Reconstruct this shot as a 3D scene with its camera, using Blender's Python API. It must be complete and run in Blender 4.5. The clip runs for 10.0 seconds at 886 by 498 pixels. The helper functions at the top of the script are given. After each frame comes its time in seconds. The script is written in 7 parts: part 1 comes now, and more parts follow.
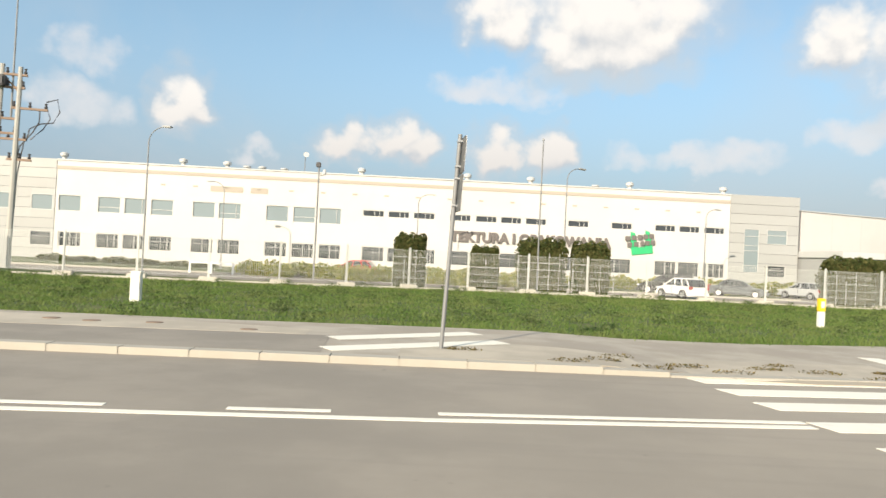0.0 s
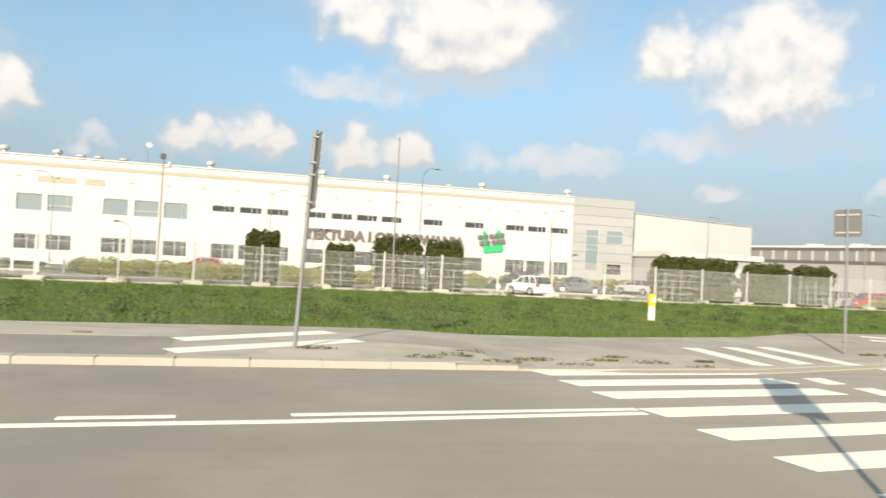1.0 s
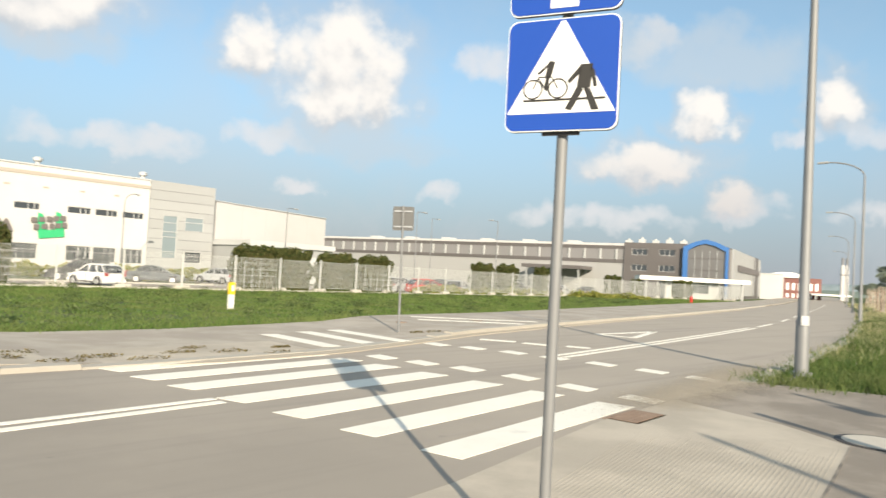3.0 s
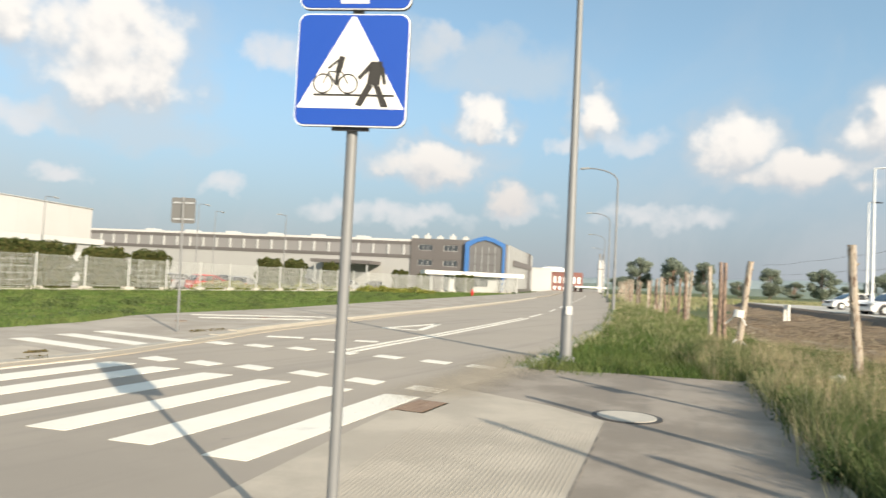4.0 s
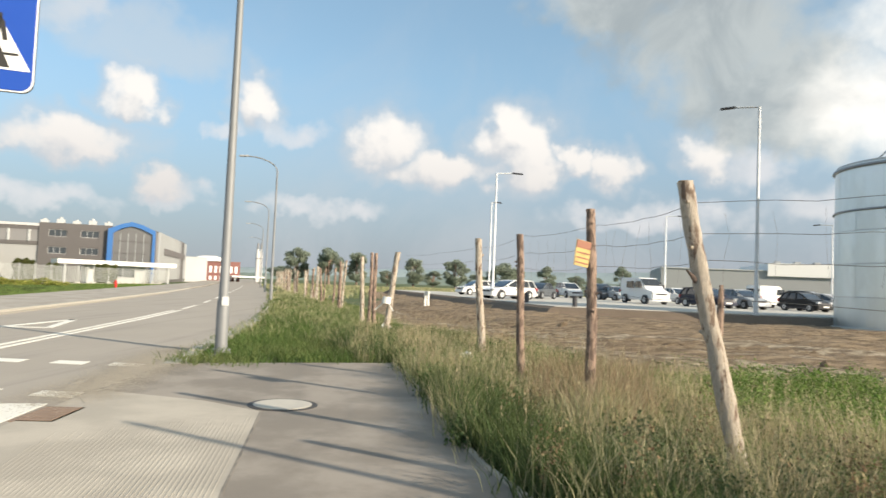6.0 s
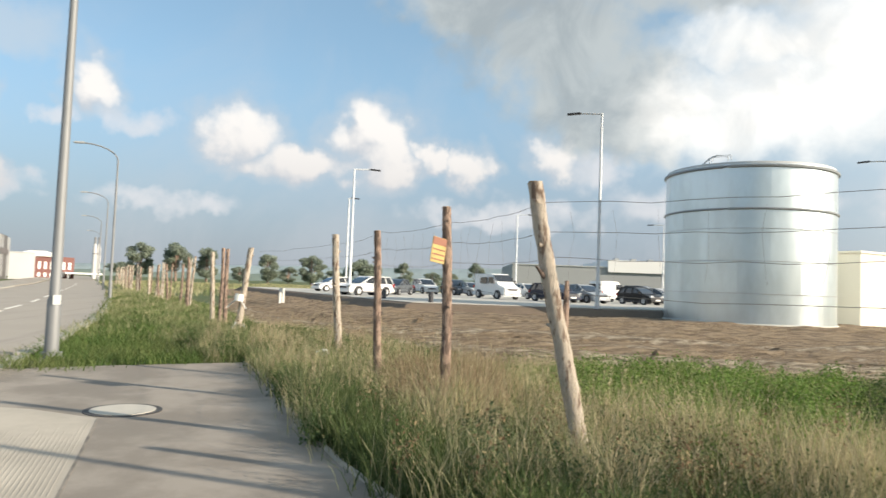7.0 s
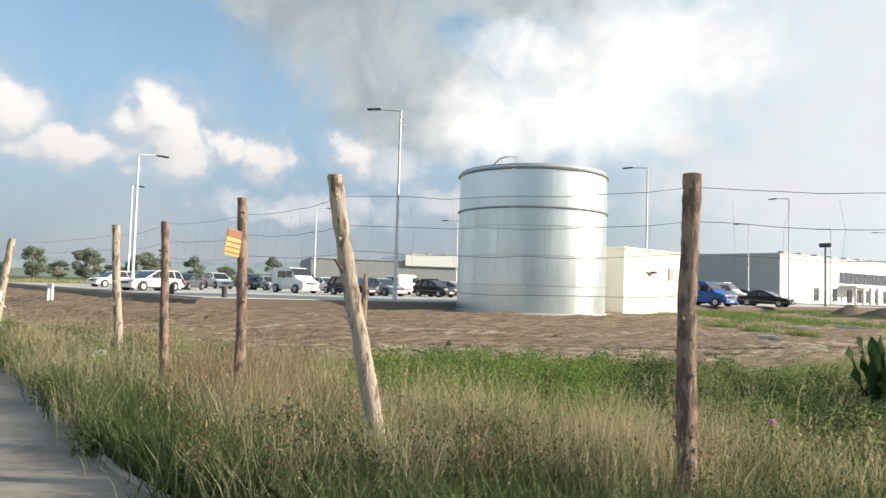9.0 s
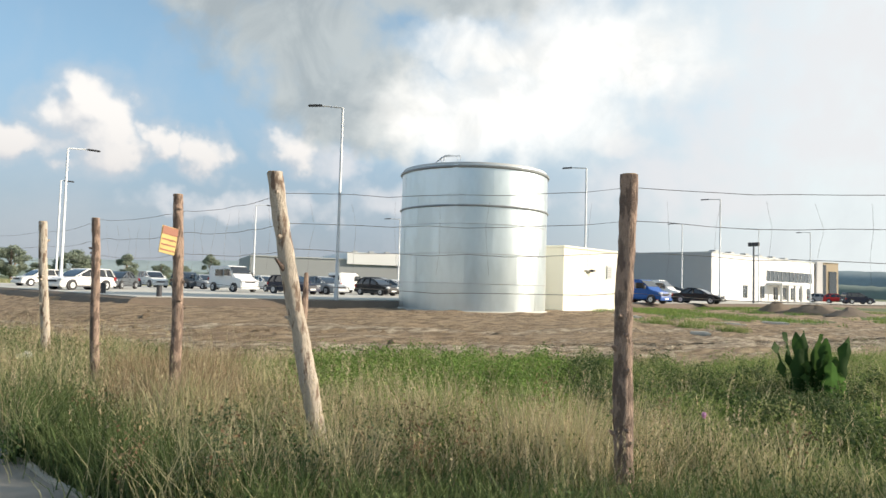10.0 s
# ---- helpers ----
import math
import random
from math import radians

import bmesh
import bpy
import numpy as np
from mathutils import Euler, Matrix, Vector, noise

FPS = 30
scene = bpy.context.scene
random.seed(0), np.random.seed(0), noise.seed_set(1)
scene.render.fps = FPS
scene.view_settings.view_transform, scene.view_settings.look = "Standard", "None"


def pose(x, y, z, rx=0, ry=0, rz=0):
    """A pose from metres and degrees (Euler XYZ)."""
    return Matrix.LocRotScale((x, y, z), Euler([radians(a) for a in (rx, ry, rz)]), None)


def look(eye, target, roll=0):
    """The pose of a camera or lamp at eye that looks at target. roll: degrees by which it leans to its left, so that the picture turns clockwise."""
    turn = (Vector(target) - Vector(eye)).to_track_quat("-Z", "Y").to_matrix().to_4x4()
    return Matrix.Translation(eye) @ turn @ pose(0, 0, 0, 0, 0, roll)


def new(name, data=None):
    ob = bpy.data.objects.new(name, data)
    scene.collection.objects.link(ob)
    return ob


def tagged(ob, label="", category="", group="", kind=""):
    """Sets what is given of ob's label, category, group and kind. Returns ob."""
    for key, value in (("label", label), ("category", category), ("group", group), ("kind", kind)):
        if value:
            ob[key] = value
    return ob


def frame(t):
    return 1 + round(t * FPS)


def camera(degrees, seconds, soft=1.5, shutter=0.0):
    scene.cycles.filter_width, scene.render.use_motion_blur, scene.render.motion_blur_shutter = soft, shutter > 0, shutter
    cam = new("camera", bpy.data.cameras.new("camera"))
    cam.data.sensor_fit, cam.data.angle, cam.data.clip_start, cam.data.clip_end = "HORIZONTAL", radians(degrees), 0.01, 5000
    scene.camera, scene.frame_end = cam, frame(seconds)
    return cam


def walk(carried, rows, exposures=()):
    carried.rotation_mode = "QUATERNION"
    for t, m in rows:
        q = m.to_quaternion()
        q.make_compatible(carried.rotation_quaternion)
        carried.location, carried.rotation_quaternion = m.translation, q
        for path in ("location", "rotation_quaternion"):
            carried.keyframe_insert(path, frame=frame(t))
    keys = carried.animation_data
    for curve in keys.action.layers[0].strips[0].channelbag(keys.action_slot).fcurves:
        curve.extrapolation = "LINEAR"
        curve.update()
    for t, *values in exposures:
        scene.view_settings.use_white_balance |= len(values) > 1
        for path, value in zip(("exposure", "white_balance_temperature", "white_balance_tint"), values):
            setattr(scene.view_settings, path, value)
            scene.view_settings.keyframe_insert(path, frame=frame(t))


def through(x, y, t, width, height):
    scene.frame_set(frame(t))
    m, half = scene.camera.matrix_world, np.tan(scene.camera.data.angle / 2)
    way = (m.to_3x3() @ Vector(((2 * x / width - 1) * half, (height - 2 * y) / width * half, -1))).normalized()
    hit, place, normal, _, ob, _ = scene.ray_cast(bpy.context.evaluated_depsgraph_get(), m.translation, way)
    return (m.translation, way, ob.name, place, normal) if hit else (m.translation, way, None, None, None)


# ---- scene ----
cam = camera(64.22, 10.0, soft=1.5, shutter=0.3)
PATH = [
    (0.0, pose(0, 0, 1.6, 90.69, -2.83, -0.00)),
    (0.5, pose(0, 0, 1.6, 90.94, -2.89, -4.08)),
    (1.0, pose(0, 0, 1.6, 91.11, -2.99, -11.69)),
    (1.5, pose(0, 0, 1.6, 91.37, -2.98, -20.27)),
    (2.0, pose(0, 0, 1.6, 91.61, -3.14, -29.70)),
    (3.5, pose(0, 0, 1.6, 92.20, -2.97, -52.69)),
    (4.0, pose(0, 0, 1.6, 92.46, -2.81, -61.86)),
    (4.5, pose(0, 0, 1.6, 92.58, -2.66, -70.10)),
    (5.0, pose(0, 0, 1.6, 92.71, -2.51, -77.17)),
    (6.5, pose(0, 0, 1.6, 92.93, -2.27, -94.81)),
    (7.0, pose(0, 0, 1.6, 93.01, -2.12, -100.65)),
    (7.5, pose(0, 0, 1.6, 93.03, -2.01, -105.90)),
    (8.0, pose(0, 0, 1.6, 93.02, -1.83, -110.36)),
    (8.5, pose(0, 0, 1.6, 93.03, -1.74, -113.75)),
    (9.0, pose(0, 0, 1.6, 93.04, -1.70, -116.86)),
    (9.5, pose(0, 0, 1.6, 93.02, -1.60, -119.37)),
    (10.0, pose(0, 0, 1.6, 93.03, -1.58, -121.55)),
]
EXPOSURES = [(0.0, 1.0, 6900, 10), (5.0, 1.0, 6900, 10), (7.5, 1.0, 6700, 10), (10.0, 1.0, 6700, 10)]
walk(cam, PATH, EXPOSURES)

# ---- light ----
SUN_EL = radians(21.7)
SUN_DIR = Vector((-0.507 * math.cos(SUN_EL), -0.862 * math.cos(SUN_EL), math.sin(SUN_EL)))
sun = new("sun", bpy.data.lights.new("sun", "SUN"))
sun.data.energy, sun.data.angle, sun.data.color = 3.7, radians(0.6), (1.0, 0.89, 0.74)
sun.matrix_world = look((0, 0, 60), Vector((0, 0, 60)) - SUN_DIR)


class Nodes:
    """Short ways to build a node tree."""

    def __init__(self, tree):
        self.tree = tree

    def add(self, kind, **settings):
        node = self.tree.nodes.new(kind)
        for key, value in settings.items():
            if key == "operation":
                node.operation = value
            elif key == "data_type":
                node.data_type = value
            elif key == "blend_type":
                node.blend_type = value
        return node

    def put(self, socket, value):
        if isinstance(value, (int, float, tuple)):
            socket.default_value = value
        else:
            self.tree.links.new(value, socket)

    def math(self, op, a, b=0.0, c=0.0, clamp=False):
        node = self.add("ShaderNodeMath", operation=op)
        node.use_clamp = clamp
        for socket, value in zip(node.inputs, (a, b, c)):
            self.put(socket, value)
        return node.outputs[0]

    def noise(self, vector, scale, detail=4.0, rough=0.55, distort=0.0):
        node = self.add("ShaderNodeTexNoise")
        self.put(node.inputs["Vector"], vector)
        node.inputs["Scale"].default_value = scale
        node.inputs["Detail"].default_value = detail
        node.inputs["Roughness"].default_value = rough
        node.inputs["Distortion"].default_value = distort
        return node.outputs["Fac"], node.outputs["Color"]

    def step(self, value, lo, hi, a=0.0, b=1.0):
        node = self.add("ShaderNodeMapRange")
        node.interpolation_type = "SMOOTHSTEP"
        for socket, v in zip(node.inputs, (value, lo, hi, a, b)):
            self.put(socket, v)
        return node.outputs[0]

    def mix(self, fac, a, b, blend="MIX"):
        node = self.add("ShaderNodeMix", data_type="RGBA", blend_type=blend)
        self.put(node.inputs[0], fac)
        self.put(node.inputs[6], a if not isinstance(a, tuple) else (*a, 1.0)[:4])
        self.put(node.inputs[7], b if not isinstance(b, tuple) else (*b, 1.0)[:4])
        return node.outputs[2]


# Clouds: azimuth (clockwise from +y), elevation, half width, half height, in degrees.
CUMULUS = [
    (4.4, 18.7, 2.9, 2.3), (12.6, 18.6, 6.7, 3.4), (12.2, 16.8, 5.0, 2.4), (-8.4, 8.3, 2.0, 1.4), (-4.4, 9.2, 1.9, 1.6), (-2.7, 8.4, 1.7, 1.3), (4.1, 8.4, 2.0, 1.8),
    (8.4, 8.6, 1.8, 1.7), (-21.1, 10.4, 1.7, 2.3), (29.1, 16.3, 2.6, 2.2), (35.7, 16.1, 5.0, 3.8), (36.5, 13.4, 4.7, 2.6), (64.4, 12.7, 2.0, 1.8), (73.5, 13.0, 1.7, 2.1),
    (60.5, 9.0, 4.7, 1.6), (84.1, 11.0, 2.9, 2.2), (88.3, 9.0, 4.1, 1.4), (94.7, 11.7, 2.9, 2.4), (95.5, 9.7, 2.6, 2.2),
    (99.7, 9.8, 1.4, 1.2), (102.5, 9.5, 1.8, 1.5), (67.3, 6.4, 1.6, 1.2), (109.4, 10.2, 2.0, 1.8),
]
VEILS = [
    (48.0, 16.6, 2.2, 1.9), (60.2, 18.6, 2.0, 1.8),
    (3.7, 13.4, 5.0, 1.5), (-27.6, 13.3, 2.4, 1.9), (-28.1, 9.5, 3.2, 1.9), (-15.0, 7.7, 1.8, 1.0), (19.5, 8.4, 6.3, 1.3), (30.3, 9.6, 2.8, 1.4), (22.8, 8.6, 2.9, 1.2),
    (32.8, 6.0, 1.9, 0.8), (76.4, 11.2, 2.4, 1.5), (68.0, 6.0, 2.2, 1.3), (78.0, 5.5, 4.6, 1.0), (44.6, 6.2, 1.8, 0.9), (70.7, 10.8, 1.8, 0.9), (90.7, 8.8, 2.0, 1.1),
    (113.3, 9.4, 2.6, 2.0), (149.6, 15.0, 1.9, 1.6), (144.9, 12.8, 1.9, 0.9), (135.1, 11.5, 2.8, 1.6), (153.0, 14.0, 15.0, 9.0), (141.0, 8.0, 9.0, 4.0), (106.0, 5.5, 8.0, 1.3), (122.0, 6.5, 9.0, 2.0),
    (57.0, 5.0, 7.0, 1.0),
]
GREY = [(103.5, 22.0, 7.0, 3.2), (109.3, 19.5, 7.6, 4.8), (112.4, 15.7, 6.6, 4.2), (115.0, 12.8, 5.5, 3.0), (122.6, 23.2, 8.4, 3.0), (132.0, 26.5, 11.0, 3.6)]
GLARE = [(121.6, 13.2, 4.6, 3.2), (127.4, 14.0, 6.6, 3.6), (132.8, 18.0, 6.8, 3.4), (125.6, 18.4, 5.0, 1.8)]
DIM = [(58.0, 18.0, 4.0, 2.0), (12.7, 14.4, 5.4, 1.4), (37.5, 10.2, 5.4, 1.9), (66.0, 16.5, 5.0, 2.4)]


def cloud_group():
    """A node group: direction in, five cloud densities out."""
    tree = bpy.data.node_groups.new("cloud_field", "ShaderNodeTree")
    tree.interface.new_socket("Vector", in_out="INPUT", socket_type="NodeSocketVector")
    for name in ("Cumulus", "Veil", "Grey", "Glare", "Dim"):
        tree.interface.new_socket(name, in_out="OUTPUT", socket_type="NodeSocketFloat")
    n = Nodes(tree)
    gin, gout = n.add("NodeGroupInput"), n.add("NodeGroupOutput")
    xyz = n.add("ShaderNodeSeparateXYZ")
    n.put(xyz.inputs[0], gin.outputs[0])
    az = n.math("MULTIPLY", n.math("ARCTAN2", xyz.outputs[0], xyz.outputs[1]), 180 / math.pi)
    el = n.math("MULTIPLY", n.math("ARCSINE", xyz.outputs[2]), 180 / math.pi)
    _, warp = n.noise(gin.outputs[0], 20.0, 4.0, 0.5)
    rgb = n.add("ShaderNodeSeparateColor")
    n.put(rgb.inputs[0], warp)
    az = n.math("ADD", az, n.math("MULTIPLY_ADD", rgb.outputs[0], 5.6, -2.8))
    el = n.math("ADD", el, n.math("MULTIPLY_ADD", rgb.outputs[1], 4.4, -2.2))
    puff, _ = n.noise(gin.outputs[0], 24.0, 5.0, 0.48)
    puff = n.math("MULTIPLY_ADD", puff, 3.0, -1.35)
    for slot, clouds in enumerate((CUMULUS, VEILS, GREY, GLARE, DIM)):
        field = None
        for a, e, w, h in clouds:
            dx = n.math("MULTIPLY_ADD", az, 1 / w, -a / w)
            dy = n.math("MULTIPLY_ADD", el, 1 / h, -e / h)
            dy = n.math("MAXIMUM", dy, n.math("MULTIPLY", dy, -1.35))
            r2 = n.math("MULTIPLY_ADD", dx, dx, n.math("MULTIPLY", dy, dy))
            d = n.math("SUBTRACT", 1.0, r2)
            field = d if field is None else n.math("SMOOTH_MAX", field, d, 0.3)
        n.put(gout.inputs[slot], n.math("MULTIPLY_ADD", puff, (0.72, 1.0, 0.7, 0.6, 0.6)[slot], field))
    return tree


world = bpy.data.worlds.new("sky")
scene.world = world
world.use_nodes = True
wt = world.node_tree
wt.nodes.clear()
w = Nodes(wt)
sky = w.add("ShaderNodeTexSky")
sky.sky_type, sky.sun_disc = "NISHITA", False
sky.sun_elevation, sky.sun_rotation = SUN_EL, math.atan2(SUN_DIR.x, SUN_DIR.y)
sky.air_density, sky.dust_density, sky.ozone_density = 1.0, 0.4, 1.6
coord = w.add("ShaderNodeTexCoord").outputs["Generated"]
field = cloud_group()
here, above = w.add("ShaderNodeGroup"), w.add("ShaderNodeGroup")
here.node_tree = above.node_tree = field
shift = w.add("ShaderNodeVectorMath", operation="ADD")
w.put(shift.inputs[0], coord)
shift.inputs[1].default_value = (-0.006, -0.012, 0.022)
w.put(here.inputs[0], coord)
w.put(above.inputs[0], shift.outputs[0])
tint = w.mix(0.28, w.mix(1.0, sky.outputs[0], (0.076, 0.0832, 0.0845), "MULTIPLY"), (0.24, 0.385, 0.49))
upward = w.add("ShaderNodeSeparateXYZ")
w.put(upward.inputs[0], coord)
tint = w.mix(w.step(upward.outputs[2], 0.0, 0.30, 0.85, 0.0), tint, (0.150, 0.173, 0.226))
side = w.add("ShaderNodeVectorMath", operation="DOT_PRODUCT")
w.put(side.inputs[0], coord)
side.inputs[1].default_value = (SUN_DIR.x, SUN_DIR.y, 0.0)
tint = w.mix(w.step(side.outputs["Value"], 0.0, 0.52, 0.0, 0.88), tint, (0.455, 0.495, 0.505))
lit = w.step(w.math("SUBTRACT", here.outputs[0], above.outputs[0]), -1.15, 0.5)
thin, _ = w.noise(coord, 3.2, 7.0, 0.62, 0.6)
low = w.step(upward.outputs[2], 0.02, 0.20, 0.46, 0.2)
tint = w.mix(w.math("MULTIPLY", w.step(thin, 0.42, 0.74), low), tint, (0.31, 0.33, 0.36))
col = w.mix(w.math("MULTIPLY", w.step(here.outputs[1], -0.5, 1.5), 0.75), tint, (0.415, 0.42, 0.44))
col = w.mix(w.math("MULTIPLY", w.step(here.outputs[0], -2.2, 0.4), 0.5), col, (0.31, 0.335, 0.365))
col = w.mix(w.math("MULTIPLY", w.step(here.outputs[4], -1.2, 0.9), 0.6), col, (0.30, 0.345, 0.39))
col = w.mix(w.step(here.outputs[0], -0.55, 0.85), col, w.mix(lit, (0.30, 0.325, 0.36), w.mix(w.step(upward.outputs[2], 0.07, 0.23), (0.37, 0.365, 0.37), (0.50, 0.495, 0.49))))
body, _ = w.noise(coord, 9.0, 6.0, 0.58, 0.5)
col = w.mix(w.math("MULTIPLY", w.step(here.outputs[2], -0.9, 0.9), 0.9), col, w.mix(w.step(body, 0.36, 0.66), (0.205, 0.232, 0.246), (0.285, 0.312, 0.32)))
col = w.mix(w.math("MULTIPLY", w.step(here.outputs[3], -3.4, 0.4), 0.45), col, (0.47, 0.485, 0.48))
col = w.mix(w.step(here.outputs[3], -1.7, 2.1), col, w.mix(w.step(body, 0.34, 0.62), (0.47, 0.475, 0.47), (0.63, 0.625, 0.61)))
back = w.add("ShaderNodeBackground")
w.put(back.inputs[0], col)
back.inputs[1].default_value = 1.0
w.put(w.add("ShaderNodeOutputWorld").inputs[0], back.outputs[0])


# ---- materials ----
def material(name, color, rough=0.7, vary=0.25, scale=3.0, fine=40.0, bump=0.15, metal=0.0, other=None, island=0.0, spread=0.0,
             depth=0.01, stretch=(1, 1, 1), patch=(0.42, 0.62), uneven=0.2):
    """A two-scale procedural surface. other: a second colour in patches; island: brightness change from piece to piece;
    spread: the same from object to object."""
    mat = bpy.data.materials.new(name)
    mat.use_nodes = True
    n = Nodes(mat.node_tree)
    bsdf = mat.node_tree.nodes["Principled BSDF"]
    tc = n.add("ShaderNodeTexCoord").outputs["Object"]
    if stretch != (1, 1, 1):
        m = n.add("ShaderNodeMapping")
        n.put(m.inputs[0], tc)
        m.inputs["Scale"].default_value = stretch
        tc = m.outputs[0]
    big, _ = n.noise(tc, scale, 5.0, 0.6)
    small, _ = n.noise(tc, fine, 4.0, 0.6)
    c = color
    if other:
        c = n.mix(n.step(big, patch[0], patch[1]), color, other)
    val = n.math("ADD", n.math("MULTIPLY_ADD", big, vary * 1.6, 1 - vary * 0.8), n.math("MULTIPLY_ADD", small, vary, -vary * 0.5))
    if island:
        geo = n.add("ShaderNodeNewGeometry")
        val = n.math("MULTIPLY", val, n.math("MULTIPLY_ADD", geo.outputs["Random Per Island"], 2 * island, 1 - island))
    if spread:
        info = n.add("ShaderNodeObjectInfo")
        val = n.math("MULTIPLY", val, n.math("MULTIPLY_ADD", info.outputs["Random"], 2 * spread, 1 - spread))
    hsv = n.add("ShaderNodeHueSaturation")
    n.put(hsv.inputs["Value"], val)
    n.put(hsv.inputs["Color"], (*c, 1.0) if isinstance(c, tuple) else c)
    n.put(bsdf.inputs["Base Color"], hsv.outputs[0])
    n.put(bsdf.inputs["Roughness"], n.math("MULTIPLY_ADD", small, uneven, rough - uneven / 2, clamp=True))
    bsdf.inputs["Metallic"].default_value = metal
    if bump:
        b = n.add("ShaderNodeBump")
        b.inputs["Strength"].default_value = bump
        b.inputs["Distance"].default_value = depth
        n.put(b.inputs["Height"], small)
        n.put(bsdf.inputs["Normal"], b.outputs[0])
    return mat


def leafy(name, color, other, island=0.35, rough=0.6, through=0.35, patches=0.0, dry=None):
    """Leaves and blades: thin, slightly translucent, each a little different; patches: how far whole stands turn to the dry colour."""
    mat = bpy.data.materials.new(name)
    mat.use_nodes = True
    n = Nodes(mat.node_tree)
    bsdf = mat.node_tree.nodes["Principled BSDF"]
    geo = n.add("ShaderNodeNewGeometry")
    r = geo.outputs["Random Per Island"]
    c = n.mix(n.step(r, 0.15, 0.85), color, other)
    stand, _ = n.noise(geo.outputs["Position"], 0.55, 4.0, 0.6)
    c = n.mix(n.step(stand, 0.42, 0.64, 0.0, patches), c, dry or other)
    hsv = n.add("ShaderNodeHueSaturation")
    val = n.math("FRACT", n.math("MULTIPLY", r, 17.3))
    n.put(hsv.inputs["Value"], n.math("MULTIPLY_ADD", val, 2 * island, 1 - island))
    n.put(hsv.inputs["Color"], c)
    n.put(bsdf.inputs["Base Color"], hsv.outputs[0])
    bsdf.inputs["Roughness"].default_value = rough + 0.15
    bsdf.inputs["Specular IOR Level"].default_value = 0.18
    tr = n.add("ShaderNodeBsdfTranslucent")
    n.put(tr.inputs[0], hsv.outputs[0])
    mx = n.add("ShaderNodeMixShader")
    mx.inputs[0].default_value = through
    n.put(mx.inputs[1], bsdf.outputs[0])
    n.put(mx.inputs[2], tr.outputs[0])
    n.put(mat.node_tree.nodes["Material Output"].inputs[0], mx.outputs[0])
    return mat




def dusty_asphalt():
    """Road asphalt, greyer up the road and bleached by dust round the crossing, with faint wheel streaks."""
    mat = material("asphalt", (0.245, 0.22, 0.188), 0.85, 0.2, 0.35, 60, 0.35, other=(0.285, 0.254, 0.215), depth=0.006)
    n = Nodes(mat.node_tree)
    bsdf = mat.node_tree.nodes["Principled BSDF"]
    base = bsdf.inputs["Base Color"].links[0].from_socket
    tc = n.add("ShaderNodeTexCoord").outputs["Object"]
    xyz = n.add("ShaderNodeSeparateXYZ")
    n.put(xyz.inputs[0], tc)
    cloudy, _ = n.noise(tc, 0.25, 4.0, 0.6)
    dust = n.step(n.math("MULTIPLY_ADD", cloudy, 10.0, n.math("SUBTRACT", xyz.outputs[0], 5.0)), -5.0, 11.0)
    stretch = n.add("ShaderNodeMapping")
    n.put(stretch.inputs[0], tc)
    stretch.inputs["Scale"].default_value = (0.09, 1.9, 1.0)
    stretch.inputs["Rotation"].default_value = (0, 0, radians(-6))
    streak, _ = n.noise(stretch.outputs[0], 1.0, 5.0, 0.6)
    c = n.mix(dust, base, n.mix(0.75, base, (0.40, 0.352, 0.292)))
    c = n.mix(n.math("MULTIPLY", n.step(streak, 0.5, 0.68), 0.4), c, (0.235, 0.212, 0.185))
    spots, _ = n.noise(tc, 3.1, 3.0, 0.5)
    c = n.mix(n.math("MULTIPLY", n.step(spots, 0.70, 0.76), 0.5), c, (0.17, 0.155, 0.14))
    n.put(bsdf.inputs["Base Color"], c)
    return mat


ASPHALT = dusty_asphalt()
PATH_ASPHALT = material("path_asphalt", (0.238, 0.206, 0.17), 0.88, 0.26, 0.9, 70, 0.4, other=(0.305, 0.266, 0.222), depth=0.006)
PAVING = material("paving", (0.41, 0.365, 0.30), 0.88, 0.18, 0.7, 50, 0.3, other=(0.47, 0.42, 0.345), depth=0.005)
KERB = material("kerb_concrete", (0.41, 0.385, 0.335), 0.9, 0.18, 1.2, 45, 0.3, other=(0.37, 0.345, 0.298), spread=0.03)
PAINT = material("road_paint", (0.80, 0.775, 0.69), 0.75, 0.16, 1.6, 55, 0.25, other=(0.62, 0.6, 0.54), patch=(0.55, 0.78))
STEEL = material("galvanised_steel", (0.56, 0.57, 0.58), 0.42, 0.12, 3, 30, 0.03, metal=0.85)
POST_STEEL = material("pale_lamp_steel", (0.55, 0.57, 0.58), 0.5, 0.1, 2, 30, 0.0, metal=0.2)
POLE = material("galvanised_pole", (0.215, 0.222, 0.226), 0.6, 0.14, 2, 30, 0.05, metal=0.25)
LAMP_WHITE = material("pale_lamp_paint", (0.72, 0.74, 0.75), 0.5, 0.08, 2, 30, 0.03)
DARK = material("dark_plastic", (0.05, 0.05, 0.055), 0.5, 0.2, 4, 40, 0.05)
RUBBER = material("tyre_rubber", (0.025, 0.025, 0.027), 0.85, 0.2, 4, 60, 0.1)
WHITE_WALL = material("white_render", (0.572, 0.56, 0.552), 0.85, 0.05, 0.15, 6, 0.05, other=(0.545, 0.533, 0.523))
SITE_WHITE = material("new_white_cladding", (0.83, 0.82, 0.79), 0.6, 0.04, 0.2, 6, 0.03)
CREAM = material("cream_panel", (0.80, 0.77, 0.66), 0.6, 0.05, 0.4, 8, 0.04)
GREY_PANEL = material("grey_cladding", (0.355, 0.365, 0.365), 0.55, 0.08, 0.4, 10, 0.04, spread=0.05)
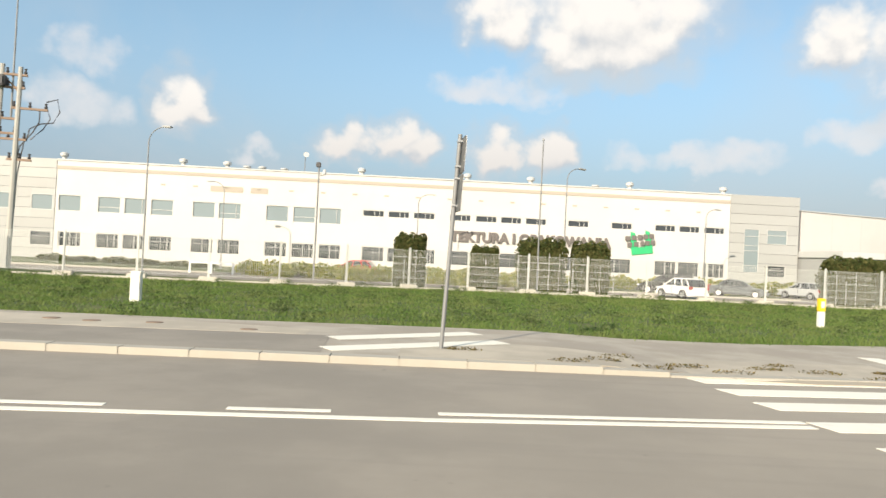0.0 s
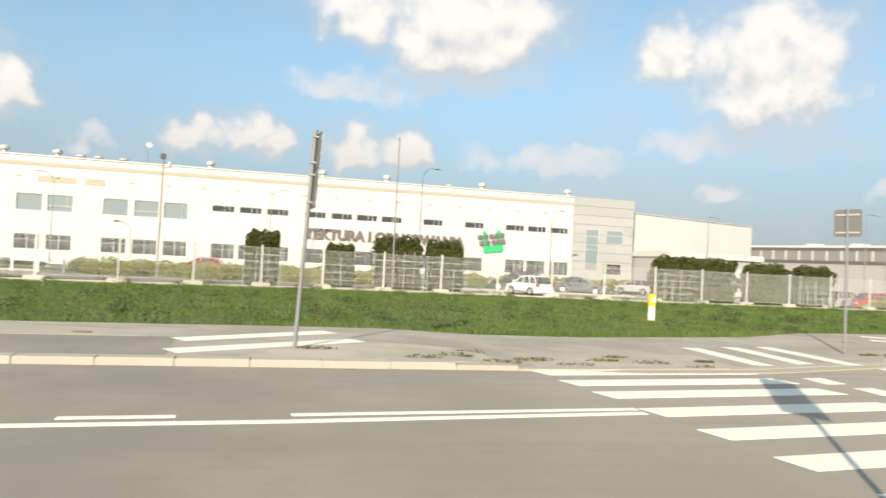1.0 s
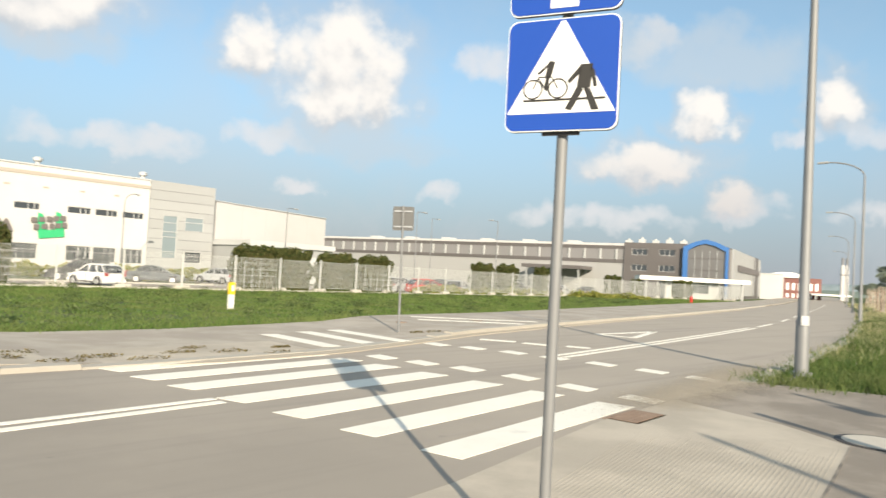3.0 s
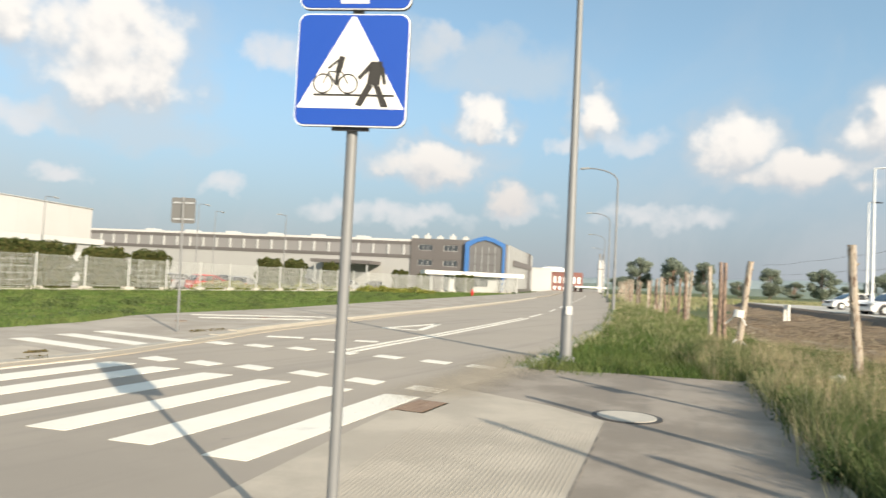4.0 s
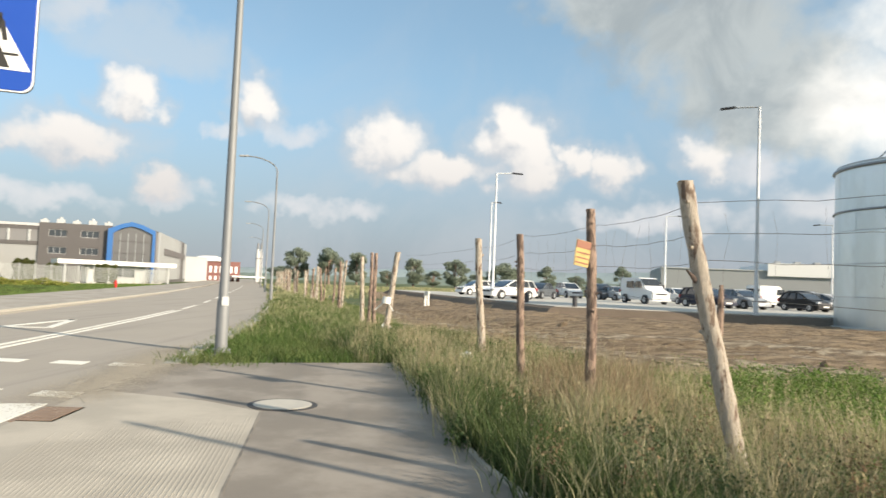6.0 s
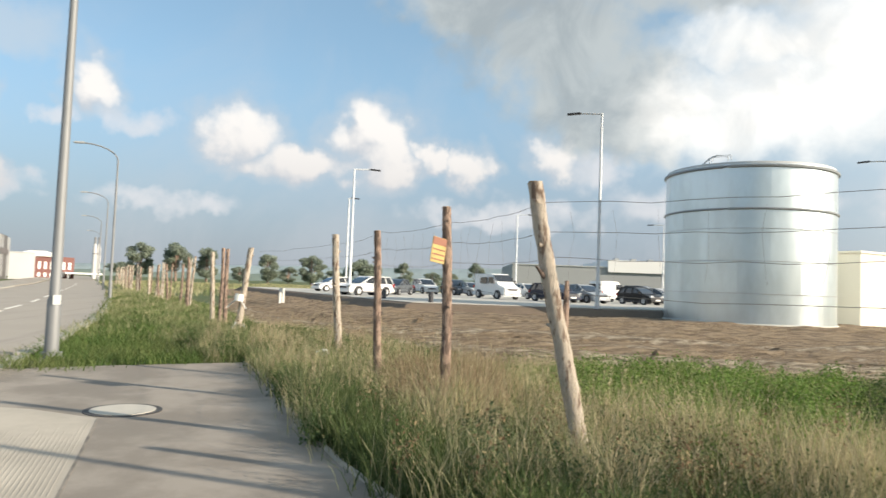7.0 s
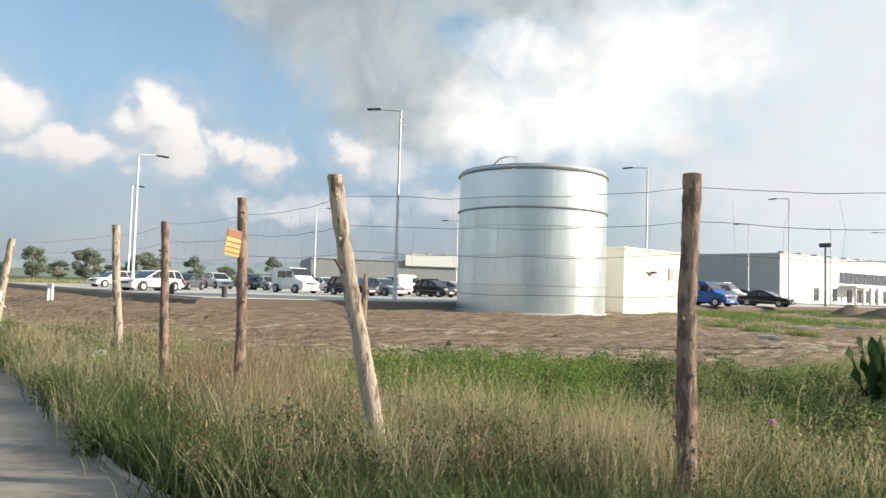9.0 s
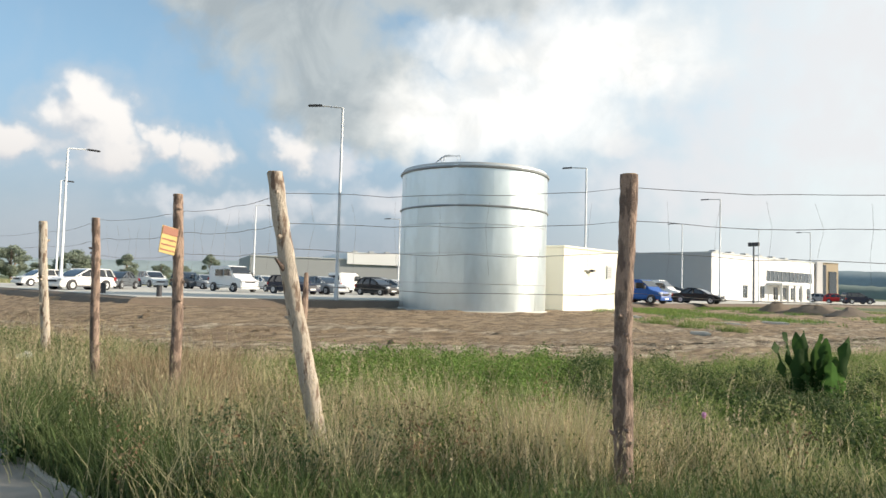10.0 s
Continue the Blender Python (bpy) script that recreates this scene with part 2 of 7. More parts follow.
PALE_PANEL = material("pale_cladding", (0.49, 0.50, 0.495), 0.6, 0.06, 0.3, 8, 0.03)
BROWN_PANEL = material("brown_grey_cladding", (0.125, 0.115, 0.112), 0.55, 0.1, 0.3, 8, 0.03)
# Blue softened in the base colour to stand for distance haze.
BLUE_PANEL = material("hazed_blue_cladding", (0.05, 0.165, 0.42), 0.45, 0.1, 0.5, 10, 0.03)
BAND = material("facade_band", (0.40, 0.36, 0.31), 0.8, 0.06, 0.3, 8, 0.03)
FRAME = material("window_frame", (0.55, 0.55, 0.54), 0.5, 0.05, 2, 20, 0.02)
BARK = material("peeled_wood", (0.40, 0.285, 0.22), 0.9, 0.6, 15.0, 80, 1.0, other=(0.16, 0.112, 0.088), stretch=(1, 1, 0.33), depth=0.03, patch=(0.44, 0.56))
PALE_WOOD = material("barked_pole_wood", (0.50, 0.43, 0.35), 0.9, 0.55, 14.0, 80, 1.0, other=(0.16, 0.11, 0.08), stretch=(1, 1, 0.3), depth=0.025,
                     patch=(0.5, 0.62))
CUT_WOOD = material("cut_wood", (0.42, 0.27, 0.12), 0.85, 0.3, 14, 60, 0.3)
EARTH = material("bare_earth", (0.235, 0.166, 0.102), 0.95, 0.8, 2.6, 18, 1.0, other=(0.37, 0.272, 0.17), depth=0.14, stretch=(2.0, 0.5, 1), patch=(0.36, 0.66))
SOIL = material("grassy_soil", (0.06, 0.095, 0.024), 0.95, 0.4, 0.6, 9, 0.8, other=(0.10, 0.11, 0.04), depth=0.04)
TRACK = material("dried_track_clay", (0.255, 0.19, 0.125), 0.95, 0.9, 2.2, 16, 1.0, other=(0.47, 0.385, 0.275), depth=0.16, stretch=(2.0, 0.8, 1), patch=(0.4, 0.62))
BANK = material("dark_bank_earth", (0.15, 0.112, 0.08), 0.95, 0.4, 0.8, 9, 0.9, depth=0.05)
CONCRETE = material("pale_concrete", (0.50, 0.475, 0.42), 0.85, 0.14, 0.4, 20, 0.2)
SIGN_BLUE = material("sign_blue", (0.008, 0.062, 0.36), 0.38, 0.04, 2, 20, 0.0)
SIGN_WHITE = material("sign_white", (0.86, 0.86, 0.84), 0.4, 0.03, 2, 20, 0.0)
SIGN_BLACK = material("sign_black", (0.03, 0.028, 0.025), 0.5, 0.1, 2, 20, 0.0)
WIRE = material("rusty_wire", (0.20, 0.18, 0.16), 0.6, 0.2, 8, 40, 0.0, metal=0.4)
YELLOW = material("yellow_plastic", (0.80, 0.55, 0.03), 0.5, 0.1, 2, 30, 0.03)
CAP_WHITE = material("white_marker_plastic", (0.74, 0.73, 0.68), 0.55, 0.12, 3, 30, 0.05)
LETTER = material("dark_lettering", (0.15, 0.135, 0.13), 0.5, 0.1, 2, 20, 0.0)
GREEN_LOGO = material("green_emblem", (0.03, 0.42, 0.17), 0.5, 0.06, 2, 20, 0.0)
RED = material("red_paint", (0.55, 0.03, 0.025), 0.4, 0.06, 2, 20, 0.0)
IRON = material("rusty_iron", (0.25, 0.18, 0.135), 0.8, 0.35, 6, 40, 0.4)
MANHOLE = material("manhole_concrete", (0.50, 0.465, 0.40), 0.85, 0.15, 5, 40, 0.25)
# The blue-grey of distance haze is part of this woodland colour.
HILL = material("hazy_far_woodland", (0.22, 0.275, 0.29), 0.95, 0.35, 0.012, 0.06, 0.0)
GRASS = leafy("verge_grass", (0.115, 0.205, 0.048), (0.19, 0.255, 0.078), 0.22, 0.6, 0.45, 0.6, (0.235, 0.265, 0.095))
WEED = leafy("weed_leaves", (0.068, 0.105, 0.036), (0.14, 0.175, 0.07), 0.28)
LUSH = leafy("roadside_blades", (0.078, 0.14, 0.036), (0.155, 0.20, 0.066), 0.25, 0.6, 0.4, 0.5, (0.20, 0.21, 0.09))
TALL = leafy("tall_grass_blades", (0.21, 0.26, 0.095), (0.48, 0.45, 0.265), 0.26, 0.6, 0.45, 0.65, (0.50, 0.425, 0.26))
FIELD = leafy("field_grass_blades", (0.11, 0.185, 0.044), (0.22, 0.265, 0.092), 0.22, 0.6, 0.45, 0.6, (0.29, 0.285, 0.135))
DRY = leafy("dry_stalks", (0.56, 0.475, 0.305), (0.40, 0.32, 0.20), 0.35)
HEDGE = leafy("hedge_leaves", (0.055, 0.085, 0.026), (0.14, 0.135, 0.05), 0.4)
SHRUB = leafy("yellow_green_shrub", (0.20, 0.24, 0.05), (0.33, 0.31, 0.085), 0.35)
# Pale grey-green: distance haze is mixed into the leaf colour.
TREE = leafy("hazy_tree_leaves", (0.30, 0.345, 0.275), (0.35, 0.39, 0.305), 0.2, 0.6, 0.55)


def glass_mat(name, color, rough=0.04):
    mat = bpy.data.materials.new(name)
    mat.use_nodes = True
    b = mat.node_tree.nodes["Principled BSDF"]
    b.inputs["Base Color"].default_value = (*color, 1)
    b.inputs["Roughness"].default_value = rough
    b.inputs["IOR"].default_value = 1.6
    b.inputs["Coat Weight"].default_value = 0.6
    b.inputs["Coat Roughness"].default_value = 0.02
    return mat


PANE = glass_mat("dark_window_glass", (0.035, 0.042, 0.048))
# Sky reflection painted in as a pale blue-grey pane colour.
PALE_PANE = glass_mat("sky_pale_window_glass", (0.22, 0.27, 0.29), 0.1)
CAR_GLASS = glass_mat("car_glass", (0.02, 0.022, 0.025))
HEADLAMP = glass_mat("lamp_lens", (0.6, 0.62, 0.64), 0.15)
TAIL = glass_mat("tail_lens", (0.35, 0.015, 0.012), 0.2)


def car_paint(name, color):
    mat = glass_mat(name, color, 0.42)
    mat.node_tree.nodes["Principled BSDF"].inputs["IOR"].default_value = 1.4
    mat.node_tree.nodes["Principled BSDF"].inputs["Coat Weight"].default_value = 0.15
    return mat


# ---- building blocks ----
def tri_box(bm, x0, x1, y0, y1, z0, z1):
    v = [bm.verts.new(p) for p in ((x0, y0, z0), (x1, y0, z0), (x1, y1, z0), (x0, y1, z0), (x0, y0, z1), (x1, y0, z1), (x1, y1, z1), (x0, y1, z1))]
    for q in ((0, 3, 2, 1), (4, 5, 6, 7), (0, 1, 5, 4), (1, 2, 6, 5), (2, 3, 7, 6), (3, 0, 4, 7)):
        bm.faces.new([v[i] for i in q])
    return bm


def box(x0, x1, y0, y1, z0, z1, bevel=0.0):
    bm = tri_box(bmesh.new(), x0, x1, y0, y1, z0, z1)
    if bevel:
        bmesh.ops.bevel(bm, geom=bm.edges[:], offset=bevel, segments=2, affect="EDGES", clamp_overlap=True)
    return bm


def tube(points, radii, n=10, bm=None, caps=True):
    """A round bar through the points, with a radius at each."""
    bm = bm or bmesh.new()
    rings = []
    pts = [Vector(p) for p in points]
    if isinstance(radii, (int, float)):
        radii = [radii] * len(pts)
    for i, p in enumerate(pts):
        d = (pts[min(i + 1, len(pts) - 1)] - pts[max(i - 1, 0)]).normalized()
        a = d.orthogonal().normalized() if abs(d.z) < 0.95 else (Vector((1, 0, 0)) - d * d.x).normalized()
        b = d.cross(a)
        rings.append([bm.verts.new(p + (a * math.cos(t) + b * math.sin(t)) * radii[i]) for t in (2 * math.pi * k / n for k in range(n))])
    for r0, r1 in zip(rings, rings[1:]):
        for k in range(n):
            bm.faces.new((r0[k], r0[(k + 1) % n], r1[(k + 1) % n], r1[k]))
    if caps:
        bm.faces.new(rings[0][::-1])
        bm.faces.new(rings[-1])
    return bm


def prism(outline, z0, z1, bm=None):
    """An upright prism over an outline in plan."""
    bm = bm or bmesh.new()
    lo = [bm.verts.new((x, y, z0)) for x, y in outline]
    hi = [bm.verts.new((x, y, z1)) for x, y in outline]
    bm.faces.new(hi)
    bm.faces.new(lo[::-1])
    k = len(lo)
    for i in range(k):
        bm.faces.new((lo[i], lo[(i + 1) % k], hi[(i + 1) % k], hi[i]))
    bmesh.ops.recalc_face_normals(bm, faces=bm.faces[:])
    return bm


def side_prism(outline, y0, y1, bm=None, taper=None):
    """A prism of a side outline (x, z) from y0 to y1."""
    bm = bm or bmesh.new()
    a = [bm.verts.new((x, y0, z)) for x, z in outline]
    b = [bm.verts.new((x, y1, z)) for x, z in outline]
    bm.faces.new(a)
    bm.faces.new(b[::-1])
    k = len(a)
    for i in range(k):
        bm.faces.new((a[(i + 1) % k], a[i], b[i], b[(i + 1) % k]))
    bmesh.ops.recalc_face_normals(bm, faces=bm.faces[:])
    return bm


def part(name, bm, mat, parent=None, label="", smooth=False):
    me = bpy.data.meshes.new(name)
    bm.to_mesh(me)
    bm.free()
    me.materials.append(mat)
    if smooth:
        me.shade_smooth()
        me.set_sharp_from_angle(angle=radians(40))
    ob = new(name, me)
    ob.parent = parent
    if label:
        ob["label"] = label
    return ob


def raw(name, verts, faces, mats, parent=None):
    me = bpy.data.meshes.new(name)
    me.from_pydata(verts, [], faces)
    for m in mats if isinstance(mats, (list, tuple)) else [mats]:
        me.materials.append(m)
    ob = new(name, me)
    ob.parent = parent
    return ob


def thing(name, x, y, z, rz=0.0, label="", category="", group="", kind=""):
    ob = new(name)
    ob.matrix_world = pose(x, y, z, 0, 0, rz)
    return tagged(ob, label, category, group, kind)


def lerp_line(line, x):
    """y on a polyline of (x, y) at x."""
    return float(np.interp(x, [p[0] for p in line], [p[1] for p in line]))


# ---- lie of the land ----
NEAR_EDGE = [(-120, -8.0), (-60, -1.4), (-10, 2.35), (0, 3.2), (4, 3.75), (7.1, 4.45), (9, 4.66), (12.95, 5.13), (18, 5.85), (24.6, 7.0), (31.3, 8.4),
             (45, 11.7), (70.7, 18.6), (119, 32.5), (200, 56), (420, 120)]
FAR_EDGE = [(-120, -1.0), (-60, 6.0), (-20, 9.2), (-6, 10.0), (0, 10.27), (4, 10.45), (8, 11.0), (11, 11.95), (14, 13.0), (18.3, 14.1), (26, 15.9), (36.6, 18.3),
            (55, 22.8), (74, 27.9), (100, 34.9), (200, 65), (420, 130)]
GRASS_EDGE = [(-120, 5.0), (-60, 11.0), (-20, 13.7), (-9, 14.35), (-4.5, 14.6), (0, 15.2), (6.8, 15.6), (12.7, 17.2), (14.5, 18.0), (22, 19.3), (34, 22.6), (46, 25.8),
              (74, 33.0), (100, 39.5), (200, 70), (420, 135)]
FENCE_LINE = [(-19, 31.2), (-10, 32.6), (-5, 33.8), (0, 35.6), (8, 36.6), (20, 36.9), (42, 38.9), (60, 41.0), (80, 42.6), (92, 41.6), (104, 42.6), (150, 56.0)]
POST_LINE = [(3.8, -3.95), (5.96, -2.48), (8.52, -1.73), (10.9, -1.15), (14.7, -0.73), (20.9, 2.05), (39.5, 6.4), (76, 17.7), (110, 27.5), (200, 53)]
PARK = [(37.7, -5.4), (62, 1.0), (88, 7.8), (101, -45), (122, -130), (140, -220), (75, -220), (45.7, -62), (41, -44), (38.6, -24)]
PARK_Z = 0.68


def smooth01(v):
    v = min(1.0, max(0.0, v))
    return v * v * (3 - 2 * v)


def in_poly(x, y, poly):
    inside = False
    for (x0, y0), (x1, y1) in zip(poly, poly[1:] + poly[:1]):
        if (y0 > y) != (y1 > y) and x < (x1 - x0) * (y - y0) / (y1 - y0) + x0:
            inside = not inside
    return inside


def mud_front(y):
    """The grass edge of the worked ground, and the line its wheel tracks follow."""
    return float(np.interp(-y, [-6, -1, 2, 5, 13, 22, 40], [40, 19.5, 14.6, 13.2, 10.8, 10.2, 10.0]))


def mud_here(x, y):
    """Whether the worked building ground, not grass, lies here."""
    wob = 1.3 * noise.noise(Vector((x * 0.25, y * 0.25, 3.0))) + 0.6 * noise.noise(Vector((x * 0.9, y * 0.9, 8.0)))
    if x < 8 or x > 95 or y < -75:
        return False
    front = mud_front(y)
    top = np.interp(x, [15, 23, 40, 60, 95], [0.5, 1.4, 4.5, 6.5, 12.0])
    if x > front + wob and y < top + 0.4 * wob:
        patch = noise.noise(Vector((x * 0.12, y * 0.12, 21.0))) + 0.4 * noise.noise(Vector((x * 0.6, y * 0.6, 2.0)))
        if y < -26 and x > 19 and patch > 0.12:
            return False
        return True
    return False


def land(x, y):
    """Height of the open ground."""
    z = -0.05
    if y > 37:
        z -= 0.42 * smooth01((y - lerp_line(FENCE_LINE, x) - 1.0) / 6)
    if x > 14 and y < 12:
        z += 0.25 * smooth01((x - 16) / 14) * smooth01((lerp_line(POST_LINE, x) - 1 - y) / 8)
    if x > 30 and y < 30 and in_poly(x, y, PARK):
        z = PARK_Z - 0.25
    return z


# ---- ground, road, pavements ----
def axis(*spans):
    out = []
    for a, b, s in spans:
        out += list(np.arange(a, b, s))
    return out


def build_ground():
    xs = axis((-3000, -300, 300), (-300, -60, 30), (-60, 0, 4), (0, 10, 1.0), (10, 30, 0.25), (30, 62, 0.5), (62, 110, 2), (110, 300, 19), (300, 3001, 300))
    ys = axis((-3000, -300, 300), (-300, -80, 20), (-80, -40, 2), (-40, -30, 0.5), (-30, 3, 0.3), (3, 12, 0.5), (12, 70, 2.0), (70, 130, 6), (130, 300, 17), (300, 3001, 300))
    verts, faces, kinds = [], [], []
    for y in ys:
        for x in xs:
            z = land(x, y)
            if mud_here(x, y):
                s = x - mud_front(y) + 0.8 * noise.noise(Vector((x * 0.12, y * 0.12, 9.0)))
                z += 0.09 * noise.noise(Vector((x * 0.45, y * 0.3, 1.0))) + 0.08 * noise.noise(Vector((x * 1.7, y * 1.1, 5.0)))
                z += 0.055 * math.sin(s * 3.3) * (0.5 + noise.noise(Vector((s * 0.8, y * 0.15, 2.0)))) + 0.17 * noise.noise(Vector((s * 1.3, y * 0.12, 12.0))) + 0.12 * max(0.0, noise.noise(Vector((s * 0.8, y * 0.06, 40.0))) - 0.15)
                z += 0.06 * noise.noise(Vector((x * 3.4, y * 1.9, 7.0))) + 0.05 * abs(noise.noise(Vector((x * 2.3, y * 2.0, 3.0))))
            elif x > 3 and y < 8:
                z += 0.05 * noise.noise(Vector((x * 0.7, y * 0.7, 4.0)))
            if -120 < x < 420 and lerp_line(NEAR_EDGE, x) - 8 < y < lerp_line(GRASS_EDGE, x) + 0.3 and x < 13:
                z = min(z, -0.07)
            if -120 < x < 420 and lerp_line(NEAR_EDGE, x) < y < lerp_line(GRASS_EDGE, x):
                z = -0.12
            verts.append((x, y, z))
    nx = len(xs)
    for j in range(len(ys) - 1):
        for i in range(nx - 1):
            faces.append((j * nx + i, j * nx + i + 1, (j + 1) * nx + i + 1, (j + 1) * nx + i))
            mx, my = (xs[i] + xs[i + 1]) / 2, (ys[j] + ys[j + 1]) / 2
            s = mx - mud_front(my) + 0.9 * noise.noise(Vector((mx * 0.15, my * 0.15, 30.0))) + 0.5 * noise.noise(Vector((mx * 1.4, my * 0.7, 31.0)))
            kinds.append(0 if not mud_here(mx, my) else 2 if (1.9 < s < 2.3 or 2.9 < s < 5.6 or 6.6 < s < 7.1 or 9.4 < s < 10.2) and my < 6 else 1)
    ob = raw("ground", verts, faces, [SOIL, EARTH, TRACK])
    ob.data.polygons.foreach_set("material_index", kinds)
    ob.data.shade_smooth()
    tagged(ob, "grassy soil and churned brown earth of the open field", "ground", kind="structure")


build_ground()


def strip(name, low, high, zlow, zhigh, x0, x1, mat, step=1.0, drop=0.14):
    """A paved strip between two lines in plan, with thickness at its edges."""
    verts, faces = [], []
    xs = list(np.arange(x0, min(x1, 60), step)) + list(np.arange(max(x0, 60), x1 + 0.1, 8.0))
    for x in xs:
        a, b = lerp_line(low, x), lerp_line(high, x)
        verts += [(x, a, zlow(x) - drop), (x, a, zlow(x)), (x, b, zhigh(x)), (x, b, zhigh(x) - drop)]
    for i in range(len(xs) - 1):
        for k in range(3):
            faces.append((4 * i + k, 4 * i + 4 + k, 4 * i + 5 + k, 4 * i + 1 + k))
    return raw(name, verts, faces, mat)


def kerb_z(x):
    """Height of the far pavement: dropped where people and cyclists cross."""
    return 0.10 - 0.078 * smooth01((x - 2.0) / 2.0) + 0.078 * smooth01((x - 11.6) / 2.6)


tagged(strip("road", NEAR_EDGE, FAR_EDGE, lambda x: 0.0, lambda x: 0.0, -120, 420, ASPHALT), "worn grey-brown asphalt carriageway", "road", kind="structure")
FOOTWAY = material("footway_surface", (0.345, 0.305, 0.255), 0.9, 0.22, 0.6, 55, 0.35, other=(0.40, 0.36, 0.305), depth=0.006)
KERB_BACK = [(x, y + 0.29) for x, y in FAR_EDGE]
far_pave = strip("pavement_far", KERB_BACK, GRASS_EDGE, kerb_z, kerb_z, -120, 420, FOOTWAY)
tagged(far_pave, "grey asphalt footway and cycle path beside the grass", "pavement", kind="structure")
JOINT = [(-60, -4.6), (-20, -2.0), (0, 0.45), (5.26, 1.66), (6.7, 1.92), (8.41, 2.24), (8.95, 3.1), (9.4, 4.68)]
paving = [(x, y) for x, y in NEAR_EDGE if -60 <= x < 9.3] + JOINT[::-1]
ob = part("pavement_near", prism(paving, -0.1, 0.012), PAVING)
tagged(ob, "pale grooved concrete paving sloping down to the crossing", "pavement", kind="structure")
path_poly = JOINT + [(12.4, 5.02), (13.1, 3.6), (14.0, 1.2), (12.2, 0.75), (10.4, 0.37), (8.3, 0.1), (6.3, -0.32), (5.0, -0.72), (3.9, -1.4), (2.9, -2.5), (1.5, -5), (-60, -12)]
ob = part("path", prism(path_poly, -0.1, 0.010), PATH_ASPHALT)
tagged(ob, "grey-brown asphalt path ending at the tall grass", "path", kind="structure")

JOINT_IN = JOINT[2:6]
ob = part("path_joint", prism(JOINT_IN + [(x + 0.028, y - 0.02) for x, y in JOINT_IN[::-1]], -0.05, 0.0135), material("tar_joint", (0.15, 0.135, 0.115), 0.9, 0.4, 2.0, 40, 0.2, other=(0.25, 0.22, 0.185)))
tagged(ob, "dark tar joint between paving and path", "joint", kind="structure")


def ribs():
    verts, faces = [], []
    for k in range(44):
        o = k * 0.036
        a, b = Vector((4.2 - 0.25 * o, 1.52 + o)), Vector((8.3 - 0.9 * o, 2.28 + 1.02 * o))
        cut = random.uniform(0.75, 1.0)
        b = a + (b - a) * cut
        d = (b - a).normalized()
        s = Vector((-d.y, d.x)) * 0.008
        i = len(verts)
        verts += [(a.x - s.x, a.y - s.y, 0.013), (b.x - s.x, b.y - s.y, 0.013), (b.x + s.x, b.y + s.y, 0.013), (a.x + s.x, a.y + s.y, 0.013),
                  (a.x, a.y, 0.0148), (b.x, b.y, 0.0148)]
        faces += [(i, i + 1, i + 5, i + 4), (i + 4, i + 5, i + 2, i + 3)]
    return raw("paving_ribs", verts, faces, PAVING)


tagged(ribs(), "fine ribs brushed into the concrete paving", "paving", kind="stuff")


def along(line, x0, x1, step):
    """Points and headings at even steps along a line in plan."""
    x, out = x0, []
    while x < x1:
        y = lerp_line(line, x)
        a = math.atan2(lerp_line(line, x + 0.5) - lerp_line(line, x - 0.5), 1.0)
        out.append((x, y, a))
        x += step * math.cos(a)
    return out


def quad_mark(name, a, b, width, parent, z=0.0):
    """A painted stripe from a to b."""
    d = (Vector(b) - Vector(a)).normalized()
    s = Vector((-d.y, d.x)) * width / 2
    a, b = Vector(a), Vector(b)
    return part(name, prism([tuple(a - s), tuple(b - s), tuple(b + s), tuple(a + s)], z, z + 0.005), PAINT, parent)


zebra = thing("pedestrian_crossing", 0, 0, 0, 0, "worn white zebra stripes across the asphalt road", "crossing", kind="structure")
for k in range(7):
    o = 1.027 * k - (0.16 * max(0, k - 4))
    part("stripe", prism([(4.53 - 0.12 * k, 4.2 + o), (8.34 - 0.107 * k, 4.73 + o), (8.22 - 0.115 * k, 5.21 + o * 0.995), (4.44 - 0.133 * k, 4.63 + o)], 0, 0.005), PAINT, zebra)
cycle = thing("cycle_crossing", 0, 0, 0, 0, "two rows of white painted squares across the road", "crossing", kind="structure")
for x, y in ((9.0, 5.0), (9.0, 6.07), (9.0, 7.15), (8.88, 8.2), (8.66, 9.1), (8.48, 10.0), (12.1, 5.55), (12.08, 6.52), (12.03, 7.58), (11.9, 8.6), (11.77, 9.58),
             (11.5, 10.5), (11.22, 11.35)):
    part("square", prism([(x - 0.21, y - 0.31), (x + 0.19, y - 0.25), (x + 0.21, y + 0.31), (x - 0.19, y + 0.25)], 0, 0.005), PAINT, cycle)
for a, b in (((13.3, 11.9), (13.75, 11.15)), ((13.75, 10.9), (14.0, 10.3)), ((14.3, 10.0), (14.55, 9.5))):
    quad_mark("dash", a, b, 0.3, cycle)
path_cross = thing("path_crossing_marks", 0, 0, 0, 0, "white stripes painted on the footway", "crossing", kind="structure")
for a, b in (((8.5, 14.0), (8.48, 11.5)), ((9.68, 14.35), (9.62, 11.75)), ((10.72, 14.6), (10.73, 11.85))):
    quad_mark("stripe", a, b, 0.42, path_cross, 0.024)
drive = thing("drive_marks", 0, 0, 0, 0, "two white stripes painted across the footway", "road marking", kind="structure")
quad_mark("stripe", (-1.75, 10.95), (1.15, 12.95), 0.5, drive, 0.102)
quad_mark("stripe", (-1.85, 12.35), (0.72, 14.25), 0.5, drive, 0.102)
far_marks = thing("far_drive_marks", 0, 0, 0, 0, "long white stripes on the far footway", "road marking", kind="structure")
quad_mark("stripe", (16.0, 17.5), (19.6, 15.0), 0.32, far_marks, 0.102)
quad_mark("stripe", (15.3, 16.4), (18.2, 14.25), 0.32, far_marks, 0.102)

